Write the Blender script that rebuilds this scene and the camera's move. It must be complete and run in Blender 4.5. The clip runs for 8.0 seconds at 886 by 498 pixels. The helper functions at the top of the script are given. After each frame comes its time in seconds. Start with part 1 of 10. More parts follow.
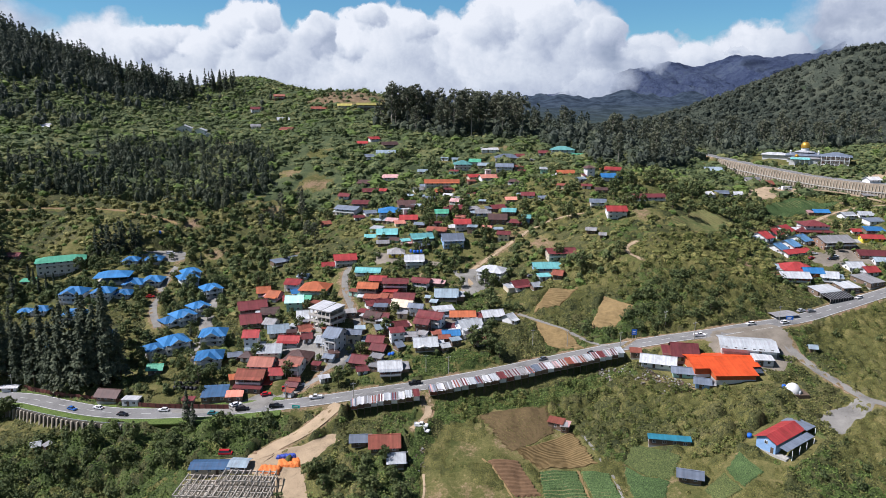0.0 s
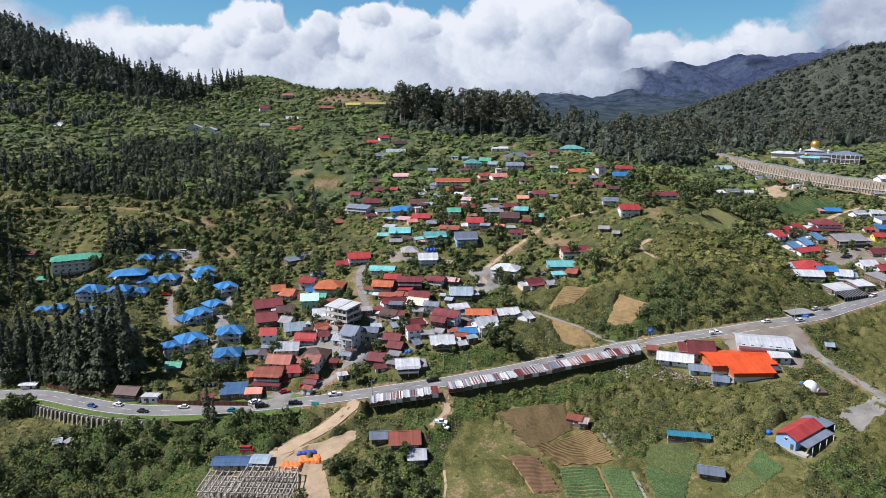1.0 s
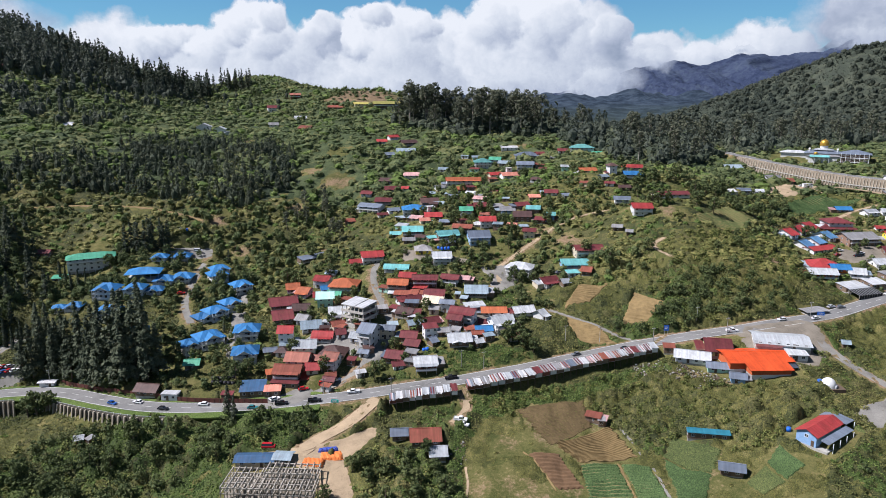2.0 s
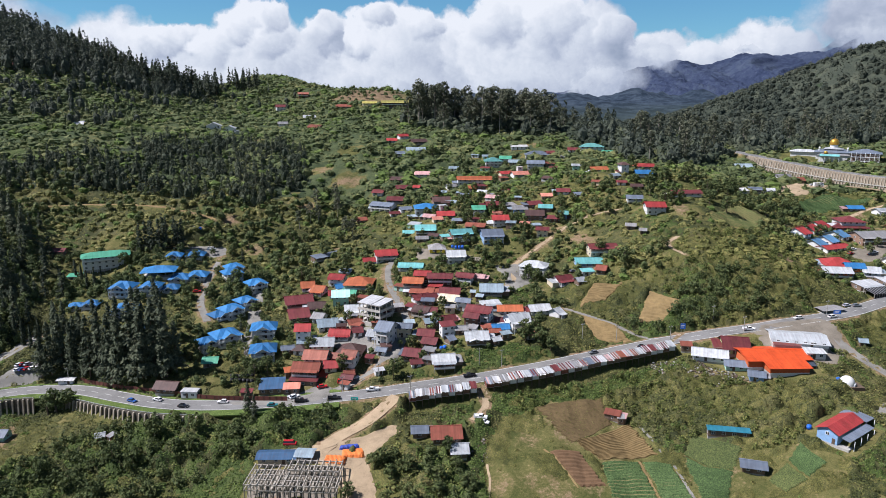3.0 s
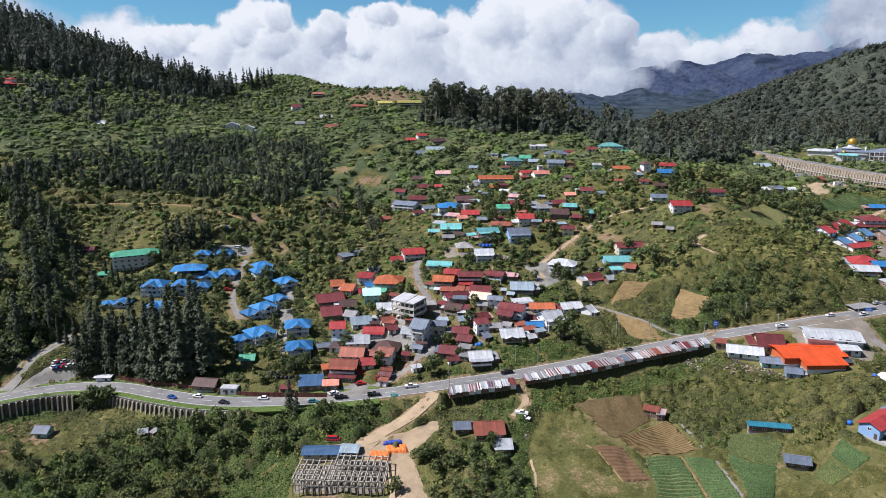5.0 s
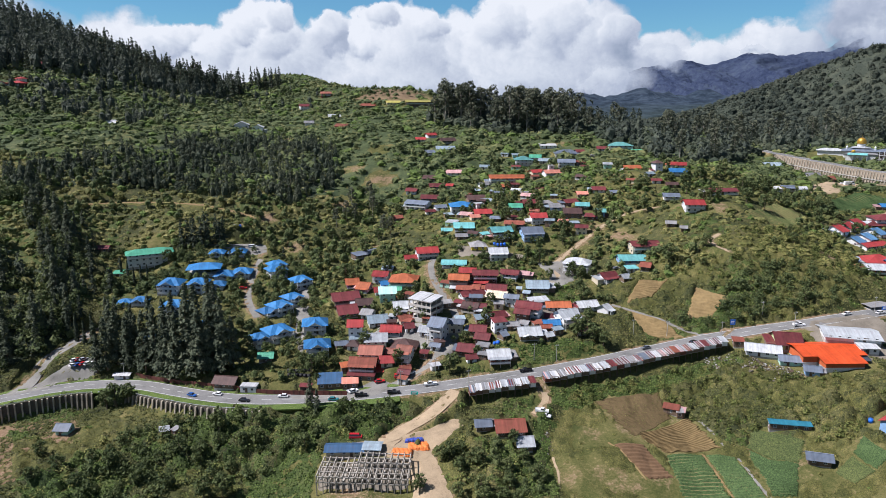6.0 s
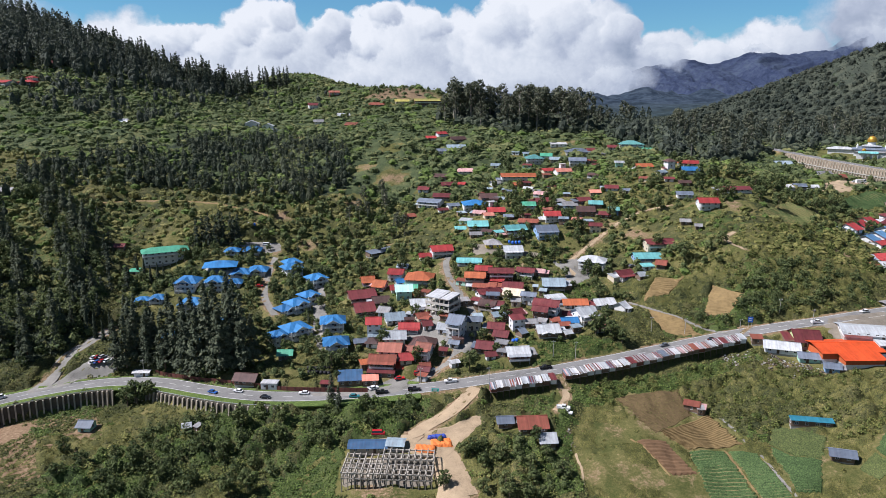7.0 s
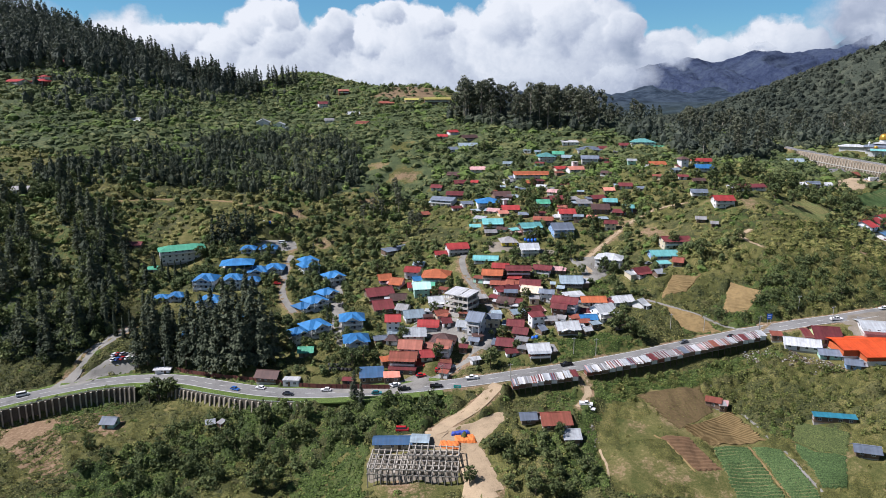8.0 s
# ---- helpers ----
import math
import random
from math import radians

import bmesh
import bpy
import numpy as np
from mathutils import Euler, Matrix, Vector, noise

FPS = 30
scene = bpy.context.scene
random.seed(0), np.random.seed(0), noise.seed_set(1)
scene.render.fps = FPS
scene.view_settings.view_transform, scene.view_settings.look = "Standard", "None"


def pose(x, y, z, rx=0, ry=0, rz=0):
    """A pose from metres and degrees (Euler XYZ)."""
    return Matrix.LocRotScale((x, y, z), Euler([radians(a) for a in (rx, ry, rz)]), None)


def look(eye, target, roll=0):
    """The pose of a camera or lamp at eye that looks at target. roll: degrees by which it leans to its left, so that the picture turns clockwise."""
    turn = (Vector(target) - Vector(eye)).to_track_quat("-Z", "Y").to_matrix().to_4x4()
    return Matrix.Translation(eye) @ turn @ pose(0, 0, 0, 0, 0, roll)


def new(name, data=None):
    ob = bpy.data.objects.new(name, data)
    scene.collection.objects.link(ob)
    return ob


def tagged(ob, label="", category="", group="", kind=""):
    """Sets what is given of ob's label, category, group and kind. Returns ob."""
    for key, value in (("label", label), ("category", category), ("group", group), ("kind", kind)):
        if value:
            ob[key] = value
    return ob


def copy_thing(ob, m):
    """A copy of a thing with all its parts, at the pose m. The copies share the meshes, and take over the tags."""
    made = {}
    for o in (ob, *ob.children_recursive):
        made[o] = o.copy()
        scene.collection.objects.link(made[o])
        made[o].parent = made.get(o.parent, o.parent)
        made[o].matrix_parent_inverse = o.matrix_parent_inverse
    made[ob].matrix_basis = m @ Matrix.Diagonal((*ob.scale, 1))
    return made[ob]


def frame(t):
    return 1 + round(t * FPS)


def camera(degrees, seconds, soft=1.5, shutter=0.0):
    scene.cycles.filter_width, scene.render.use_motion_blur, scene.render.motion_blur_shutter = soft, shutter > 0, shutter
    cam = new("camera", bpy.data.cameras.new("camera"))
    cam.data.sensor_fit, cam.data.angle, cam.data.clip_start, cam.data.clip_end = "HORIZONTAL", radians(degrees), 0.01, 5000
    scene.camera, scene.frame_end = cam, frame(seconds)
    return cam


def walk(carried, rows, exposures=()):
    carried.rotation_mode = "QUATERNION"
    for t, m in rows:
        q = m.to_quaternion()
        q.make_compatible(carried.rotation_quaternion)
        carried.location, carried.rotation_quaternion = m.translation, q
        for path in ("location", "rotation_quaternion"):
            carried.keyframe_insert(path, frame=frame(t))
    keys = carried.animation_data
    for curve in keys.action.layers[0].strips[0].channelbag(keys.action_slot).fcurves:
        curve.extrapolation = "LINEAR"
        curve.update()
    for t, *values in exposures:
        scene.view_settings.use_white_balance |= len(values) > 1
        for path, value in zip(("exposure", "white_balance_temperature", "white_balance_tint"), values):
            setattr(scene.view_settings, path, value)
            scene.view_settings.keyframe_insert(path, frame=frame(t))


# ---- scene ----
cam = camera(65.5, 8.0, 0.75)
PATH = [
    (0, (-0.00, 0.00, 115.00), (-0.02, 97.44, 92.51), 0.08),
    (0.5, (-3.17, -0.66, 114.85), (-3.35, 96.76, 92.31), 0.04),
    (1, (-6.54, -1.33, 114.60), (-6.83, 96.09, 92.04), 0.04),
    (1.5, (-10.13, -2.10, 114.38), (-10.47, 95.32, 91.82), 0.02),
    (3, (-20.72, -3.80, 113.95), (-21.36, 93.59, 91.29), 0.01),
    (3.5, (-24.60, -4.45, 113.90), (-25.23, 92.95, 91.25), 0.01),
    (4, (-28.30, -5.01, 113.58), (-28.99, 92.40, 90.99), -0.01),
    (4.5, (-32.29, -5.77, 113.56), (-32.95, 91.63, 90.94), 0.00),
    (6, (-44.12, -7.50, 113.07), (-44.86, 89.90, 90.44), 0.02),
    (6.5, (-47.98, -8.07, 112.74), (-48.78, 89.34, 90.11), 0.02),
    (7, (-51.97, -8.67, 112.51), (-52.88, 88.72, 89.80), -0.01),
    (7.5, (-55.85, -9.23, 112.20), (-56.92, 88.14, 89.45), -0.08),
    (8, (-60.00, -9.96, 112.11), (-61.20, 87.38, 89.25), -0.11),
]
walk(cam, [(t, look(eye, target, roll)) for t, eye, target, roll in PATH])

# ---------------------------------------------------------------- light
world = bpy.data.worlds.new("world")
scene.world = world
world.use_nodes = True
SUN_WAY = Vector((-0.61, -0.05, 0.79)).normalized()      # from the place towards the sun
SUN_HIGH, SUN_TURN = math.asin(SUN_WAY.z), math.atan2(SUN_WAY.x, SUN_WAY.y)
wn = world.node_tree
sky = wn.nodes.new("ShaderNodeTexSky")
sky.sky_type, sky.sun_disc = "NISHITA", False
sky.sun_elevation, sky.sun_rotation = SUN_HIGH, SUN_TURN
sky.altitude, sky.air_density, sky.dust_density, sky.ozone_density = 1400, 1.0, 0.05, 3.0
wn.nodes["Background"].inputs["Strength"].default_value = 0.052
wn.links.new(sky.outputs[0], wn.nodes["Background"].inputs["Color"])

sun_data = bpy.data.lights.new("sun", "SUN")
sun_data.energy, sun_data.angle, sun_data.color = 5.0, radians(0.55), (1.0, 0.938, 0.94)
sun = new("sun", sun_data)
sun.matrix_world = look((0, 0, 900), Vector((0, 0, 900)) - SUN_WAY)
scene.view_settings.exposure = 0.60
scene.view_settings.use_white_balance = True
scene.view_settings.white_balance_temperature = 6150


# ---------------------------------------------------------------- materials
class Nodes:
    """A small helper round a node tree."""

    def __init__(self, name):
        self.mat = bpy.data.materials.new(name)
        self.mat.use_nodes = True
        self.tree = self.mat.node_tree
        self.bsdf = self.tree.nodes["Principled BSDF"]
        self.out = self.tree.nodes["Material Output"]

    def add(self, kind):
        return self.tree.nodes.new(kind)

    def wave(self, vector, scale, profile="SIN", bend=0.0):
        node = self.add("ShaderNodeTexWave")
        node.wave_type, node.bands_direction, node.wave_profile = "BANDS", "X", profile
        node.inputs["Scale"].default_value = scale
        node.inputs["Distortion"].default_value = bend
        self.link(vector, node.inputs["Vector"])
        return node.outputs["Fac"]

    def vector(self, op, a, b=None):
        node = self.add("ShaderNodeVectorMath")
        node.operation = op
        self.link(a, node.inputs[0])
        if b is not None:
            node.inputs[1].default_value = b
        return node.outputs["Value" if op == "LENGTH" else "Vector"]

    def link(self, a, b):
        self.tree.links.new(a, b)

    def coords(self, what="Object"):
        return self.add("ShaderNodeTexCoord").outputs[what]

    def noise(self, scale, detail=4.0, rough=0.6, vector=None):
        node = self.add("ShaderNodeTexNoise")
        node.inputs["Scale"].default_value = scale
        node.inputs["Detail"].default_value = detail
        node.inputs["Roughness"].default_value = rough
        if vector is not None:
            self.link(vector, node.inputs["Vector"])
        return node.outputs["Fac"]

    def ramp(self, fac, stops):
        node = self.add("ShaderNodeValToRGB")
        el = node.color_ramp.elements
        while len(el) < len(stops):
            el.new(0.5)
        for e, (pos, col) in zip(el, stops):
            e.position, e.color = pos, (*col, 1) if len(col) == 3 else col
        self.link(fac, node.inputs["Fac"])
        return node.outputs["Color"]

    def mix(self, fac, a, b, blend="MIX"):
        node = self.add("ShaderNodeMix")
        node.data_type, node.blend_type = "RGBA", blend
        for sock, value in ((node.inputs[0], fac), (node.inputs[6], a), (node.inputs[7], b)):
            if isinstance(value, (int, float)):
                sock.default_value = value
            elif isinstance(value, tuple):
                sock.default_value = (*value, 1)
            else:
                self.link(value, sock)
        return node.outputs[2]

    def math(self, op, a, b=0.0):
        node = self.add("ShaderNodeMath")
        node.operation = op
        for sock, value in zip(node.inputs, (a, b)):
            if isinstance(value, (int, float)):
                sock.default_value = value
            else:
                self.link(value, sock)
        return node.outputs[0]

    def bump(self, height, strength=0.5, distance=0.05):
        node = self.add("ShaderNodeBump")
        node.inputs["Strength"].default_value = strength
        node.inputs["Distance"].default_value = distance
        self.link(height, node.inputs["Height"])
        self.link(node.outputs["Normal"], self.bsdf.inputs["Normal"])

    def done(self, colour, rough=0.8, metal=0.0, spec=0.3):
        if isinstance(colour, tuple):
            self.bsdf.inputs["Base Color"].default_value = (*colour, 1)
        else:
            self.link(colour, self.bsdf.inputs["Base Color"])
        self.bsdf.inputs["Roughness"].default_value = rough
        self.bsdf.inputs["Metallic"].default_value = metal
        self.bsdf.inputs["Specular IOR Level"].default_value = spec
        return self.mat


def scaled(c, k):
    return tuple(min(1.0, v * k) for v in c)


def plain(name, colour, rough=0.8, scale=0.6, spread=0.25, metal=0.0, bump=0.2):
    """A surface of one colour with stains, fine grain and a little difference from piece to piece."""
    n = Nodes(name)
    big = n.noise(scale, 5, 0.65, n.coords())
    fine = n.noise(scale * 9, 3, 0.6, n.coords())
    both = n.math("ADD", n.math("MULTIPLY", big, 0.65), n.math("MULTIPLY", fine, 0.35))
    col = n.ramp(both, [(0.3, scaled(colour, 1 - spread)), (0.55, colour), (0.75, scaled(colour, 1 + spread * 0.6))])
    rnd = n.add("ShaderNodeObjectInfo").outputs["Random"]
    tone = n.ramp(rnd, [(0.0, (0.86, 0.86, 0.86)), (1.0, (1.06, 1.06, 1.06))])
    col = n.mix(1.0, col, tone, "MULTIPLY")
    n.bump(fine, bump, 0.03)
    return n.done(col, rough, metal)


def sheet_roof(name, colour, rust=0.25, rough=0.5):
    """Corrugated sheets: ribs down the slope, sheet seams, streaks of rust and faded patches."""
    n = Nodes(name)
    at = n.coords()
    ribs = n.wave(at, 0.9)
    seams = n.wave(at, 0.17, "SAW", 0.4)
    stretch = n.add("ShaderNodeMapping")
    stretch.inputs["Scale"].default_value = (1.4, 0.25, 1.0)
    n.link(at, stretch.inputs["Vector"])
    streak = n.noise(1.2, 5, 0.7, stretch.outputs[0])
    patch = n.noise(0.25, 3, 0.6, at)
    strips = n.add("ShaderNodeMapping")
    strips.inputs["Scale"].default_value = (1.0, 0.015, 0.015)
    n.link(at, strips.inputs["Vector"])
    strip = n.noise(0.8, 1, 0.5, strips.outputs[0])
    col = n.ramp(patch, [(0.3, scaled(colour, 0.76)), (0.48, scaled(colour, 0.98)), (0.7, scaled(colour, 1.14))])
    col = n.mix(n.math("MULTIPLY", seams, 0.22), col, scaled(colour, 0.70))
    span = 0.10 + 0.22 * rust
    col = n.mix(1.0, col, n.ramp(strip, [(0.36, (1 - span, 1 - span, 1 - span)), (0.48, (0.99, 0.99, 0.99)), (0.64, (1 + span * 0.6, 1 + span * 0.6, 1 + span * 0.6))]), "MULTIPLY")
    worn = n.ramp(streak, [(0.62 - rust * 0.4, (0, 0, 0)), (0.80 - rust * 0.25, (1, 1, 1))])
    col = n.mix(n.math("MULTIPLY", worn, 0.25 + rust * 0.6), col, (0.16, 0.065, 0.035))
    rnd = n.add("ShaderNodeObjectInfo").outputs["Random"]
    tone = n.ramp(rnd, [(0.0, (0.74, 0.75, 0.77)), (0.5, (1.0, 1.0, 1.0)), (1.0, (1.25, 1.22, 1.20))])
    col = n.mix(1.0, col, tone, "MULTIPLY")
    n.bump(ribs, 0.5, 0.05)
    return n.done(col, rough, 0.0, 0.22)


ROOFS = {
    "blue": sheet_roof("roof_blue", (0.034, 0.150, 0.335), 0.10),
    "skyblue": sheet_roof("roof_pale_blue", (0.25, 0.315, 0.355), 0.25),
    "red": sheet_roof("roof_red", (0.30, 0.040, 0.040), 0.3),
    "maroon": sheet_roof("roof_maroon", (0.135, 0.032, 0.036), 0.35),
    "brown": sheet_roof("roof_brown", (0.085, 0.05, 0.045), 0.2),
    "paleblue": sheet_roof("roof_soft_blue", (0.105, 0.225, 0.375), 0.15),
    "steelblue": sheet_roof("roof_steel_blue", (0.060, 0.130, 0.235), 0.25),
    "slate": sheet_roof("roof_slate", (0.145, 0.172, 0.215), 0.15),
    "grey": sheet_roof("roof_grey", (0.24, 0.24, 0.24), 0.3),
    "lightgrey": sheet_roof("roof_light_grey", (0.40, 0.42, 0.43), 0.25),
    "rust": sheet_roof("roof_rust", (0.24, 0.07, 0.05), 0.6, 0.8),
    "pink": sheet_roof("roof_pink", (0.50, 0.30, 0.29), 0.35),
    "salmon": sheet_roof("roof_salmon", (0.55, 0.22, 0.16), 0.15),
    "orange": sheet_roof("roof_orange", (0.375, 0.112, 0.050), 0.18),
    "terracotta": sheet_roof("roof_terracotta", (0.290, 0.110, 0.078), 0.3),
    "redorange": sheet_roof("roof_orange_red", (0.36, 0.056, 0.034), 0.25),
    "turquoise": sheet_roof("roof_turquoise", (0.14, 0.37, 0.365), 0.18),
    "teal": sheet_roof("roof_blue_green", (0.11, 0.28, 0.265), 0.15),
    "blueteal": sheet_roof("roof_dark_blue_green", (0.03, 0.16, 0.22), 0.1),
    "green": sheet_roof("roof_green", (0.08, 0.30, 0.19), 0.1),
    "mint": sheet_roof("roof_mint", (0.38, 0.60, 0.56), 0.1),
    "white": sheet_roof("roof_white", (0.52, 0.52, 0.52), 0.2),
    "cream": sheet_roof("roof_cream", (0.56, 0.48, 0.36), 0.15),
    "olive": sheet_roof("roof_olive", (0.36, 0.32, 0.09), 0.2),
    "black": sheet_roof("roof_black", (0.03, 0.03, 0.032), 0.0, 0.9),
    "concrete": plain("roof_concrete", (0.42, 0.41, 0.38), 0.9),
    "factory": sheet_roof("roof_factory_orange", (0.62, 0.085, 0.022), 0.03),
}
WALLS = {
    "white": plain("wall_white", (0.70, 0.70, 0.69), 0.8, 0.5, 0.2),
    "cream": plain("wall_cream", (0.60, 0.52, 0.38), 0.8, 0.5, 0.2),
    "wood": plain("wall_wood", (0.20, 0.14, 0.10), 0.85, 0.7, 0.4),
    "brown": plain("wall_brown", (0.15, 0.085, 0.06), 0.85, 0.7, 0.35),
    "red": plain("wall_red", (0.33, 0.05, 0.045), 0.8),
    "pink": plain("wall_pink", (0.55, 0.27, 0.32), 0.8),
    "purple": plain("wall_purple", (0.24, 0.09, 0.24), 0.8),
    "blue": plain("wall_blue", (0.25, 0.40, 0.62), 0.8),
    "mint": plain("wall_mint", (0.42, 0.66, 0.54), 0.8),
    "lime": plain("wall_lime", (0.55, 0.66, 0.33), 0.8),
    "yellow": plain("wall_yellow", (0.70, 0.55, 0.06), 0.8),
    "orange": plain("wall_orange", (0.52, 0.12, 0.04), 0.8),
    "brick": plain("wall_brick", (0.32, 0.20, 0.14), 0.9, 1.5, 0.4),
    "rust": plain("wall_rust", (0.22, 0.085, 0.06), 0.9, 1.0, 0.5),
}
concrete = plain("concrete", (0.40, 0.385, 0.35), 0.9, 0.4, 0.3)
raw_concrete = plain("raw_concrete", (0.50, 0.475, 0.42), 0.9, 0.6, 0.3)
timber = plain("timber", (0.40, 0.365, 0.31), 0.85, 1.2, 0.35)
dark_timber = plain("dark_timber", (0.12, 0.085, 0.06), 0.85, 1.2, 0.35)
white_paint = plain("white_paint", (0.74, 0.74, 0.72), 0.6, 0.8, 0.12)
grey_metal = plain("grey_metal", (0.35, 0.36, 0.37), 0.5, 0.8, 0.2)
gold = plain("gold", (0.62, 0.36, 0.06), 0.35, 0.5, 0.15, 0.6)
blue_plastic = plain("blue_plastic", (0.02, 0.12, 0.5), 0.4, 0.5, 0.1)
black_plastic = plain("black_plastic", (0.012, 0.012, 0.014), 0.45, 0.5, 0.1)
orange_canvas = plain("orange_canvas", (0.72, 0.20, 0.05), 0.75, 0.5, 0.25)
blue_canvas = plain("blue_canvas", (0.06, 0.10, 0.42), 0.75, 0.5, 0.25)
turquoise_board = plain("turquoise_board", (0.02, 0.45, 0.40), 0.6, 0.5, 0.1)
brown_fence = plain("brown_fence", (0.13, 0.045, 0.035), 0.7, 0.6, 0.3)
rubber = plain("rubber", (0.02, 0.02, 0.02), 0.9, 2.0, 0.2)
stained_rib = plain("stained_concrete", (0.42, 0.37, 0.29), 0.95, 0.5, 0.55)
wall_sand = plain("sand_concrete", (0.30, 0.245, 0.18), 0.95, 0.3, 0.5)
bark = plain("bark", (0.16, 0.12, 0.09), 0.95, 2.0, 0.4)
pale_bark = plain("pale_bark", (0.36, 0.32, 0.27), 0.9, 1.0, 0.3)


def glass_material():
    n = Nodes("window_glass")
    rnd = n.add("ShaderNodeObjectInfo").outputs["Random"]
    return n.done(n.ramp(rnd, [(0.0, (0.015, 0.018, 0.022)), (1.0, (0.06, 0.07, 0.085))]), 0.08, 0.0, 0.6)


glass = glass_material()


def leaf_material(name, dark, mid, light, scale=0.02, by_tone=False):
    """Leaves: each leaf clump a little different, and drifts of colour over tens of metres."""
    n = Nodes(name)
    if by_tone:
        tone = n.add("ShaderNodeAttribute")
        tone.attribute_name = "tone"
        island = tone.outputs["Fac"]
    else:
        island = n.add("ShaderNodeNewGeometry").outputs["Random Per Island"]
    spot = n.add("ShaderNodeNewGeometry").outputs["Position"]
    drift = n.noise(scale, 4, 0.6, spot)
    small = n.noise(scale * 14, 3, 0.6, spot)
    rnd = n.add("ShaderNodeObjectInfo").outputs["Random"]
    f = n.math("ADD", n.math("MULTIPLY", island, 0.34), n.math("MULTIPLY", drift, 0.62))
    f = n.math("ADD", f, n.math("MULTIPLY", n.math("SUBTRACT", small, 0.5), 0.5))
    f = n.math("ADD", f, n.math("MULTIPLY", n.math("SUBTRACT", rnd, 0.5), 0.12))
    col = n.ramp(f, [(0.25, dark), (0.5, mid), (0.78, light)])
    leaves = n.noise(2.3, 3, 0.75, spot)
    col = n.mix(1.0, col, n.ramp(leaves, [(0.30, (0.34, 0.36, 0.36)), (0.47, (0.86, 0.88, 0.88)), (0.55, (1.12, 1.10, 1.06)), (0.70, (1.9, 1.8, 1.6))]), "MULTIPLY")
    n.bump(leaves, 0.9, 0.25)
    n.done(col, 0.75, 0.0, 0.18)
    passing = n.add("ShaderNodeBsdfTranslucent")
    n.link(col, passing.inputs["Color"])
    both = n.add("ShaderNodeMixShader")
    both.inputs[0].default_value = 0.22
    n.link(n.bsdf.outputs[0], both.inputs[1])
    n.link(passing.outputs[0], both.inputs[2])
    n.link(both.outputs[0], n.out.inputs["Surface"])
    return n.mat


leaf_bush = leaf_material("leaf_bush", (0.072, 0.086, 0.029), (0.16, 0.168, 0.057), (0.292, 0.258, 0.1))
leaf_reed = leaf_material("leaf_reed", (0.086, 0.098, 0.029), (0.166, 0.167, 0.052), (0.285, 0.250, 0.094))
leaf_fresh = leaf_material("leaf_fresh", (0.069, 0.111, 0.027), (0.126, 0.181, 0.047), (0.196, 0.246, 0.075))
leaf_pine = leaf_material("leaf_pine", (0.032, 0.044, 0.03), (0.062, 0.08, 0.053), (0.113, 0.123, 0.074))
leaf_grove = leaf_material("leaf_grove", (0.054, 0.068, 0.045), (0.098, 0.118, 0.074), (0.159, 0.17, 0.108))
# paler and bluer than leaf_pine: haze is mixed into the colours
leaf_hill = leaf_material("leaf_hill", (0.044, 0.056, 0.047), (0.083, 0.1, 0.075), (0.134, 0.145, 0.097))
leaf_thicket = leaf_material("leaf_thicket", (0.072, 0.094, 0.028), (0.16, 0.184, 0.055), (0.292, 0.276, 0.098), 0.035)
leaf_gum = leaf_material("leaf_gum", (0.06, 0.073, 0.05), (0.113, 0.124, 0.082), (0.185, 0.184, 0.126))
leaf_tree = leaf_material("leaf_tree", (0.053, 0.077, 0.031), (0.107, 0.134, 0.051), (0.184, 0.199, 0.081))
# extra blue in these greens stands for distance haze
leaf_far = leaf_material("leaf_far", (0.032, 0.043, 0.034), (0.058, 0.068, 0.049), (0.095, 0.1, 0.07), 0.006)

leaf_upland = leaf_material("leaf_upland", (0.060, 0.086, 0.037), (0.116, 0.145, 0.060), (0.235, 0.228, 0.090), 0.02)
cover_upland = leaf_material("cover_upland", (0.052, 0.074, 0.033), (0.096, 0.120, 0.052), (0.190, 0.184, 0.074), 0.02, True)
# bush and reed covers: the bushes' inner self-shadow is put into the colour
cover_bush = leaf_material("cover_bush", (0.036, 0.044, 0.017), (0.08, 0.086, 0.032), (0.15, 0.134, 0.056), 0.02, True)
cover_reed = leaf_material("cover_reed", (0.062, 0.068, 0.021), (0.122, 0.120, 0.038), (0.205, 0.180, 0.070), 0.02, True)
# pine-dark cover: shade under the tree crowns is painted in
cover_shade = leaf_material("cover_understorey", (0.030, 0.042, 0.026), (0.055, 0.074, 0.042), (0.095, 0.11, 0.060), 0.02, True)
# far cover, with the same haze blue in its colours as leaf_far
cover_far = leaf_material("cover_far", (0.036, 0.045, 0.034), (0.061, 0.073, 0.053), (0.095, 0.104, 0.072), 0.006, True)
# darker than leaf_fresh: inner self-shadow of the shrubs is in the colour
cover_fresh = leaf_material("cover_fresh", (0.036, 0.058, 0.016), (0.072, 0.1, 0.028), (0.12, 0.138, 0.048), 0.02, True)


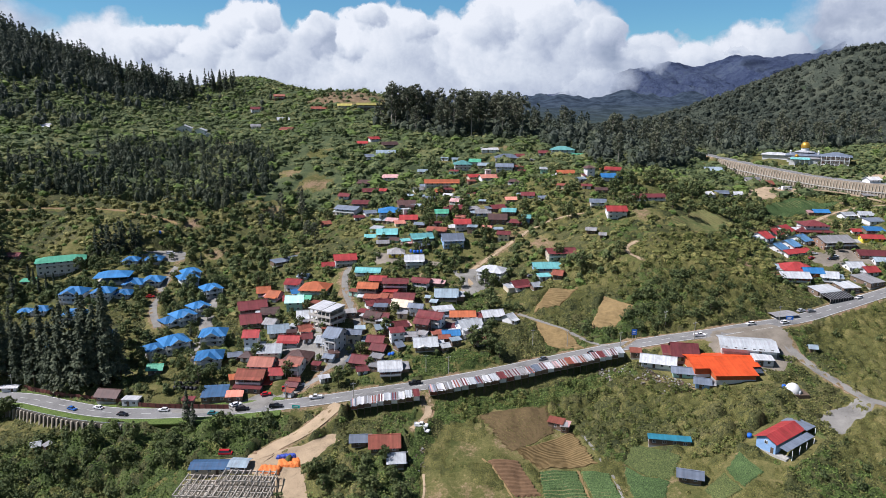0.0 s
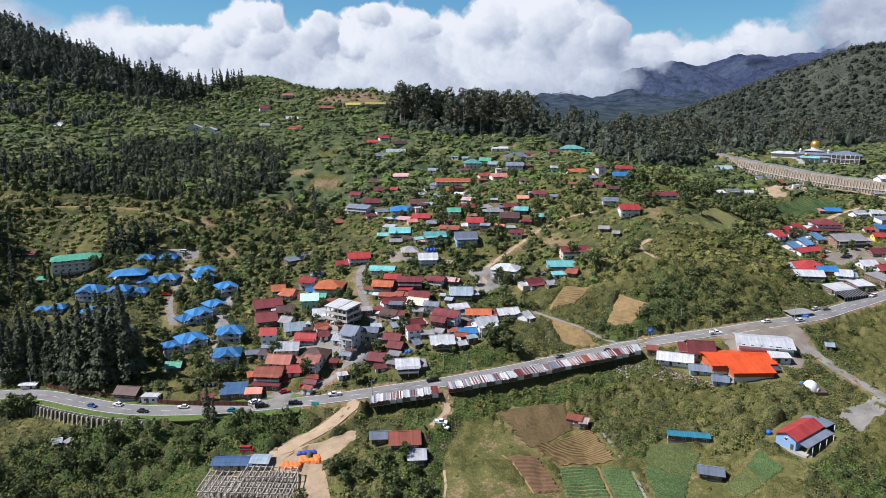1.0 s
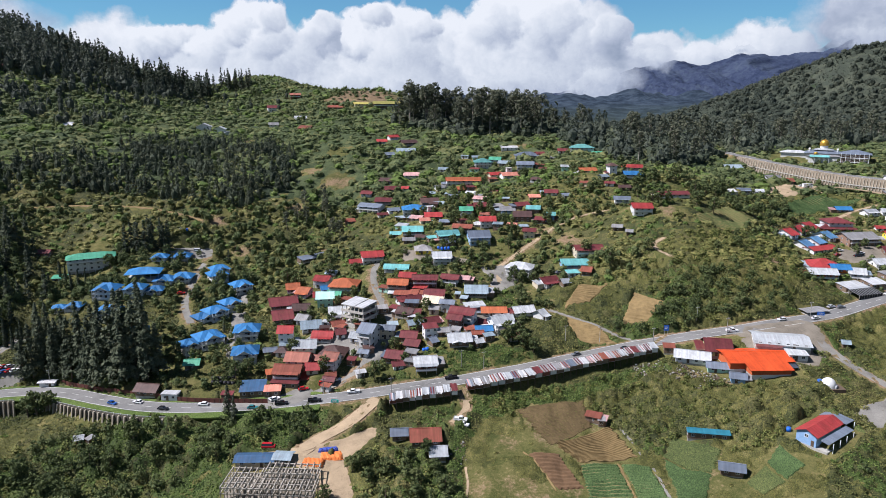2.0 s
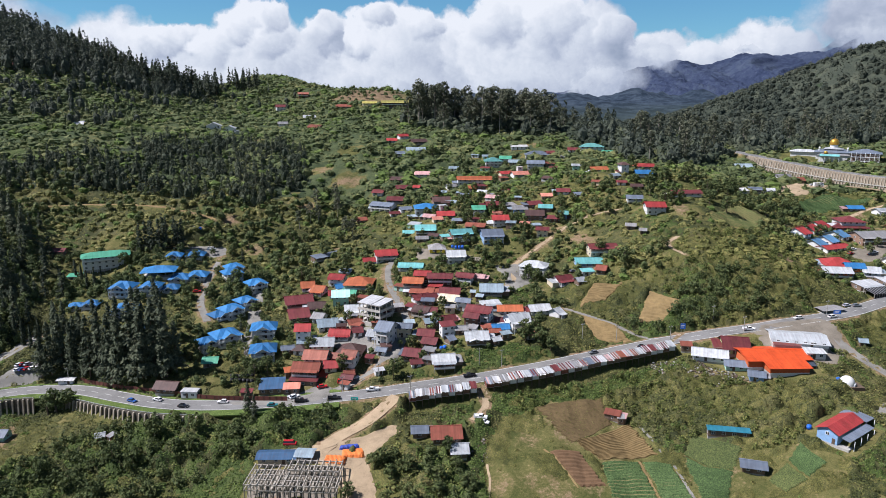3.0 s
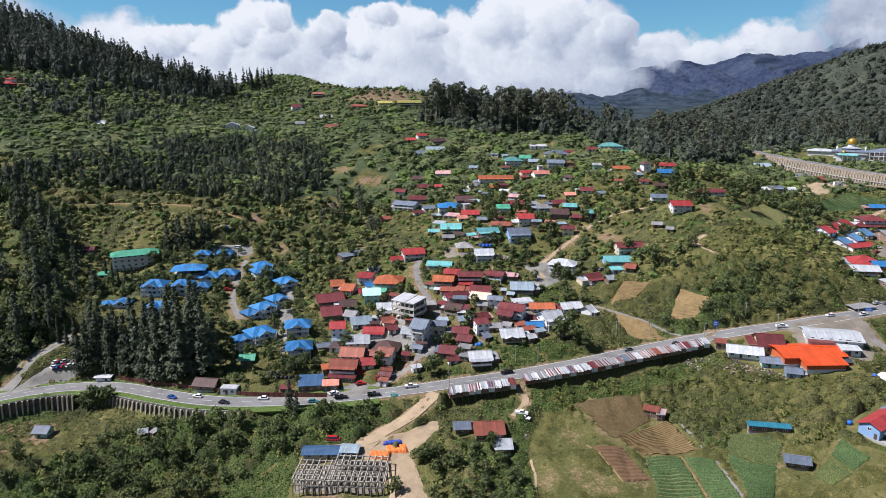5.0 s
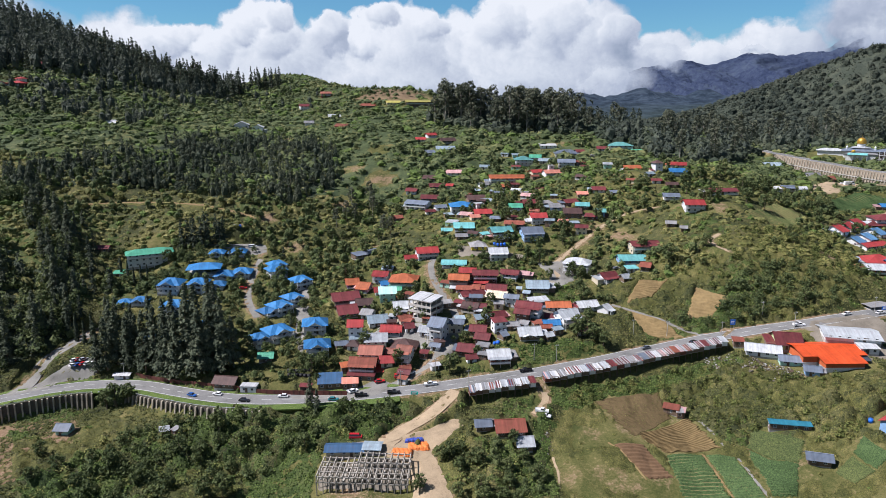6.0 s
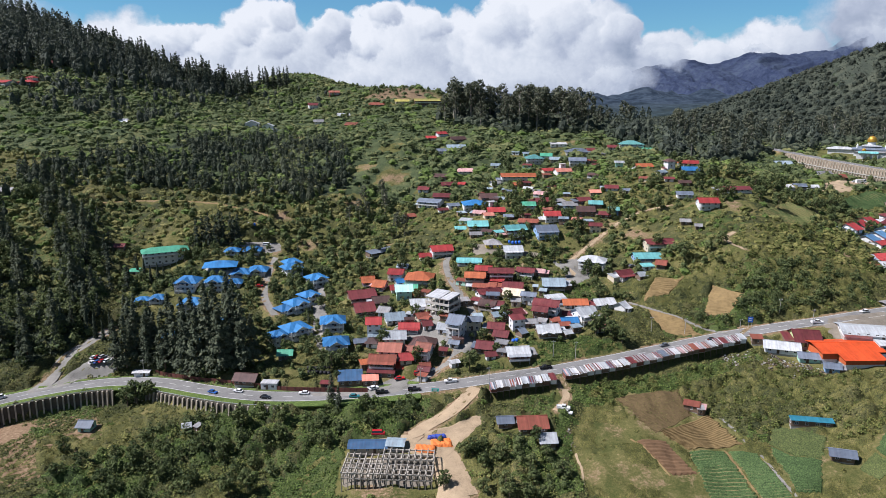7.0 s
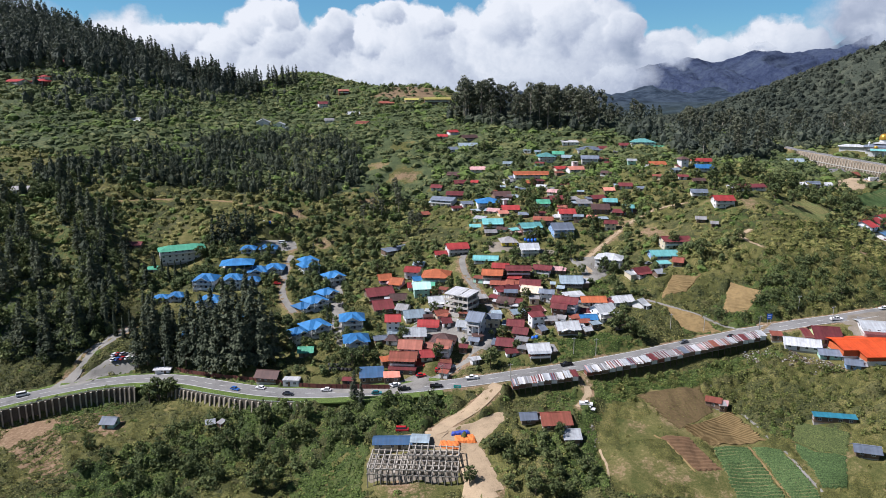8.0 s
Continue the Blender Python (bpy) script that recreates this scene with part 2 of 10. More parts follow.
def ground_material():
    """Grass, weeds, dry grass and bare soil; the share of soil comes with the sheet's own value 'bare'."""
    n = Nodes("ground")
    spot = n.add("ShaderNodeNewGeometry").outputs["Position"]
    big = n.noise(0.012, 6, 0.62, spot)
    mid = n.noise(0.09, 5, 0.65, spot)
    fine = n.noise(0.9, 4, 0.7, spot)
    f = n.math("ADD", n.math("MULTIPLY", big, 0.4), n.math("ADD", n.math("MULTIPLY", mid, 0.35), n.math("MULTIPLY", fine, 0.25)))
    blades = n.noise(2.6, 4, 0.75, spot)
    f = n.math("ADD", f, n.math("MULTIPLY", n.math("SUBTRACT", blades, 0.5), 0.28))
    grass = n.ramp(f, [(0.34, (0.026, 0.040, 0.012)), (0.45, (0.076, 0.082, 0.026)), (0.54, (0.142, 0.128, 0.048)), (0.66, (0.24, 0.195, 0.092))])
    soil = n.ramp(fine, [(0.3, (0.14, 0.092, 0.056)), (0.55, (0.235, 0.160, 0.098)), (0.75, (0.35, 0.265, 0.175))])
    share = n.add("ShaderNodeAttribute")
    share.attribute_name = "bare"
    bare = share.outputs["Fac"]
    edge = n.math("ADD", bare, n.math("MULTIPLY", n.math("SUBTRACT", n.math("ADD", n.math("MULTIPLY", mid, 0.6), n.math("MULTIPLY", fine, 0.4)), 0.5), 1.6))
    col = n.mix(n.ramp(edge, [(0.42, (0, 0, 0)), (0.62, (1, 1, 1))]), grass, soil)
    # the hills beyond are wooded; distance haze is painted bluish on the farthest ones
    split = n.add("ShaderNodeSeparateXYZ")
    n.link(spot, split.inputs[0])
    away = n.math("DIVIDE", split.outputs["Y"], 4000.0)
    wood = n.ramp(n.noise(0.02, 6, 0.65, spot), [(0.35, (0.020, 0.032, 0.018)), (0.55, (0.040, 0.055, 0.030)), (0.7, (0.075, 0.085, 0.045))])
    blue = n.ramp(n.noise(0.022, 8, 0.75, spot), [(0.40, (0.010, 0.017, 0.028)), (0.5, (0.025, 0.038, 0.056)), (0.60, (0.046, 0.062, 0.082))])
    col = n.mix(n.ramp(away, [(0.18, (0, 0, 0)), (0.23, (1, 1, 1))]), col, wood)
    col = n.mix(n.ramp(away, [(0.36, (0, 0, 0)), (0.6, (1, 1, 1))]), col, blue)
    n.bump(n.math("ADD", n.math("MULTIPLY", fine, 0.5), n.math("MULTIPLY", blades, 0.5)), 0.9, 0.6)
    return n.done(col, 0.95, 0.0, 0.1)


def track_material(name, colour, scale=0.5):
    n = Nodes(name)
    spot = n.add("ShaderNodeNewGeometry").outputs["Position"]
    a, b = n.noise(scale * 0.3, 5, 0.65, spot), n.noise(scale * 4, 4, 0.7, spot)
    f = n.math("ADD", n.math("MULTIPLY", a, 0.6), n.math("MULTIPLY", b, 0.4))
    col = n.ramp(f, [(0.3, scaled(colour, 0.5)), (0.48, scaled(colour, 0.95)), (0.7, scaled(colour, 1.3))])
    n.bump(b, 0.6, 0.08)
    return n.done(col, 0.92, 0.0, 0.2)


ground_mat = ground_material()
asphalt = track_material("asphalt", (0.175, 0.172, 0.165), 0.35)
dirt = track_material("dirt", (0.33, 0.25, 0.16), 0.6)
pale_slab = track_material("pale_slab", (0.21, 0.20, 0.178), 0.5)
gravel = track_material("gravel", (0.19, 0.165, 0.13), 0.6)
soil_dry = track_material("soil_dry", (0.118, 0.083, 0.039), 2.4)
soil_tan = track_material("soil_tan", (0.235, 0.165, 0.075), 1.6)
soil_red = track_material("soil_red", (0.150, 0.090, 0.049), 1.6)
crop_green = leaf_material("crop_green", (0.064, 0.106, 0.038), (0.109, 0.169, 0.064), (0.167, 0.225, 0.096), 0.05)
crop_thin = leaf_material("crop_thin", (0.085, 0.110, 0.038), (0.150, 0.170, 0.062), (0.235, 0.225, 0.100), 0.05)
line_paint = plain("line_paint", (0.62, 0.62, 0.58), 0.7, 2.0, 0.3)

# ---------------------------------------------------------------- the lie of the land
# Each hill or hollow: its middle, its reach and its height, in metres.
BROAD_HILLS = [
    (-227, 371, 330, -40.6), (1700, 1500, 330, 84.8), (500, 1900, 330, -48.9), (700, 500, 330, -9.9), (736, 1271, 330, -22.8), (1400, 900, 330, 53.3),
    (0, 1000, 330, -12.6), (1300, 2000, 330, 45.4), (-600, 900, 330, 92.1), (-600, 0, 330, -100.6), (0, -100, 330, -75.1), (600, 0, 330, -67.2),
    (212, 538, 330, 9.7), (-700, 400, 330, 29), (900, 2100, 330, -2.3), (1300, 1500, 330, 106.2), (1000, 1000, 330, 27), (450, 1500, 330, -30.2),
    (-252, 724, 330, 16.2), (848, 1602, 330, 8.6), (81, 224, 330, -44.3), (400, 800, 330, -11.2),
]
MIDDLE_HILLS = [
    (-227, 371, 100, 14.3), (400, 800, 100, 2.7), (400, 300, 100, -11.1), (-88, 795, 100, 33.1), (-428, 686, 100, 18.5), (113, 510, 100, 7.1),
    (107, 196, 100, -2.6), (420, 560, 100, 5.9), (-96, 577, 100, 14.1), (200, 800, 100, -3.3), (-103, 215, 100, -1.6), (-420, 350, 100, 10.2),
    (-29, 381, 100, 6.7), (-252, 724, 100, -8.2), (-302, 526, 100, 13.5), (200, 328, 100, -10), (297, 657, 100, -2.5), (266, 492, 100, -7.9),
    (47, 635, 100, 16.8), (-183, 490, 100, 0.5), (-350, 250, 100, -23.2), (81, 318, 100, 17.3), (-16, 493, 100, -4.7), (-229, 258, 100, -14.5),
]
SMALL_HILLS = [
    (-227, 371, 38, -14.8), (232, 425, 38, -6.4), (12, 206, 38, 3.2), (-3, 439, 38, 6.4), (-165, 215, 38, -3.4), (156, 274, 38, 0.6),
    (-133, 478, 38, -0.6), (-52, 315, 38, 3.6), (101, 394, 38, 7.8), (60, 300, 38, -6.6), (107, 196, 38, 6), (-222, 461, 38, -1.5),
    (-140, 358, 38, -2.7), (-78, 233, 38, 3.8), (-275, 300, 38, -1.2), (146, 464, 38, 8.2), (-202, 280, 38, -6.9), (-80, 395, 38, -4.8),
    (200, 328, 38, -0.2), (178, 391, 38, -0.3), (55, 459, 38, 8.6), (116, 335, 38, 9.7), (-64, 453, 38, -0), (-14, 269, 38, 3),
]
LOW_HILLS = [
    (-174, 406, 38, -4.5), (21, 343, 38, -6), (-27, 378, 38, 1.9), (-117, 273, 38, 3.3), (54, 239, 38, -5.9), (-251, 416, 38, -10.1),
    (46, 387, 38, -2.6), (-35, 208, 38, 1.6), (101, 465, 38, 7.7), (-177, 465, 38, 2.3), (113, 262, 38, 2.4), (-270, 373, 38, 5.4),
    (-124, 319, 38, -1.1), (213, 462, 38, -3), (-80, 344, 38, -3.6), (1, 309, 38, -1), (-200, 319, 38, 0.2), (-151, 251, 38, 2.6),
    (-136, 404, 38, -8.6), (-129, 202, 38, -5.8), (87, 357, 38, -2.5), (-103, 459, 38, -8), (100, 296, 38, -5.7), (136, 403, 38, 7.4),
]
OUTER_HILLS = [
    (541, 1600, 170, 5.7), (597, 1600, 170, 15.6), (659, 1600, 170, 17.1), (721, 1600, 170, 11.6), (758, 1550, 170, 18.3), (791, 1500, 170, -2.1),
    (820, 1450, 170, 3), (852, 1430, 170, 38.2), (872, 1420, 170, 63.9), (1300, 1500, 170, 56.4), (1700, 1500, 170, 70.3), (1300, 2000, 170, 35.5),
    (900, 2100, 170, 10.5), (450, 1500, 170, -0.4), (500, 1900, 170, 5), (294, 570, 40, 3.2), (1000, 1000, 170, 15.6), (1400, 900, 170, 46), (560, 1150, 170, 5.3),
]

RIDGE_HILLS = [
    (-591, 845, 70, 10.9), (-550, 839, 70, 10.8), (-517, 846, 70, -1.2), (-452, 882, 70, -14.1), (-418, 883, 70, 2.3), (-392, 910, 70, -14.6),
    (-352, 883, 70, -7.5), (-330, 921, 70, -15.6), (-300, 909, 70, 1.4), (-262, 915, 70, 11.9), (-227, 859, 70, 17.3), (-190, 803, 70, 7.2),
    (-165, 815, 70, -5.7), (-380, 830, 70, 3.6), (-430, 830, 70, -3.4), (-340, 820, 70, -10.4), (-314, 735, 70, 1.9), (-230, 740, 70, -2.5),
]
FAR_HILLS = [(-2600, 3800, 900, 120), (-1600, 2600, 700, 90), (2600, 2600, 700, 200), (780, 1540, 170, 9), (640, 2900, 260, 30), (960, 3000, 260, 22)]
LEVEL = 74.9

# The ways: lines of x, y along their middles.
MAIN_ROAD = [(-264.9, 255.2), (-253.3, 259.9), (-242.5, 266.6), (-230.8, 272.5), (-218.1, 277.6), (-201.2, 280.1), (-181.5, 276.4), (-157, 264.3), (-137.7, 256.2), (-120.4, 252.9), (-101.5, 252.1), (-85.2, 252.2), (-53.5, 255.1), (-30.4, 258), (-6.9, 260.7), (17.5, 267.1), (43.5, 276.4), (70.1, 283.4), (95.8, 285.9), (121, 287), (158, 297.3), (187.7, 314), (220.9, 329.8), (261.2, 343.6)]
DIRT_YARD = [(-40.6, 250.2), (-49.1, 239.7), (-62.2, 229), (-63.7, 223.6), (-52.8, 216.9), (-49.1, 207.8), (-45.1, 193.9)]
DIRT_SIDE = [(-6.5, 251.1), (-5.7, 243.2), (-11.2, 234)]
CONCRETE_PATH = [(36.4, 317), (48, 307.5), (59.2, 298.9), (76.5, 283.9)]
VILLAGE_LANE = [(-51.6, 386.9), (-53.8, 369.9), (-51.2, 346.8), (-44.5, 324.5), (-40.2, 307.3), (-43.8, 292), (-46.4, 283.4), (-53.1, 271.4), (-68.6, 260), (-78.5, 255.8)]
HILL_TRACK = [(89, 414.6), (73.5, 414.4), (60.6, 409.4), (49, 401.5), (35.1, 386.8), (19.9, 368.5), (12.4, 356.8), (14.2, 344.9), (-0.3, 329.5)]
BEND_TRACK = [(105.4, 365.1), (97, 355.5), (96.1, 347.8), (100, 336.7)]
RIGHT_LANE = [(146.2, 289.5), (147, 274), (149.8, 260.5), (155.5, 247.6), (159.6, 239.4), (164.3, 236.7), (168.5, 231.6)]
TERRACE_TRACK = [(-275.9, 427.1), (-254.5, 438.6), (-226.7, 442.8), (-196.1, 440.3), (-175.8, 436.3), (-172, 430.4), (-177.7, 418.6)]
LEFT_LANE = [(-236.2, 271), (-234.6, 280.1), (-232.5, 292.2), (-226.5, 302.8), (-220, 313.8)]
CHALET_LANE = [(-187.1, 398.9), (-165.2, 408.2), (-156.8, 401.4), (-154, 365.9), (-149.5, 339.3), (-139.1, 318.3)]
YARD_TRACK = [(238.5, 435.7), (254.3, 445.7), (274.8, 450), (301.3, 445.7)]
UPPER_TRACK = [(266, 491.7), (282.3, 477.5), (292, 449.5)]
HIGHWAY = [(182, 640), (207, 600), (229, 568), (250, 541), (270, 517), (291, 494), (318, 470), (360, 442)]


def curve_points(pts, step=2.0):
    """Points every few metres along a smooth line through pts (Catmull-Rom)."""
    p = np.array([2 * np.array(pts[0]) - pts[1], *pts, 2 * np.array(pts[-1]) - pts[-2]], float)
    out = []
    for a, b, c, d in zip(p, p[1:], p[2:], p[3:]):
        k = max(2, int(np.hypot(*(c - b)) / step))
        for u in np.arange(k) / k:
            out.append(0.5 * (2 * b + (c - a) * u + (2 * a - 5 * b + 4 * c - d) * u * u + (3 * b - a - 3 * c + d) * u**3))
    out.append(p[-2])
    return np.array(out)


def raw_height(x, y):
    z = np.full(np.broadcast(x, y).shape, float(LEVEL))
    for some in (BROAD_HILLS, MIDDLE_HILLS, SMALL_HILLS, LOW_HILLS, OUTER_HILLS, RIDGE_HILLS, FAR_HILLS):
        for cx, cy, r, h in some:
            z += h * np.exp(-((x - cx) ** 2 + (y - cy) ** 2) / r**2)
    return z


def rolled(x, y):
    """Small swells and gullies, by sums of turned waves."""
    z = 0.0
    for k, (wave, size, turn) in enumerate(((61, 0.9, 0.4), (37, 0.7, 1.9), (23, 0.45, 2.7), (13, 0.28, 0.9), (8.5, 0.2, 2.2))):
        a = (x * math.cos(turn) + y * math.sin(turn)) / wave * 6.283
        b = (-x * math.sin(turn) + y * math.cos(turn)) / (wave * 1.3) * 6.283
        z = z + size * np.sin(a + 1.7 * k + 0.8 * np.sin(b)) * np.cos(b + k)
    return z


def smooth(a, b, v):
    u = np.clip((v - a) / (b - a), 0, 1)
    return u * u * (3 - 2 * u)


class Bench:
    """A way cut level into the slope: its line, its height along it, its half width."""

    def __init__(self, pts, half, lift=0.0, even=15):
        self.line, self.half = curve_points(pts), half
        z = raw_height(self.line[:, 0], self.line[:, 1]) + lift
        wide = np.pad(z, even, mode="edge")
        self.z = np.convolve(wide, np.ones(2 * even + 1) / (2 * even + 1), "valid")

    def near(self, x, y):
        """Distance from the line, the line's height there, and whether a point lies on its lower side."""
        best, height, low = np.full(x.shape, 1e9), np.zeros(x.shape), np.zeros(x.shape, bool)
        for (px, py), (tx, ty), pz in zip(self.line, np.gradient(self.line, axis=0), self.z):
            d = (x - px) ** 2 + (y - py) ** 2
            m = d < best
            best[m], height[m], low[m] = d[m], pz, (tx * (y - py) - ty * (x - px) < 0)[m]
        return np.sqrt(best), height, low


BENCHES = {
    "village": Bench(VILLAGE_LANE, 2.6),
    "yard": Bench(DIRT_YARD, 3.5),
    "right": Bench(RIGHT_LANE, 2.6),
    "left": Bench(LEFT_LANE, 3.6),
    "path": Bench(CONCRETE_PATH, 1.6),
    "side": Bench(DIRT_SIDE, 1.6),
    "hill": Bench(HILL_TRACK, 1.6),
    "bend": Bench(BEND_TRACK, 1.5),
    "chalet": Bench(CHALET_LANE, 2.2),
    "upper": Bench(UPPER_TRACK, 1.6),
    "terrace": Bench(TERRACE_TRACK, 2.0),
    "yards": Bench(YARD_TRACK, 1.8),
    "main": Bench(MAIN_ROAD, 6.0, 0.4),
    "highway": Bench(HIGHWAY, 7.0, 3.5),
}


def spread(inner, outer, step, grow=1.045, far=4850, back=None):
    """Grid lines: even between inner and outer, then ever wider out to the horizon."""
    mid = list(np.arange(inner, outer + 0.01, step))
    up, k = [], step
    while (up or [outer])[-1] < far:
        k *= grow
        up.append((up or [outer])[-1] + k)
    down, k = [], step
    while (down or [inner])[-1] > -far:
        k *= back or grow
        down.append((down or [inner])[-1] - k)
    return np.array(down[::-1] + mid + up)


WALLED = (("main", -262, -196, 7.2), ("main", -186, -116, 4.4), ("highway", 228, 335, 9.5))   # way, from x, to x, height
for key, bench in BENCHES.items():
    # the small ways run level into the road
    if key not in ("main", "highway"):
        d, h, _ = BENCHES["main"].near(bench.line[:, 0], bench.line[:, 1])
        k = 1 - smooth(6.0, 22.0, d)
        bench.z = bench.z * (1 - k) + h * k
GX, GY = spread(-310, 300, 2.0, 1.075), spread(176, 470, 2.0, 1.03, 4850, 1.25)
gx, gy = np.meshgrid(GX, GY)
GZ = raw_height(gx, gy)
calm = 1 - smooth(900, 2000, np.hypot(gx, gy - 300))
GZ = GZ + rolled(gx, gy) * calm
# spurs and gullies of the far mountains
rough = smooth(1900, 3200, gy)
for wave, size, turn in ((620, 34, 0.3), (340, 22, 1.2), (210, 13, 2.0), (150, 8, 0.8)):
    a = (gx * math.cos(turn) + gy * math.sin(turn)) / wave * 6.283
    b = (-gx * math.sin(turn) + gy * math.cos(turn)) / wave * 3.9
    GZ = GZ + rough * size * (0.45 - np.abs(np.sin(a + 0.9 * np.sin(b))))
way_near = np.full(gx.shape, 1e9)
for key, bench in BENCHES.items():
    lo, hi = bench.line.min(0) - 45, bench.line.max(0) + 45
    ix = np.nonzero((GX > lo[0]) & (GX < hi[0]))[0]
    iy = np.nonzero((GY > lo[1]) & (GY < hi[1]))[0]
    cut = np.ix_(iy, ix)
    d, h, low = bench.near(gx[cut], gy[cut])
    k = 1 - smooth(bench.half + 0.8, bench.half + (4.0 if key in ("main", "highway") else 5.0), d)
    for way, first, last, fall in WALLED:
        if way == key:
            # the ground in front of a retaining wall lies lower
            along = smooth(first - 10, first, gx[cut]) * (1 - smooth(last, last + 10, gx[cut])) * low
            out = bench.half + (3.4 if key == "main" else 0.0)
            deep = along * (1 - smooth(bench.half + 17, bench.half + 36, d))
            GZ[cut] = np.where(deep > 0, GZ[cut] * (1 - deep) + np.minimum(GZ[cut], h - fall) * deep, GZ[cut])
            k = np.where(along > 0.5, 1 - smooth(out - 0.6, out + 0.8, d), k)
    GZ[cut] = GZ[cut] * (1 - k) + h * k
    way_near[cut] = np.minimum(way_near[cut], d - bench.half)


def ground(x, y):
    """The height of the ground sheet at a place."""
    i = int(np.clip(np.searchsorted(GX, x) - 1, 0, len(GX) - 2))
    j = int(np.clip(np.searchsorted(GY, y) - 1, 0, len(GY) - 2))
    u, v = (x - GX[i]) / (GX[i + 1] - GX[i]), (y - GY[j]) / (GY[j + 1] - GY[j])
    return float((GZ[j, i] * (1 - u) + GZ[j, i + 1] * u) * (1 - v) + (GZ[j + 1, i] * (1 - u) + GZ[j + 1, i + 1] * u) * v)


def grounds(x, y):
    i = np.clip(np.searchsorted(GX, x) - 1, 0, len(GX) - 2)
    j = np.clip(np.searchsorted(GY, y) - 1, 0, len(GY) - 2)
    u, v = (x - GX[i]) / (GX[i + 1] - GX[i]), (y - GY[j]) / (GY[j + 1] - GY[j])
    return (GZ[j, i] * (1 - u) + GZ[j, i + 1] * u) * (1 - v) + (GZ[j + 1, i] * (1 - u) + GZ[j + 1, i + 1] * u) * v


def inside(poly, x, y):
    """Which of the points lie in a polygon."""
    hit = np.zeros(np.shape(x), bool)
    for (ax, ay), (bx, by) in zip(poly, poly[1:] + poly[:1]):
        if ay == by:
            continue
        hit ^= ((ay > y) != (by > y)) & (x < (bx - ax) * (y - ay) / (by - ay) + ax)
    return hit


# Stretches of land by what covers them.
PINES_BAND = [(-343.6, 454.5), (-314.7, 470.5), (-274.9, 503.3), (-241.6, 561.2), (-180.7, 574.7), (-134.3, 552.9), (-125.3, 500.6), (-149, 459.3), (-195.6, 450.2), (-243.5, 456.7), (-286.8, 445.8), (-323.1, 421)]
GRASS_SLOPE = [(-388.3, 513.5), (-334.2, 556), (-264.8, 586.5), (-242.8, 564.4), (-276.6, 507.2), (-316.4, 473.8), (-352.7, 457)]
REEDS_SHADE = [(64.5, 300.1), (74.0, 292.3), (89.7, 294.1), (110.6, 295.8), (129.4, 297.9), (135.6, 321.5), (113.9, 326.7), (97.6, 318.9), (84.4, 306.0)]
REEDS_BANK = [(107.3, 325.0), (127.9, 332.8), (138.8, 323.8), (152.6, 316.6), (141.1, 301.9), (119.7, 296.4), (99.0, 295.3)]
REEDS = [(73.9, 331.7), (105.1, 359.4), (144.2, 379.8), (184.1, 387), (174, 345.6), (145.7, 304.6), (107.9, 288.9), (59, 293.8), (89.7, 310.5)]
WOODS = [(-226, 252.5), (-188.7, 236.4), (-174.2, 238.4), (-154.8, 245.3), (-120.2, 243.9), (-79.7, 242.9), (-62.4, 246.6), (-69.3, 233.1), (-93.9, 227.8), (-103, 201.2), (-192, 202.2)]
WOODS_B = [(-43.8, 220), (-36.8, 227.1), (-20.4, 218.4), (-8.7, 203.7), (-8, 191.7), (-43.6, 193.8)]
EDGE_PINES = [(-363.7, 415.1), (-300.4, 429.2), (-247, 359.5), (-225.2, 306.3), (-246, 287.4), (-284.6, 285.9)]
CLEARING = [(-326.7, 405.7), (-309.9, 411.6), (-291.4, 384.2), (-272.0, 367.3), (-262.9, 350.3), (-276.9, 348.4), (-302.8, 374.6)]
MEADOW = [(-18.7, 287.4), (-1.2, 284.6), (25.2, 276.7), (9.7, 269.9), (-33.5, 264.5), (-38.4, 269), (-26.4, 274.6)]
MEADOW_B = [(-119.4, 197.7), (-112.7, 212.8), (-105, 222.9), (-93.5, 224), (-89.1, 200.7), (-89.6, 191.7)]
RIGHT_REEDS = [(155.3, 291.7), (186.4, 311.5), (218.2, 325.3), (238.8, 326.5), (147.1, 186.4), (110.9, 186.2), (118.7, 202.2), (141.7, 220.5), (160.4, 231.8), (156.2, 246.9), (152, 269.4)]
STALL_GRASS = [(-6.9, 246.9), (15.2, 252.1), (75.1, 268.7), (78.4, 263.1), (50.3, 255.4), (7.7, 239.3), (-5.4, 239.4)]
WEEDS = [(6, 251.6), (75.1, 268.7), (91.1, 256), (133.7, 239.7), (124, 210), (98.8, 209.2), (62.5, 224.4), (43.1, 245.3), (8.5, 237)]
FIELDS = [(-0.2, 236.9), (40.5, 253), (58.5, 218.7), (89.8, 218.3), (112.9, 204.2), (100.1, 181.8), (-7.1, 191.6), (-8.4, 217.4)]
VILLAGE = [(-104.7, 382.3), (-53.3, 406.4), (-33.5, 500.3), (21, 558.1), (63.8, 512), (128.3, 516.5), (144.3, 443.9), (104.3, 386.8), (64.8, 413.5), (26.1, 381), (42.8, 316.7), (14.2, 286.8), (-21.5, 271.9), (-49.9, 261.4), (-101.8, 260.9), (-112, 292.5), (-100.4, 326.3)]
RESORT = [(-247.8, 379.9), (-187.1, 412.1), (-145.1, 413.1), (-116, 357.1), (-97, 274.4), (-116.2, 255.5), (-180.7, 281.5), (-213.1, 318)]
BROWN_SLOPE = [(-248.6, 251.5), (-228.7, 262.2), (-204.0, 264.7), (-189.6, 243.3), (-196.6, 228.5), (-199.3, 213.1), (-206.4, 204.5), (-238.5, 234.9)]
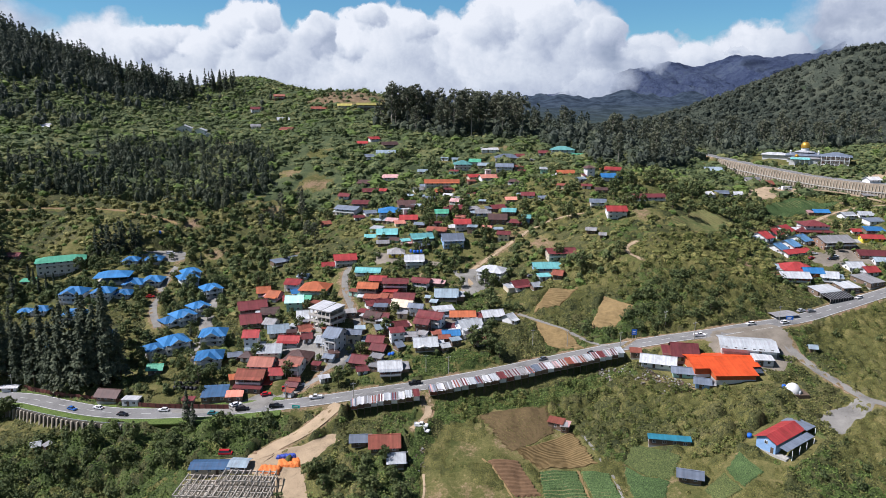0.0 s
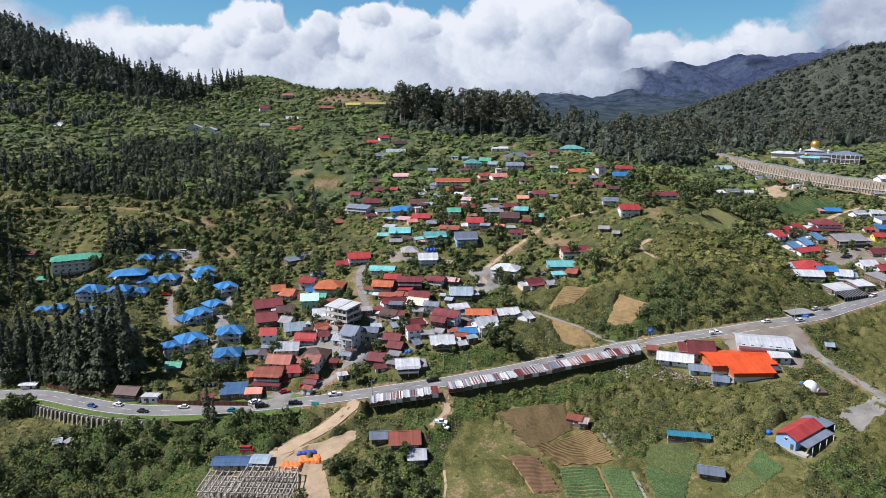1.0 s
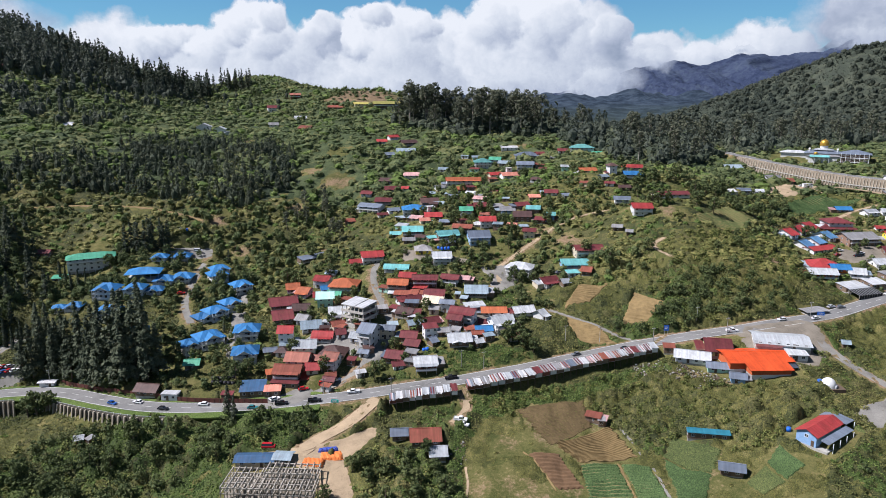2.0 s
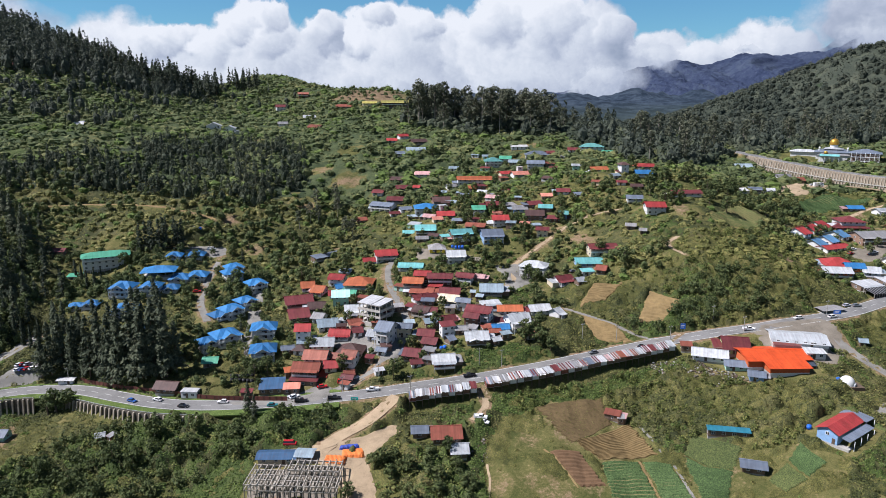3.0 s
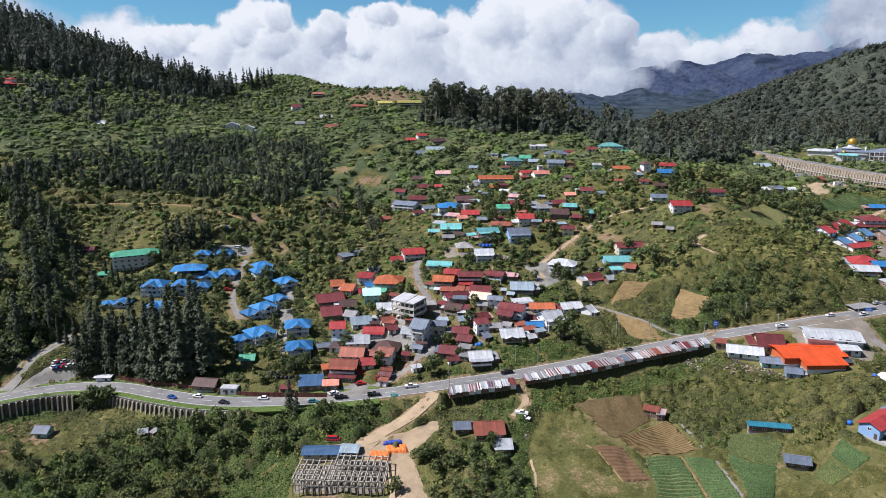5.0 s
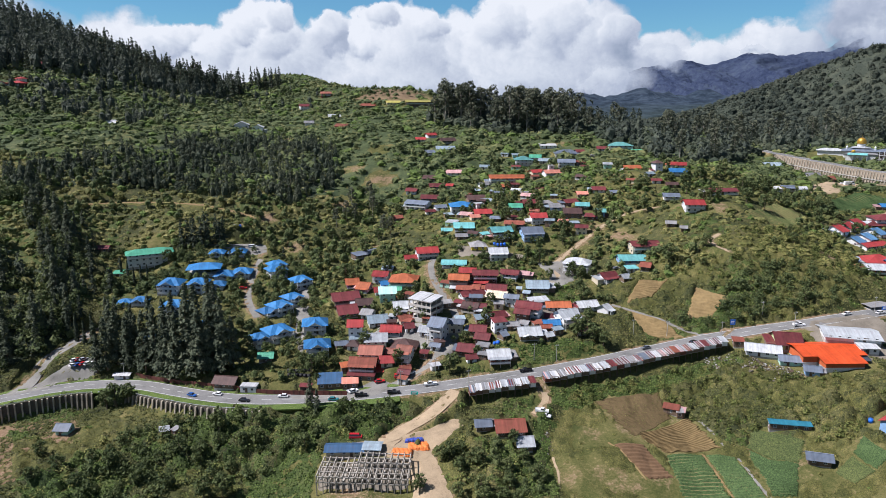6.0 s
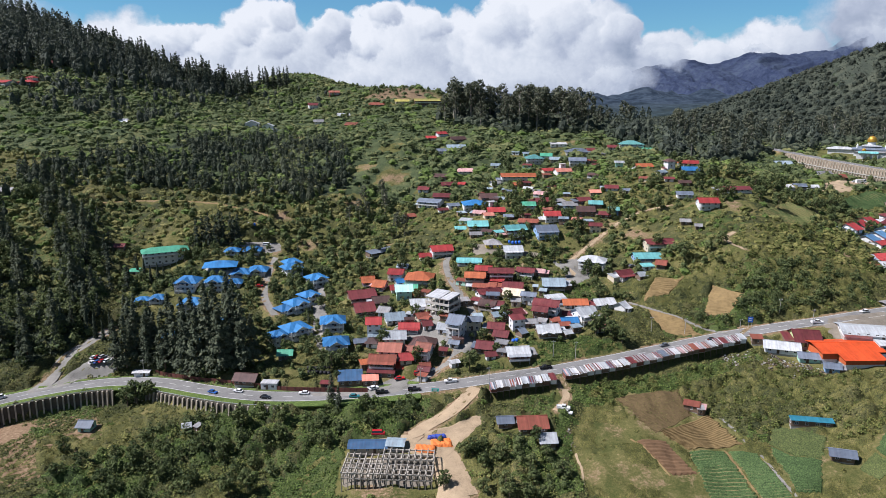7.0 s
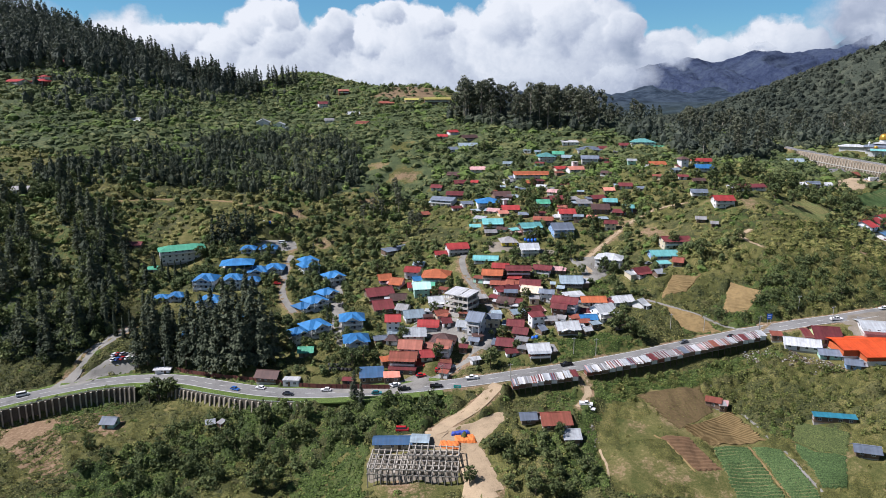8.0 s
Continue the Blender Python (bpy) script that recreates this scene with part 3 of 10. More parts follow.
RIGHT_VILLAGE = [(186.1, 407.5), (270.9, 470.6), (319.8, 451.8), (253.3, 349.1), (190.3, 318.8), (171.8, 338.6)]
HILL_FOREST = [(-640, 560), (-400, 640), (-305, 690), (-270, 770), (-330, 860), (-700, 860)]
LOWER_FOREST = [(-401, 547.8), (-351.7, 538.6), (-298.2, 536.5), (-280, 577.3), (-293.6, 707.6), (-299.5, 749.7), (-333.9, 671.7), (-375.9, 640.1), (-447.4, 625)]
RIDGE_WOOD = [(-62, 640), (0, 600), (75, 592), (122, 520), (160, 505), (200, 560), (300, 610), (420, 650), (420, 730), (250, 690), (150, 650), (60, 695), (-45, 695)]


# ---------------------------------------------------------------- mesh helpers
def mesh_of(name, verts, faces, mats=(), slots=None, smooth_faces=False):
    """A mesh from arrays of corners and of faces that all have as many corners."""
    verts, faces = np.asarray(verts, np.float32), np.asarray(faces, np.int32)
    me = bpy.data.meshes.new(name)
    n, k = faces.shape
    me.vertices.add(len(verts))
    me.vertices.foreach_set("co", verts.ravel())
    me.loops.add(n * k)
    me.loops.foreach_set("vertex_index", faces.ravel())
    me.polygons.add(n)
    me.polygons.foreach_set("loop_start", np.arange(0, n * k, k, dtype=np.int32))
    me.polygons.foreach_set("loop_total", np.full(n, k, np.int32))
    for m in mats:
        me.materials.append(m)
    if slots is not None:
        me.polygons.foreach_set("material_index", np.asarray(slots, np.int32))
    me.polygons.foreach_set("use_smooth", np.full(n, smooth_faces, bool))
    me.update(calc_edges=True)
    return me


def part(name, bm, mat, parent=None, label="", smooth_faces=False):
    """Links a bmesh as one mesh object under a thing or a part."""
    me = bpy.data.meshes.new(name)
    bmesh.ops.recalc_face_normals(bm, faces=bm.faces[:])
    bm.to_mesh(me)
    bm.free()
    for m in mat if isinstance(mat, (list, tuple)) else (mat,):
        me.materials.append(m)
    if smooth_faces:
        me.polygons.foreach_set("use_smooth", np.full(len(me.polygons), True))
    ob = new(name, me)
    ob.parent = parent
    return tagged(ob, label)


def piece(name, me, parent, m, label=""):
    """One more object on a mesh that several pieces share."""
    ob = new(name, me)
    ob.parent = parent
    ob.matrix_basis = m
    return tagged(ob, label)


def base_of(name, x, y, yaw=0.0, z=None, label="", category="", group="", kind=""):
    """The Empty at a thing's base."""
    ob = new(name)
    ob.empty_display_size = 0.5
    ob.matrix_basis = pose(x, y, ground(x, y) if z is None else z, 0, 0, yaw)
    return tagged(ob, label, category, group, kind)


def box(bm, x0, x1, y0, y1, z0, z1, slot=0):
    v = [bm.verts.new((x, y, z)) for z in (z0, z1) for y in (y0, y1) for x in (x0, x1)]
    for f in ((0, 2, 3, 1), (4, 5, 7, 6), (0, 1, 5, 4), (2, 6, 7, 3), (0, 4, 6, 2), (1, 3, 7, 5)):
        bm.faces.new([v[i] for i in f]).material_index = slot
    return v


def slab(bm, top, thick):
    """A sheet of the given corners, with thickness below."""
    a = [bm.verts.new(p) for p in top]
    b = [bm.verts.new((p[0], p[1], p[2] - thick)) for p in top]
    bm.faces.new(a)
    bm.faces.new(b[::-1])
    for i in range(len(top)):
        j = (i + 1) % len(top)
        bm.faces.new((a[j], a[i], b[i], b[j]))


def tube(bm, a, b, r0, r1=None, sides=8, caps=True):
    """A tapered round bar from a to b."""
    a, b = Vector(a), Vector(b)
    r1 = r0 if r1 is None else r1
    q = (b - a).to_track_quat("Z", "Y")
    rings = []
    for c, r in ((a, r0), (b, r1)):
        rings.append([bm.verts.new(c + q @ Vector((r * math.cos(k * 6.2832 / sides), r * math.sin(k * 6.2832 / sides), 0))) for k in range(sides)])
    for k in range(sides):
        j = (k + 1) % sides
        bm.faces.new((rings[0][k], rings[0][j], rings[1][j], rings[1][k]))
    if caps:
        bm.faces.new(rings[0][::-1])
        bm.faces.new(rings[1])


def dome(bm, c, r, height, rings=8, sides=20, onion=0.0):
    """A half ball of the given height on a round base."""
    rows = []
    for i in range(rings):
        u = i / rings * math.pi / 2
        rr = r * (math.cos(u) + onion * math.sin(2 * u) * 0.5)
        rows.append([bm.verts.new((c[0] + rr * math.cos(k * 6.2832 / sides), c[1] + rr * math.sin(k * 6.2832 / sides), c[2] + height * math.sin(u))) for k in range(sides)])
    tip = bm.verts.new((c[0], c[1], c[2] + height))
    for lo, hi in zip(rows, rows[1:]):
        for k in range(sides):
            j = (k + 1) % sides
            bm.faces.new((lo[k], lo[j], hi[j], hi[k]))
    for k in range(sides):
        bm.faces.new((rows[-1][k], rows[-1][(k + 1) % sides], tip))


# ---------------------------------------------------------------- ground, ways, sky
bare = np.zeros(gx.shape)
for region, amount in ((VILLAGE, 0.34), (RESORT, 0.12), (RIGHT_VILLAGE, 0.4), (BROWN_SLOPE, 0.72), (FIELDS, 0.36), (WEEDS, 0.2)):
    bare = np.maximum(bare, amount * inside(region, gx, gy))
bare = np.maximum(bare, 0.55 * (1 - smooth(0.2, 3.2, way_near)))
DRY_SPOTS = ((-121, 477, 18, 0.5), (43, 403, 16, 0.5), (45, 377, 20, 0.45), (-139, 415, 16, 0.5), (-101, 507, 22, 0.4), (117, 253, 10, 0.5), (28, 201, 8, 0.5), (7, 203, 10, 0.4), (-234, 244, 16, 0.5), (116, 393, 14, 0.6), (161, 353, 10, 0.55), (147, 265, 8, 0.4), (-106, 765, 60, 0.75), (-93, 509, 14, 0.7), (-116, 522, 12, 0.6), (56, 383, 14, 0.6), (-183, 584, 12, 0.6), (-162, 438, 12, 0.6), (-93, 413, 12, 0.5), (-73, 582, 10, 0.5), (50, 573, 14, 0.5), (107, 418, 12, 0.5), (157, 413, 10, 0.5), (-122, 402, 10, 0.5), (-75, 200, 16, 0.6), (14, 201, 9, 0.45), (1, 208, 14, 0.36), (11, 223, 10, 0.45), (53, 352, 12, 0.5), (86, 260, 7, 0.55), (96, 252, 7, 0.55), (13, 200, 7, 0.5), (7, 204, 7, 0.5), (19, 199, 7, 0.5))
for cx, cy, r, a in DRY_SPOTS:
    bare = np.maximum(bare, a * np.exp(-((gx - cx) ** 2 + (gy - cy) ** 2) / r**2))
rows_n, cols_n = gx.shape
idx = np.arange(rows_n * cols_n).reshape(rows_n, cols_n)
quads = np.stack([idx[:-1, :-1], idx[:-1, 1:], idx[1:, 1:], idx[1:, :-1]], -1).reshape(-1, 4)
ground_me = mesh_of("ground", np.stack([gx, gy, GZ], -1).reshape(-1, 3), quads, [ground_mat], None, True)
layer = ground_me.attributes.new("bare", "FLOAT", "POINT")
layer.data.foreach_set("value", bare.astype(np.float32).ravel())
tagged(new("ground", ground_me), "grassy mountain slopes with patches of bare earth", "hillside", kind="structure")


def ribbon(name, bench, half, mat, lift, label, category, shift=0.0, start=0, stop=None, gaps=None, parent=None):
    """A strip along a way, with a little thickness."""
    line = bench.line[start:stop]
    z = bench.z[start:stop]
    along = np.gradient(line, axis=0)
    along /= np.linalg.norm(along, axis=1)[:, None] + 1e-9
    side = np.stack([along[:, 1], -along[:, 0]], -1)
    vs, fs = [], []
    for k, (p, s, h) in enumerate(zip(line, side, z)):
        a, b = p + s * (shift - half), p + s * (shift + half)
        vs += [(a[0], a[1], h + lift), (b[0], b[1], h + lift), (a[0], a[1], h + lift - 0.5), (b[0], b[1], h + lift - 0.5)]
        if k and (gaps is None or (k // gaps) % 2):
            o, q = 4 * (k - 1), 4 * k
            fs += [(o, o + 1, q + 1, q), (o + 2, o, q, q + 2), (o + 1, o + 3, q + 3, q + 1)]
    ob = new(name, mesh_of(name, vs, fs, [mat]))
    ob.parent = parent
    return tagged(ob, label, category, kind="" if parent else "structure")


road = ribbon("road", BENCHES["main"], 4.6, asphalt, 0.10, "grey two-lane asphalt road with worn markings", "road")
for s in (-4.2, 4.2):
    ribbon("edge_line", BENCHES["main"], 0.09, line_paint, 0.125, "", "", s, parent=road)
ribbon("centre_line", BENCHES["main"], 0.09, line_paint, 0.125, "", "", 0.0, gaps=2, parent=road)
for s, half in ((7.05, 2.3), (-6.3, 1.5)):
    first, last = np.searchsorted(BENCHES["main"].line[:, 0], (-262, -62))
    ribbon("verge", BENCHES["main"], half, leaf_fresh, 0.14, "mown green grass verge beside the road", "verge", s, first, last)
highway = ribbon("road", BENCHES["highway"], 5.5, asphalt, 0.10, "grey asphalt highway on a buttressed embankment", "road")
for s in (-5.0, 5.0):
    ribbon("edge_line", BENCHES["highway"], 0.12, line_paint, 0.125, "", "", s, parent=highway)
ribbon("lane", BENCHES["village"], 1.75, pale_slab, 0.09, "narrow concrete village lane", "lane")
ribbon("track", BENCHES["yard"], 3.0, dirt, 0.2, "wide tan dirt track to the building site", "dirt track")
ribbon("lane", BENCHES["right"], 2.2, pale_slab, 0.09, "pale concrete farm lane through tall grass", "lane")
ribbon("lane", BENCHES["left"], 3.4, pale_slab, 0.095, "pale concrete side road joining the main road", "lane")
ribbon("lane", BENCHES["path"], 1.2, pale_slab, 0.09, "narrow concrete path beside ploughed terraces", "path")
ribbon("track", BENCHES["side"], 1.4, dirt, 0.09, "short tan dirt track beside the stalls", "dirt track")
ribbon("track", BENCHES["hill"], 1.3, dirt, 0.09, "tan dirt track climbing the hill", "dirt track")
ribbon("track", BENCHES["bend"], 1.2, dirt, 0.09, "bending gravel track on the grassy hill", "gravel track")
ribbon("lane", BENCHES["chalet"], 1.8, pale_slab, 0.09, "pale concrete lane between the blue-roofed chalets", "lane")
ribbon("track", BENCHES["terrace"], 1.5, soil_tan, 0.09, "tan earth track along the terraced slope", "dirt track")
ribbon("track", BENCHES["upper"], 1.3, dirt, 0.09, "tan dirt track below the highway wall", "dirt track")
ribbon("track", BENCHES["yards"], 1.5, dirt, 0.09, "tan dirt track behind the village houses", "dirt track")


YARDS = []


def patch(name, poly, mat, lift, label, category):
    """A flat-lying piece of ground of its own, with a rounded uneven rim, draped over the slope."""
    YARDS.append(list(poly))
    rim = curve_points(list(poly) + [poly[0]], 1.6)[:-1]
    mid = rim.mean(0)
    n, rings = len(rim), max(4, int(np.hypot(*(rim - mid).T).max() / 1.6))
    wobble = 1 + 0.05 * np.sin(np.arange(n) * 1.3) + 0.04 * np.sin(np.arange(n) * 0.37 + 1)
    vs = []
    for k in range(rings + 1):
        u = (k + 0.02) / rings if k else 0.02
        ring = mid + (rim - mid) * u * (wobble[:, None] if k >= rings - 1 else 1)
        z = grounds(ring[:, 0], ring[:, 1]) + (lift + 0.08 if k < rings else -0.12)
        vs.append(np.c_[ring, z])
    ids = np.arange((rings + 1) * n).reshape(rings + 1, n)
    nxt = np.roll(ids, -1, 1)
    q = np.stack([ids[:-1], ids[1:], nxt[1:], nxt[:-1]], -1).reshape(-1, 4)
    ob = new(name, mesh_of(name, np.concatenate(vs), q, [mat], None, True))
    return tagged(ob, label, category, kind="structure")


patch("yard", [(-80.7, 222.9), (-68.1, 225.6), (-53.2, 229.2), (-42.1, 236.1), (-36.6, 237), (-38, 232.5), (-49.3, 219.7), (-50.5, 214.5), (-61.7, 213.5), (-72, 217)], dirt, 0.06, "bare tan earth yard of the building site", "yard")
patch("yard", [(-87.7, 203.8), (-88.7, 214.4), (-58.6, 213.1), (-57.9, 202.8), (-72, 201.8)], gravel, 0.06, "trampled bare earth under the timber skeleton", "yard")
patch("yard", [(118.1, 288.3), (146.2, 292.7), (146.3, 285.6), (119.4, 275.9), (114.1, 280.3)], gravel, 0.06, "pale gravel forecourt between road and hall", "yard")
patch("yard", [(-61.7, 214.9), (-50.5, 214.5), (-48, 203.4), (-45, 188.4), (-56.9, 188.9), (-55.8, 201.2)], dirt, 0.06, "bare tan earth drive beside the timber skeleton", "yard")
patch("yard", [(-74, 311.5), (-60.4, 308.5), (-52.2, 297.5), (-56.2, 287.3), (-72.6, 291.4), (-81.4, 301.4)], pale_slab, 0.06, "grey concrete ground between the crowded houses", "yard")
patch("yard", [(-4.4, 310.8), (14, 310.7), (21.6, 305.5), (12.5, 298.7), (-3.8, 301.9)], gravel, 0.06, "pale gravel ground between the lower houses", "yard")
patch("yard", [(-130.1, 362.4), (-124.6, 367.9), (-113, 318.6), (-110.2, 285.3), (-115.4, 295.2), (-122.3, 330.7)], pale_slab, 0.06, "grey concrete drive between the chalets", "yard")
patch("yard", [(133.5, 227.8), (143.7, 235.6), (159.3, 240.8), (158.2, 233.4), (140.5, 221.9)], pale_slab, 0.06, "pale concrete yard in front of the barn", "yard")
patch("yard", [(111.3, 281), (144.5, 290.2), (150.8, 282.1), (136.6, 256.7), (117.3, 264.9)], gravel, 0.06, "pale gravel forecourt beside the workshop", "yard")
patch("yard", [(-62.4, 291.3), (-43.2, 296.2), (-39.1, 291.2), (-43.6, 275.7), (-54, 283.5)], pale_slab, 0.06, "pale concrete village square", "yard")
patch("car park", [(-236.2, 271), (-228.9, 284.4), (-210.3, 296.2), (-205.8, 288.4), (-224.3, 282.7), (-223.5, 278.3)], pale_slab, 0.06, "pale concrete car park beside the grove", "car park")
patch("yard", [(-109, 254.9), (-88, 257.1), (-71.7, 264.5), (-66.7, 255.9), (-82.6, 249), (-106.2, 251.9)], pale_slab, 0.06, "pale concrete forecourt at the junction", "yard")
patch("yard", [(210.7, 381.3), (233.5, 387.6), (244.8, 370.1), (218.1, 359.7), (203.8, 367.5)], gravel, 0.06, "grey gravel yard between the village houses", "yard")
patch("yard", [(-190.3, 398.3), (-172.5, 409.4), (-157.2, 411.9), (-157.6, 397), (-169, 394.8)], pale_slab, 0.06, "pale concrete yard behind the chalets", "yard")
patch("yard", [(281.5, 514.2), (336.5, 523.8), (316.4, 490.3), (301.7, 512.9)], dirt, 0.06, "bare tan earth beside the mosque", "yard")
patch("yard", [(209.2, 491.7), (257.1, 507), (263.6, 479.1), (235.2, 477.1), (207, 475.9)], dirt, 0.06, "bare tan earth below the highway wall", "yard")
patch("yard", [(5.2, 362.5), (24.1, 364.9), (23, 343.8), (11.5, 332.8), (8.8, 350.9)], pale_slab, 0.06, "pale concrete yard on the hillside", "yard")
patch("yard", [(-39.1, 389.6), (-6.7, 374.4), (-0.7, 367), (-35.4, 372)], gravel, 0.06, "pale gravel terrace between houses", "yard")


def footway(way, half, mat, label):
    """A narrow path or drain that follows the slope."""
    line = curve_points(way, 1.0)
    along = np.gradient(line, axis=0)
    along /= np.hypot(along[:, 0], along[:, 1])[:, None]
    side = np.stack([-along[:, 1], along[:, 0]], 1)
    wide = half * (1 + 0.15 * np.sin(np.arange(len(line)) * 1.7))[:, None]
    rows = []
    for off, lift in ((-1.0, -0.15), (-0.95, 0.16), (0.95, 0.16), (1.0, -0.15)):
        p = line + side * wide * off
        rows.append(np.c_[p, grounds(p[:, 0], p[:, 1]) + lift])
    n = len(line)
    quads = [(k * n + i, k * n + i + 1, (k + 1) * n + i + 1, (k + 1) * n + i) for k in range(3) for i in range(n - 1)]
    return tagged(new("path", mesh_of("path", np.concatenate(rows), quads, [mat])), label, "path", kind="structure")


footway([(45.3, 254.7), (49.7, 243.3), (52.9, 234.1), (55.9, 222.5), (58.3, 212.2), (58.8, 197.7), (61.0, 186.9)], 0.45, pale_slab, "thin pale concrete drain beside the fields")
footway([(47.1, 216.8), (47.7, 204.4), (49.2, 196.1), (50.2, 186.0)], 0.40, soil_tan, "narrow earth path between the vegetable fields")
footway([(13.8, 219.3), (15.7, 216.3), (19.8, 208.5), (23.0, 201.5)], 0.30, soil_tan, "worn earth edge of the ploughed field")
footway([(-6.7, 214.6), (-6.2, 206.0), (-7.0, 198.1), (-8.4, 190.5)], 0.4, dirt, "thin trodden footpath through the grass")


def far_mountain():
    """The wooded mountain at the end of the valley: a long uneven crest with spurs and gullies."""
    crest_x = (200, 540, 729, 921, 1128, 1239, 1287, 1402, 1498, 1561, 1669, 1799, 1975, 2131, 2260, 2400, 2900)
    crest_z = (40, 70, 126, 195, 245, 273, 279, 254, 260, 281, 322, 306, 312, 345, 449, 495, 560)
    x, v = np.meshgrid(np.arange(200, 2900, 13.0), np.linspace(0, 1.12, 84))
    top = np.interp(x, crest_x, crest_z)
    y = 3250 + 850 * v
    bend = x + 90 * np.sin(v * 5 + x / 310) + 40 * np.sin(v * 11 + x / 140)
    spur = np.zeros(x.shape)
    for wave, size, turn in ((260, 0.50, 0.0), (140, 0.28, 1.7), (67, 0.15, 0.6), (33, 0.08, 2.9)):
        spur += size * (0.5 - np.abs(np.sin(bend / wave * 3.14 + turn + v * 2.0)))
    rise = np.where(v < 1, 0.10 + 0.90 * v**1.25, 1 - (v - 1) * 1.5)
    z = 30 + (top - 30) * rise + spur * 170 * np.clip(1.12 - v, 0, 1) * np.minimum(1, v * 3) + np.sin(x / 9.0 + v * 40) * 1.6 + np.sin(x / 23.0 - v * 71) * 2.2
    rows, cols = x.shape
    ids = np.arange(rows * cols).reshape(rows, cols)
    fs = np.stack([ids[:-1, :-1], ids[:-1, 1:], ids[1:, 1:], ids[1:, :-1]], -1).reshape(-1, 4)
    n = Nodes("mountain_forest")
    spot = n.add("ShaderNodeNewGeometry").outputs["Position"]
    canopy = n.noise(0.045, 6, 0.7, spot)
    wide = n.noise(0.006, 4, 0.6, spot)
    f = n.math("ADD", n.math("MULTIPLY", canopy, 0.6), n.math("MULTIPLY", wide, 0.4))
    # the blue of distance haze is mixed into the forest colours
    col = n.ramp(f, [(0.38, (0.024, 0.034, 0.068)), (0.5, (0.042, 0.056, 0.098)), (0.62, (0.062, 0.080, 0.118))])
    n.bump(canopy, 1.0, 14.0)
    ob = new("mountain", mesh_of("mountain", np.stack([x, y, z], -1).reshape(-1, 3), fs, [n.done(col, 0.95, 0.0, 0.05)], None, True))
    return tagged(ob, "forested mountain at the end of the valley, coloured blue-green with haze", "mountain", kind="structure")


def cloud_sheet(far, puffs, rim, label):
    """A far curved sheet of glowing cloud: round heads one before another, light from the upper left painted into their
    colour.
    """
    az = np.radians(np.arange(-46, 46.1, 2.0))
    el = np.radians(np.arange(-4, 15.1, 1.0))
    vs = [(far * math.sin(a) - 30, far * math.cos(a), 113 + far * math.tan(e)) for e in el for a in az]
    n = len(az)
    fs = [(j * n + i, j * n + i + 1, (j + 1) * n + i + 1, (j + 1) * n + i) for j in range(len(el) - 1) for i in range(n - 1)]
    me = mesh_of("cloud_backdrop", vs, fs, (), None, True)
    uv = me.uv_layers.new(name="degrees")
    flat = np.array([(np.degrees(a), np.degrees(e)) for e in el for a in az])
    loops = np.zeros(len(me.loops), np.int32)
    me.loops.foreach_get("vertex_index", loops)
    uv.data.foreach_set("uv", flat[loops].astype(np.float32).ravel())
    n = Nodes("cloud")
    at = n.coords("UV")

    def shaken(where, scale, reach, detail):
        tex = n.add("ShaderNodeTexNoise")
        tex.inputs["Scale"].default_value, tex.inputs["Detail"].default_value, tex.inputs["Roughness"].default_value = scale, detail, 0.55
        n.link(at, tex.inputs["Vector"])
        move = n.add("ShaderNodeVectorMath")
        move.operation = "MULTIPLY_ADD"
        n.link(tex.outputs["Color"], move.inputs[0])
        move.inputs[1].default_value = (reach, reach, 0)
        n.link(n.vector("SUBTRACT", where, (reach / 2, reach / 2, 0)), move.inputs[2])
        return move.outputs[0]

    bent = shaken(shaken(at, 0.28, 3.0, 2.0), 1.1, 1.3, 5.0)
    value, cover = 0.55, 0.0
    for a, e, ra, re, soft, bright in puffs:
        off = n.vector("DIVIDE", n.vector("SUBTRACT", bent, (a, e, 0)), (ra, re, 1))
        edge = n.add("ShaderNodeMapRange")
        edge.interpolation_type = "SMOOTHSTEP"
        edge.inputs["From Min"].default_value, edge.inputs["From Max"].default_value = 1.0, 1.0 - soft
        n.link(n.vector("LENGTH", off), edge.inputs["Value"])
        one = edge.outputs[0]
        side = n.add("ShaderNodeVectorMath")
        side.operation = "DOT_PRODUCT"
        n.link(off, side.inputs[0])
        side.inputs[1].default_value = (-0.16, 0.40, 0)
        shade = n.math("ADD", side.outputs["Value"], bright)
        mixed = n.add("ShaderNodeMix")
        n.link(one, mixed.inputs[0])
        n.link(shade, mixed.inputs[3])
        if isinstance(value, float):
            mixed.inputs[2].default_value = value
        else:
            n.link(value, mixed.inputs[2])
        value = mixed.outputs[0]
        cover = n.math("MAXIMUM", one, cover)
    wisps = n.noise(0.55, 7, 0.62, at)
    small = n.noise(2.2, 5, 0.6, bent)
    value = n.math("ADD", value, n.math("MULTIPLY", n.math("SUBTRACT", wisps, 0.5), 0.55))
    value = n.math("ADD", value, n.math("MULTIPLY", n.math("SUBTRACT", small, 0.5), 0.16))
    alpha = n.math("ADD", cover, n.math("MULTIPLY", n.math("SUBTRACT", wisps, 0.5), rim))
    alpha = n.ramp(n.math("MULTIPLY", alpha, n.math("MINIMUM", n.math("MULTIPLY", cover, 6.0), 1.0)), [(0.06, (0, 0, 0)), (0.75, (1, 1, 1))])
    col = n.ramp(value, [(0.26, (0.36, 0.42, 0.55)), (0.52, (0.55, 0.60, 0.73)), (0.74, (0.78, 0.82, 0.91)), (0.98, (1.0, 1.01, 1.06))])
    glow = n.add("ShaderNodeEmission")
    glow.inputs["Strength"].default_value = 0.57
    n.link(col, glow.inputs["Color"])
    clear = n.add("ShaderNodeBsdfTransparent")
    behind = clear.outputs[0]
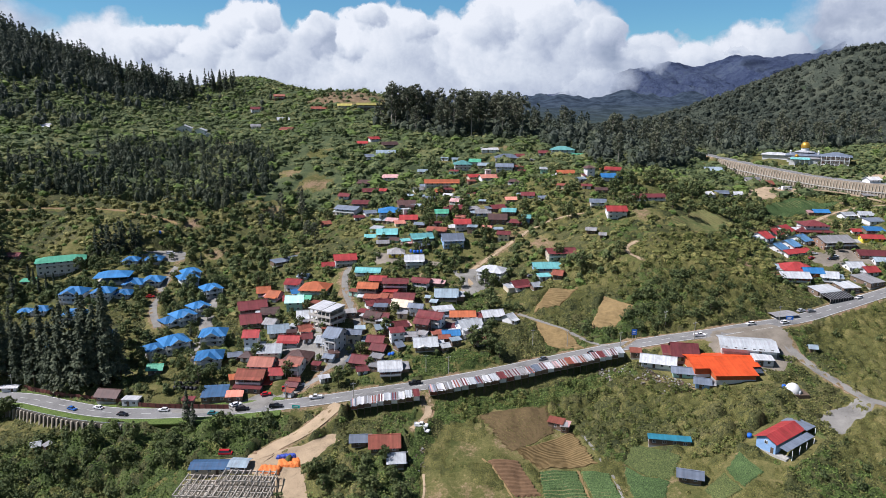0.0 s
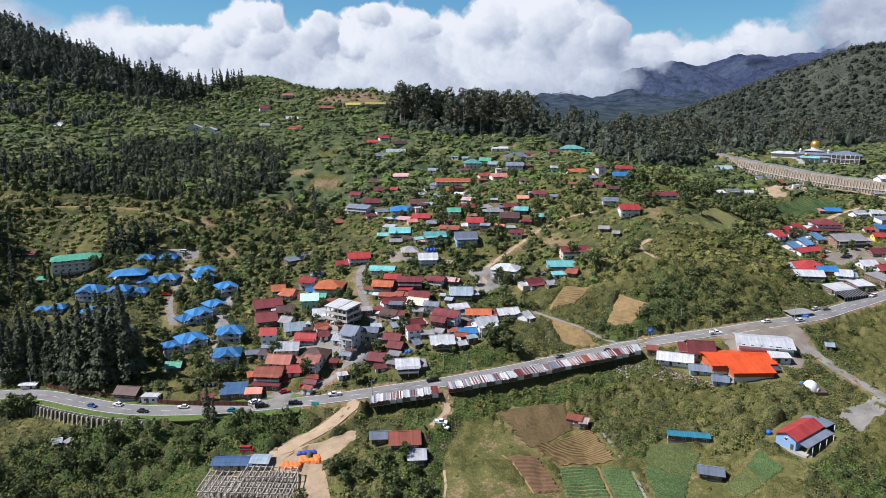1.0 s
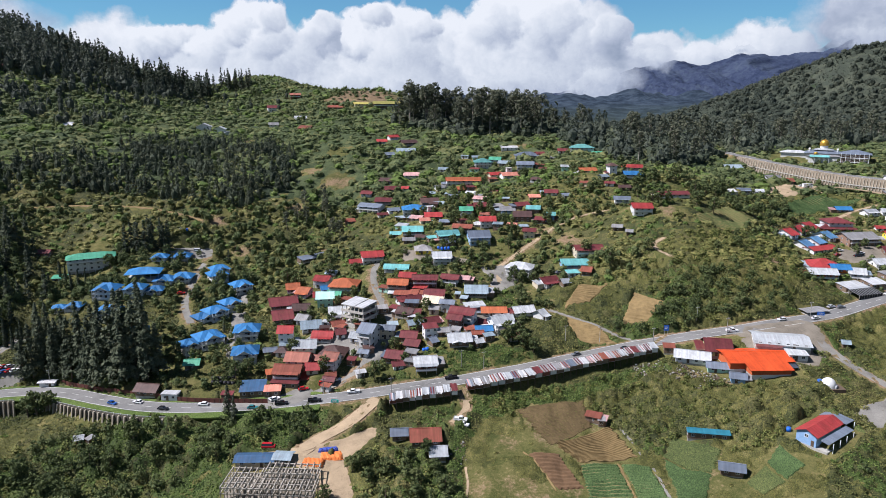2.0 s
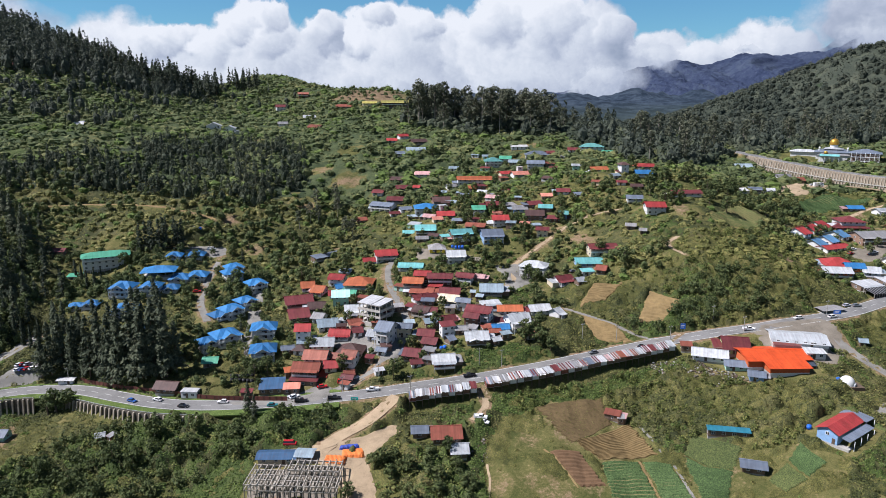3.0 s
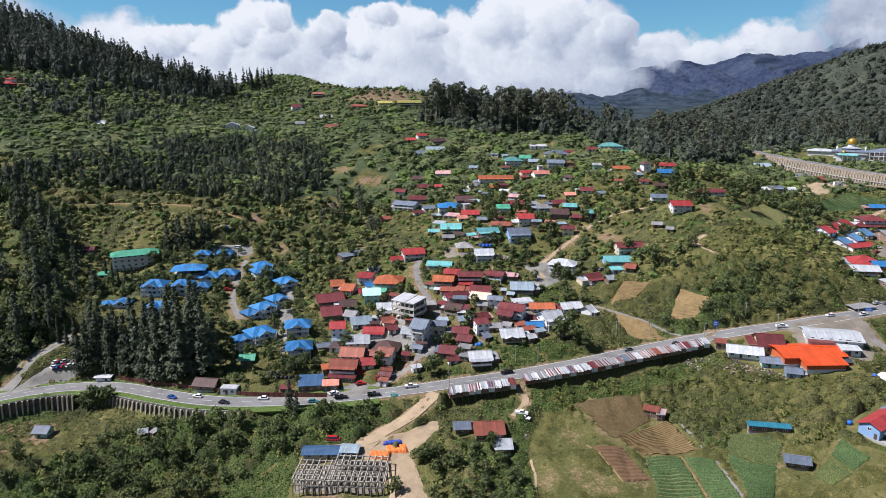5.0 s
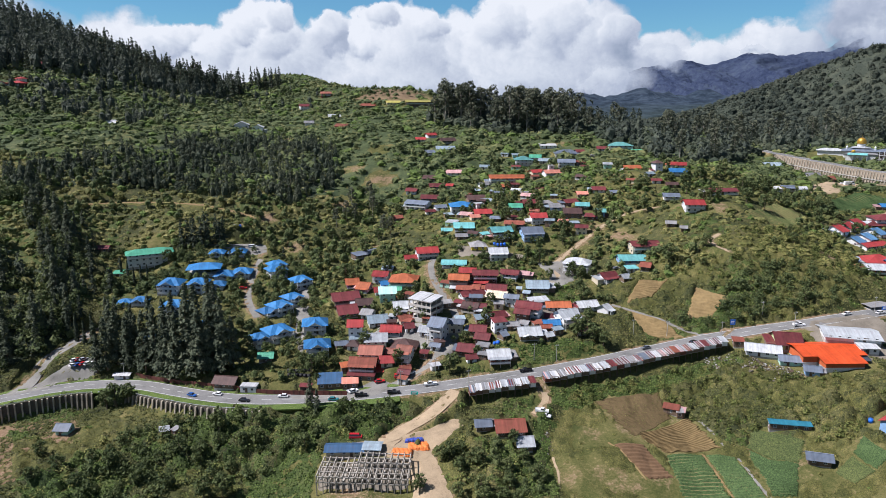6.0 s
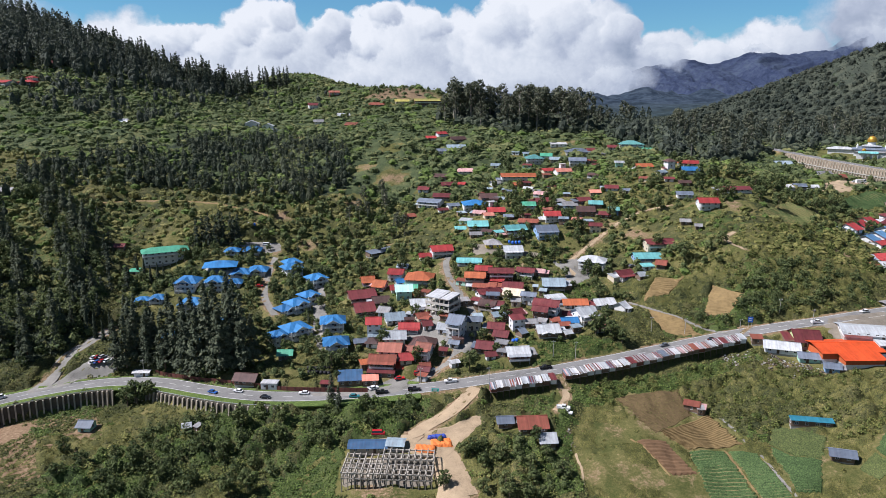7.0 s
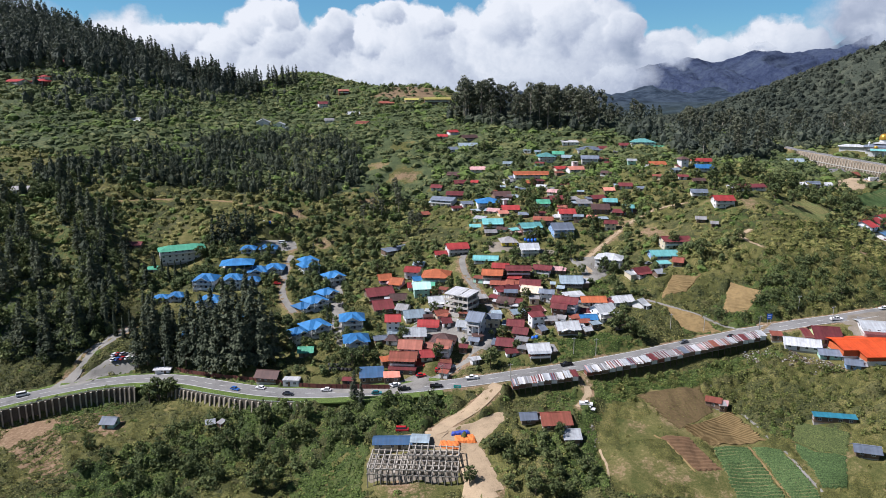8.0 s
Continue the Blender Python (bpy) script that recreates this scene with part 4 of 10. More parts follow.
    # the open sky gets a blue tint and an added faint glow
    if rim < 1:
        clear.inputs["Color"].default_value = (0.57, 0.90, 1.0, 1.0)
        haze = n.add("ShaderNodeEmission")
        haze.inputs["Color"].default_value = (0.022, 0.045, 0.072, 1.0)
        air = n.add("ShaderNodeAddShader")
        n.link(behind, air.inputs[0])
        n.link(haze.outputs[0], air.inputs[1])
        behind = air.outputs[0]
    blend = n.add("ShaderNodeMixShader")
    n.link(alpha, blend.inputs[0])
    n.link(behind, blend.inputs[1])
    n.link(glow.outputs[0], blend.inputs[2])
    n.link(blend.outputs[0], n.out.inputs["Surface"])
    me.materials.append(n.mat)
    return tagged(new("backdrop", me), label, "clouds", kind="structure")


# Each mass: degrees to the right, degrees up, reach to the side, reach up, softness, brightness; far ones first.
CLOUD_MASSES = [
    (-25, -1.5, 44, 5.4, 0.55, 0.60), (-34, 4.0, 8, 3.2, 0.7, 0.55), (-25, 1.2, 7, 4.4, 0.45, 0.66), (-20.5, 1.8, 5.5, 3.4, 0.3, 0.72),
    (16.8, 2.4, 3.4, 2.3, 0.4, 0.62), (20.5, 2.0, 4.0, 2.0, 0.5, 0.66), (24, 2.9, 4.6, 2.5, 0.45, 0.70), (31, 4.8, 7, 3.6, 0.7, 0.42),
    (0.2, 2.2, 4.4, 4.3, 0.25, 0.72), (-9.2, 2.0, 4.6, 3.9, 0.25, 0.70), (-14.6, 2.4, 4.8, 4.6, 0.25, 0.76), (-4.4, 2.6, 4.4, 4.5, 0.22, 0.76),
    (11.2, 2.2, 4.2, 5.4, 0.35, 0.60), (6.2, 3.2, 6.0, 5.8, 0.22, 0.80),
]
puff_rng = random.Random(11)
CLOUD_PUFFS = []
for mass in CLOUD_MASSES:
    CLOUD_PUFFS.append(mass)
    a, e, ra, re, soft, bright = mass
    for k in range(4 if soft < 0.4 else 0):
        # smaller heads on its rim and before it
        turn, out = puff_rng.uniform(0.1, 3.0), puff_rng.uniform(0.35, 0.8)
        size = puff_rng.uniform(0.26, 0.46)
        CLOUD_PUFFS.append((a + ra * out * math.cos(turn), e + re * out * math.sin(turn), ra * size, re * size, 0.4, bright + 0.16 * out - 0.08))
CLOUD_PUFFS += [(-18, -0.6, 11, 3.2, 0.6, 0.60), (-5.5, -0.3, 8, 2.8, 0.55, 0.60), (5.5, -0.4, 7, 3.0, 0.6, 0.58), (-28, -0.5, 9, 3.4, 0.7, 0.62)]
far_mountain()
cloud_sheet(4600.0, CLOUD_PUFFS, 0.35, "bank of white cumulus cloud behind the ridge")
cloud_sheet(3150.0, [(12.4, 0.6, 4.6, 2.9, 0.95, 0.62), (16.6, 2.2, 2.6, 1.3, 1.0, 0.66), (31.5, 3.6, 5.0, 2.0, 0.95, 0.50), (23.0, 3.2, 1.6, 0.5, 1.0, 0.72)], 1.2, "drifting white mist before the mountain")


# ---------------------------------------------------------------- houses
def window_meshes():
    bm = bmesh.new()
    for x0, x1, z0, z1 in ((-0.62, 0.62, -0.58, -0.48), (-0.62, 0.62, 0.48, 0.58), (-0.62, -0.53, -0.48, 0.48), (0.53, 0.62, -0.48, 0.48), (-0.04, 0.04, -0.48, 0.48)):
        box(bm, x0, x1, -0.07, 0.02, z0, z1)
    a = bpy.data.meshes.new("window")
    bm.to_mesh(a)
    bm.free()
    a.materials.append(white_paint)
    bm = bmesh.new()
    box(bm, -0.53, 0.53, -0.03, 0.02, -0.48, 0.48)
    b = bpy.data.meshes.new("pane")
    bm.to_mesh(b)
    bm.free()
    b.materials.append(glass)
    bm = bmesh.new()
    box(bm, -0.62, 0.62, -0.04, 0.02, -0.58, 0.58)
    box(bm, -0.53, -0.03, -0.06, -0.03, -0.48, 0.48, 1)
    box(bm, 0.03, 0.53, -0.06, -0.03, -0.48, 0.48, 1)
    whole = bpy.data.meshes.new("window")
    bm.to_mesh(whole)
    bm.free()
    whole.materials.append(white_paint)
    whole.materials.append(glass)
    bm = bmesh.new()
    box(bm, -0.45, 0.45, -0.06, 0.02, 0.0, 2.0)
    box(bm, -0.52, 0.52, -0.03, 0.02, 0.0, 2.07)
    c = bpy.data.meshes.new("door")
    bm.to_mesh(c)
    bm.free()
    c.materials.append(dark_timber)
    return a, b, c, whole


WINDOW_ME, PANE_ME, DOOR_ME, FAR_WINDOW_ME = window_meshes()


def windows_on(parent, w, d, z, sides="flr", every=3.0, near=True):
    """A row of windows on the given sides at one storey's height."""
    spots = []
    if "f" in sides:
        n = max(1, int(w / every))
        spots += [pose((k + 0.5) * w / n - w / 2, -d / 2 - 0.01, z) for k in range(n)]
    n = max(1, int(d / 4.0))
    for side, sign, turn in (("l", -1, -90), ("r", 1, 90)):
        if side in sides:
            spots += [pose(sign * (w / 2 + 0.01), (k + 0.5) * d / n - d / 2, z, 0, 0, turn) for k in range(n)]
    for m in spots:
        if near:
            win = piece("window", WINDOW_ME, parent, m)
            piece("pane", PANE_ME, win, Matrix())
        else:
            piece("window", FAR_WINDOW_ME, parent, m)


def gable_roof(bm, w, d, z, rise, over=0.9, thick=0.10):
    a, b = w / 2 + over, d / 2 + over
    low = z - rise * over / (d / 2)
    slab(bm, [(-a, -b, low), (a, -b, low), (a, 0, z + rise), (-a, 0, z + rise)], thick)
    slab(bm, [(a, b, low), (-a, b, low), (-a, 0, z + rise), (a, 0, z + rise)], thick)


def hip_roof(bm, w, d, z, rise, over=0.9, thick=0.10):
    a, b = w / 2 + over, d / 2 + over
    low = z - rise * over / (d / 2)
    r = max(0.3, a - b)
    top, bot = [(-r, 0, z + rise), (r, 0, z + rise)], [(-a, -b, low), (a, -b, low), (a, b, low), (-a, b, low)]
    slab(bm, [bot[0], bot[1], top[1], top[0]], thick)
    slab(bm, [bot[2], bot[3], top[0], top[1]], thick)
    slab(bm, [bot[1], bot[2], top[1]], thick)
    slab(bm, [bot[3], bot[0], top[0]], thick)


def body_walls(bm, w, d, h, kind, rise):
    """Four walls, with the gables where the roof has them."""
    v = box(bm, -w / 2, w / 2, -d / 2, d / 2, 0, h)
    if kind == "gable":
        for s in (-1, 1):
            x = s * w / 2
            p = [bm.verts.new(c) for c in ((x, -d / 2, h), (x, d / 2, h), (x, 0, h + rise - 0.02), (x - s * 0.15, -d / 2, h), (x - s * 0.15, d / 2, h), (x - s * 0.15, 0, h + rise - 0.02))]
            bm.faces.new(p[:3])
            bm.faces.new(p[3:])
            bm.faces.new((p[0], p[2], p[5], p[3]))
            bm.faces.new((p[1], p[4], p[5], p[2]))
    elif kind == "mono":
        p = [bm.verts.new(c) for c in ((-w / 2, d / 2, h), (w / 2, d / 2, h), (w / 2, d / 2, h + rise), (-w / 2, d / 2, h + rise), (-w / 2, -d / 2, h), (w / 2, -d / 2, h))]
        bm.faces.new(p[:4])
        bm.faces.new((p[0], p[3], p[4]))
        bm.faces.new((p[1], p[5], p[2]))


def drop_at(x, y, yaw, w, d):
    """How far the ground falls away below the middle under a footprint."""
    c, s, z = math.cos(radians(yaw)), math.sin(radians(yaw)), ground(x, y)
    low = min(ground(x + c * a * w / 2 - s * b * d / 2, y + s * a * w / 2 + c * b * d / 2) for a in (-1, 0, 1) for b in (-1, 0, 1))
    return max(0.0, z - low)


ROOF_WORDS = {'blue': 'bright blue', 'skyblue': 'pale blue', 'red': 'red', 'maroon': 'maroon', 'brown': 'dark brown', 'paleblue': 'soft blue', 'steelblue': 'faded steel blue', 'slate': 'slate grey', 'grey': 'weathered grey', 'lightgrey': 'light grey', 'rust': 'rust-stained', 'pink': 'faded pink', 'salmon': 'salmon', 'orange': 'orange', 'terracotta': 'terracotta', 'redorange': 'orange-red', 'turquoise': 'turquoise', 'teal': 'blue-green', 'blueteal': 'dark blue-green', 'green': 'green', 'mint': 'pale mint', 'white': 'white', 'cream': 'cream', 'olive': 'olive yellow', 'black': 'black', 'concrete': 'concrete', 'factory': 'bright orange'}
WALL_WORDS = {"white": "white-walled", "cream": "cream-walled", "wood": "timber-walled", "brown": "brown-walled", "red": "red-walled", "pink": "pink-walled",
              "purple": "purple-walled", "blue": "blue-walled", "mint": "mint-green", "lime": "lime-green", "yellow": "yellow-walled", "orange": "orange-walled", "brick": "bare-brick", "rust": "rusty tin"}
STOREYS = {1: "single-storey", 2: "two-storey", 3: "three-storey"}
footprints = []


def claim(x, y, yaw, w, d):
    """Marks the ground that a building stands on."""
    footprints.append((x, y, math.cos(radians(yaw)), math.sin(radians(yaw)), w / 2, d / 2))


def house(x, y, yaw, w, d, n, kind, roof, wall, veranda=False, gable_front=False, annex=None):
    shape = {"mono": "lean-to", "flat": "flat", "gable": "gabled", "hip": "hipped"}[kind]
    small = w < 5.5 and n == 1
    sunk = 0.0
    if n == 1 and w > 6.5 and y > 390 and kind != "mono" and int(x * 5 + y) % 3 != 0:
        n, sunk = 2, 1.5
    veranda = veranda or (w > 7 and y > 300 and int(x * 7 + y * 3) % 2 == 0)
    root = base_of("shed" if small else "house", x, y, yaw,
                   label=f"{STOREYS[n]} {WALL_WORDS[wall]} {'shed' if small else 'house'} with {ROOF_WORDS[roof]} {shape} roof",
                   category="shed" if small else "house", group="village sheds" if small else "village houses")
    claim(x, y, yaw, w + 1.6, d + 1.6)
    fall = drop_at(x, y, yaw, w, d)
    root.location.z -= 0.5 * fall
    fall *= 0.5
    if y > 360 and w < 20:
        root.location.z -= 0.45 * n
    root.location.z -= sunk
    floor = 0.25
    storey = 2.55 if y < 400 else 2.4
    h = floor + storey * n
    rise = 0.09 * d + 0.2 if kind == "mono" else (0.25 if w < 13 else 0.2) * d * (0.8 if y > 360 else 1.0) + 0.15
    bm = bmesh.new()
    box(bm, -w / 2 + 0.08, w / 2 - 0.08, -d / 2 + 0.08, d / 2 - 0.08, -fall - 0.5, floor)
    part("foundation", bm, concrete, root, "grey concrete footing")
    bm = bmesh.new()
    body_walls(bm, w, d, h - floor, kind, rise)
    walls = part("outer_wall", bm, WALLS[wall], root)
    walls.matrix_basis = pose(0, 0, floor)
    bm = bmesh.new()
    if kind == "gable":
        gable_roof(bm, w, d, h, rise)
    elif kind == "hip":
        hip_roof(bm, w, d, h, rise)
    elif kind == "mono":
        a, b = w / 2 + 0.4, d / 2 + 0.4
        slab(bm, [(-a, -b, h - 0.05), (a, -b, h - 0.05), (a, b, h + rise + 0.08), (-a, b, h + rise + 0.08)], 0.08)
    else:
        box(bm, -w / 2 - 0.25, w / 2 + 0.25, -d / 2 - 0.25, d / 2 + 0.25, h, h + 0.3)
    roof_ob = part("roof", bm, ROOFS[roof], root)
    if kind == "gable" and y < 400:
        bm = bmesh.new()
        slab(bm, [(-w / 2 - 0.92, -0.28, h + rise + 0.0), (w / 2 + 0.92, -0.28, h + rise), (w / 2 + 0.92, 0.0, h + rise + 0.06), (-w / 2 - 0.92, 0.0, h + rise + 0.06)], 0.05)
        slab(bm, [(w / 2 + 0.92, 0.28, h + rise), (-w / 2 - 0.92, 0.28, h + rise), (-w / 2 - 0.92, 0.0, h + rise + 0.06), (w / 2 + 0.92, 0.0, h + rise + 0.06)], 0.05)
        part("ridge_cap", bm, ROOFS[roof], roof_ob)
    if gable_front:
        bm = bmesh.new()
        slab(bm, [(-w * 0.42, -d / 2 - 1.8, h - 0.5), (-w * 0.1, -d / 2 - 1.8, h + 0.3), (-w * 0.1, 0, h + 0.35), (-w * 0.42, 0, h - 0.45)], 0.08)
        slab(bm, [(-w * 0.1, -d / 2 - 1.8, h + 0.3), (w * 0.22, -d / 2 - 1.8, h - 0.5), (w * 0.22, 0, h - 0.45), (-w * 0.1, 0, h + 0.35)], 0.08)
        part("porch_roof", bm, ROOFS[roof], root)
    for k in range(n):
        windows_on(walls, w, d, 1.45 + storey * k, ("f" if y > 400 else "fl" if x > 20 else "fr" if x < -80 else "flr") if w > 4 else "f", 2.9 if w < 14 else 3.4, y < 255)
    if n == 1 or not veranda:
        piece("door", DOOR_ME, walls, pose(-w * 0.12, -d / 2 - 0.02, 0.0))
    if annex:
        # a lean-to against the end wall, under a sheet of another colour
        side, other = annex
        aw, ad, ah = min(3.6, w * 0.42), d * 0.72, 2.2
        x0 = side * (w / 2 + aw / 2 + 0.01)
        bm = bmesh.new()
        box(bm, x0 - aw / 2, x0 + aw / 2, -ad / 2, ad / 2, -fall - 0.8, ah)
        part("annex", bm, WALLS["wood"] if wall != "white" else WALLS["cream"], root)
        bm = bmesh.new()
        slab(bm, [(x0 - aw / 2 - 0.3, -ad / 2 - 0.6, ah - 0.1), (x0 + aw / 2 + 0.3, -ad / 2 - 0.6, ah - 0.1), (x0 + aw / 2 + 0.3, ad / 2 + 0.5, ah + 0.75), (x0 - aw / 2 - 0.3, ad / 2 + 0.5, ah + 0.75)], 0.07)
        part("annex_roof", bm, ROOFS[other], root, f"{ROOF_WORDS[other]} metal lean-to roof")
        claim(x + x0 * math.cos(radians(yaw)), y + x0 * math.sin(radians(yaw)), yaw, aw + 1, ad + 1)
    if veranda:
        deep, z = 1.7, floor + storey * (n - 1)
        bm = bmesh.new()
        box(bm, -w / 2, w / 2, -d / 2 - deep, -d / 2, z - 0.18, z)
        deck = part("balcony" if n > 1 else "veranda", bm, concrete, root, "grey concrete deck")
        bm = bmesh.new()
        box(bm, -w / 2, w / 2, -d / 2 - deep, -d / 2 - deep + 0.06, z + 0.9, z + 1.0)
        box(bm, -w / 2, w / 2, -d / 2 - deep, -d / 2 - deep + 0.05, z + 0.1, z + 0.72)
        part("railing", bm, white_paint if wall != "wood" else timber, deck, "low boarded balustrade")
        bm = bmesh.new()
        slab(bm, [(-w / 2 - 0.3, -d / 2 - deep - 0.5, z + 2.15), (w / 2 + 0.3, -d / 2 - deep - 0.5, z + 2.15), (w / 2 + 0.3, -d / 2, z + 2.55), (-w / 2 - 0.3, -d / 2, z + 2.55)], 0.07)
        part("veranda_roof", bm, ROOFS[roof], root)
        posts = max(2, int(w / 3.5)) + 1
        for k in range(posts):
            px = -w / 2 + 0.1 + k * (w - 0.2) / (posts - 1)
            bm = bmesh.new()
            box(bm, px - 0.09, px + 0.09, -d / 2 - deep + 0.06, -d / 2 - deep + 0.24, -fall - 0.8, z + 2.2)
            part("post", bm, white_paint if wall in ("white", "mint", "pink", "blue") else timber, root)
    return root


def chalet(x, y, yaw, w, n):
    """Resort chalet: a hipped blue roof crossed by a front gable, white walls, a deep white balcony on each storey."""
    d, storey = w * 0.95, 2.5
    root = base_of("chalet", x, y, yaw, label=f"{STOREYS[n]} white resort chalet with bright blue crossed gable roof", category="chalet", group="blue-roofed chalets")
    claim(x, y, yaw, w + 1.6, d + 5)
    fall = drop_at(x, y, yaw, w, d + 4)
    root.location.z -= 0.5 * fall + 0.2 * n
    fall *= 0.5
    floor = 0.3
    h, rise = floor + storey * n, 0.225 * d
    bm = bmesh.new()
    box(bm, -w / 2 + 0.1, w / 2 - 0.1, -d / 2 - 1.5, d / 2 - 0.1, -fall - 0.8, floor)
    part("foundation", bm, concrete, root, "grey concrete footing")
    bm = bmesh.new()
    body_walls(bm, w, d, h - floor, "hip", rise)
    walls = part("outer_wall", bm, WALLS["white"], root)
    walls.matrix_basis = pose(0, 0, floor)
    bm = bmesh.new()
    a, b, low, r = w / 2 + 1.2, d / 2 + 1.2, h - 0.55, w * 0.20
    top = h + rise
    slab(bm, [(-a, -b, low), (a, -b, low), (r, 0, top), (-r, 0, top)], 0.12)
    slab(bm, [(a, b, low), (-a, b, low), (-r, 0, top), (r, 0, top)], 0.12)
    slab(bm, [(a, -b, low), (a, b, low), (r, 0, top)], 0.12)
    slab(bm, [(-a, b, low), (-a, -b, low), (-r, 0, top)], 0.12)
    part("roof", bm, ROOFS["blue"], root)
    # the front gable over the balconies, with white barge boards
    fw, out = w * 0.60, 2.7
    g, zt, lo = fw / 2 + 0.5, h + rise * 0.80, h - 0.30
    yf = -d / 2 - out
    bm = bmesh.new()
    slab(bm, [(-g, yf, lo), (0, yf, zt), (0, -0.2, zt), (-g, -0.2, lo)], 0.12)
    slab(bm, [(0, yf, zt), (g, yf, lo), (g, -0.2, lo), (0, -0.2, zt)], 0.12)
    part("front_gable_roof", bm, ROOFS["blue"], root)
    bm = bmesh.new()
    for sx in (-1, 1):
        q = [(sx * g, yf - 0.06, lo - 0.30), (0, yf - 0.06, zt - 0.30), (0, yf - 0.06, zt + 0.02), (sx * g, yf - 0.06, lo + 0.02)]
        f = [bm.verts.new(c) for c in q] + [bm.verts.new((px, py + 0.06, pz)) for px, py, pz in q]
        for i in range(4):
            bm.faces.new((f[i], f[(i + 1) % 4], f[4 + (i + 1) % 4], f[4 + i]))
        bm.faces.new(f[:4])
    part("barge_board", bm, white_paint, root)
    bm = bmesh.new()
    p = [bm.verts.new(c) for c in ((-fw / 2, yf + 1.0, h - 0.2), (fw / 2, yf + 1.0, h - 0.2), (0, yf + 1.0, zt - 0.25), (-fw / 2, yf + 1.12, h - 0.2), (fw / 2, yf + 1.12, h - 0.2), (0, yf + 1.12, zt - 0.25))]
    bm.faces.new(p[:3])
    bm.faces.new(p[3:])
    bm.faces.new((p[0], p[1], p[4], p[3]))
    part("gable_board", bm, white_paint, root)
    for k in range(n):
        z = floor + storey * k
        bm = bmesh.new()
        box(bm, -w / 2, w / 2, -d / 2 - 2.0, -d / 2, z - 0.2, z + 0.02)
        deck = part("balcony", bm, concrete, root)
        bm = bmesh.new()
        box(bm, -w / 2, w / 2, -d / 2 - 2.0, -d / 2 - 1.92, z + 0.12, z + 0.42)
        box(bm, -w / 2, w / 2, -d / 2 - 2.0, -d / 2 - 1.92, z + 0.56, z + 0.95)
        for sx in (-1, 1):
            box(bm, sx * (w / 2 - 0.04) - 0.04, sx * (w / 2 - 0.04) + 0.04, -d / 2 - 1.92, -d / 2, z + 0.12, z + 0.95)
        part("railing", bm, white_paint, deck, "white boarded balustrade")
        windows_on(walls, w, d, 1.35 + storey * k, "flr", 2.6, y < 255)
        piece("door", DOOR_ME, walls, pose(0.1 * w, -d / 2 - 0.02, storey * k))
    for px in (-w / 2 + 0.15, -fw / 2, fw / 2, w / 2 - 0.15):
        bm = bmesh.new()
        box(bm, px - 0.12, px + 0.12, -d / 2 - 2.0, -d / 2 - 1.76, -fall - 0.8, h - 0.25)
        part("post", bm, white_paint, root)
    return root


house(-67.7, 581.8, 5, 7.5, 6.7, 1, "gable", "red", "white")
house(-58.1, 552.5, 18, 8.3, 7.0, 1, "gable", "slate", "white")
house(-46.6, 561.7, 5, 14.3, 10.7, 1, "gable", "skyblue", "white")
house(-58.1, 509.6, -7.5, 9.1, 7.8, 1, "gable", "brown", "wood")
house(-40.1, 519.2, 5, 10.6, 7.9, 1, "gable", "pink", "white")
house(-70.2, 489.7, -15.6, 7.2, 7.2, 1, "gable", "maroon", "white")
house(-52.7, 492.6, 8, 9.8, 7.4, 1, "gable", "maroon", "wood", annex=(1, "slate"))
house(-42.8, 490.5, -12.5, 4.0, 4.7, 2, "gable", "red", "cream")
house(-56.9, 477.6, -8.4, 11.6, 8.3, 1, "gable", "maroon", "wood")
house(-64.9, 467.3, -22.8, 15.8, 9.3, 2, "gable", "slate", "white", veranda=True, annex=(-1, "skyblue"))
house(-49.7, 459.4, 21.8, 7.4, 5.2, 1, "gable", "slate", "white")
house(-34.9, 453.0, 5, 15.4, 13.5, 2, "hip", "blue", "white", veranda=True)
house(-78.9, 452.8, 23.6, 5.8, 5.8, 1, "gable", "rust", "wood")
house(-32.1, 433.6, -21.6, 6.9, 5.8, 1, "gable", "pink", "cream", annex=(-1, "skyblue"))
house(-34.4, 415.0, 3, 11.6, 10.2, 1, "gable", "turquoise", "brown", veranda=True)
house(-45.0, 416.6, 3, 5.7, 5.0, 1, "gable", "turquoise", "wood", annex=(1, "slate"))
house(-56.8, 386.9, 14, 11.7, 9.3, 2, "gable", "red", "white", veranda=True)
house(-66.0, 385.3, 10, 6.6, 6.1, 1, "gable", "red", "white", annex=(1, "slate"))
house(-94.0, 402.0, 42, 19.5, 4.6, 1, "mono", "slate", "wood")
house(-40.7, 364.5, -6, 12.6, 6.4, 1, "gable", "turquoise", "white", veranda=True)
house(-26.8, 382.5, 5, 8.5, 10.3, 1, "hip", "grey", "yellow")
house(-15.8, 530.7, -7.7, 6.2, 5.2, 1, "gable", "skyblue", "white")
house(37.9, 566.8, 3, 13.7, 8.2, 1, "mono", "white", "white")
house(14.9, 538.3, 4, 12.8, 11.4, 2, "hip", "teal", "white", veranda=True)
house(25.1, 543.4, -8.6, 8.1, 8.1, 1, "gable", "green", "white")
house(32.5, 536.6, -11.4, 9.7, 6.9, 1, "gable", "skyblue", "cream")
house(50.6, 546.9, -3, 19.2, 13.5, 1, "hip", "slate", "white")
house(60.2, 545.2, 10.6, 5.5, 6.4, 1, "gable", "maroon", "white")
house(46.7, 524.7, -8, 12.2, 9.2, 2, "gable", "slate", "white", veranda=True)
house(33.2, 512.0, 7.4, 3.8, 4.5, 3, "flat", "concrete", "white")
house(22.7, 515.4, 23.6, 9.3, 6.6, 1, "gable", "red", "cream")
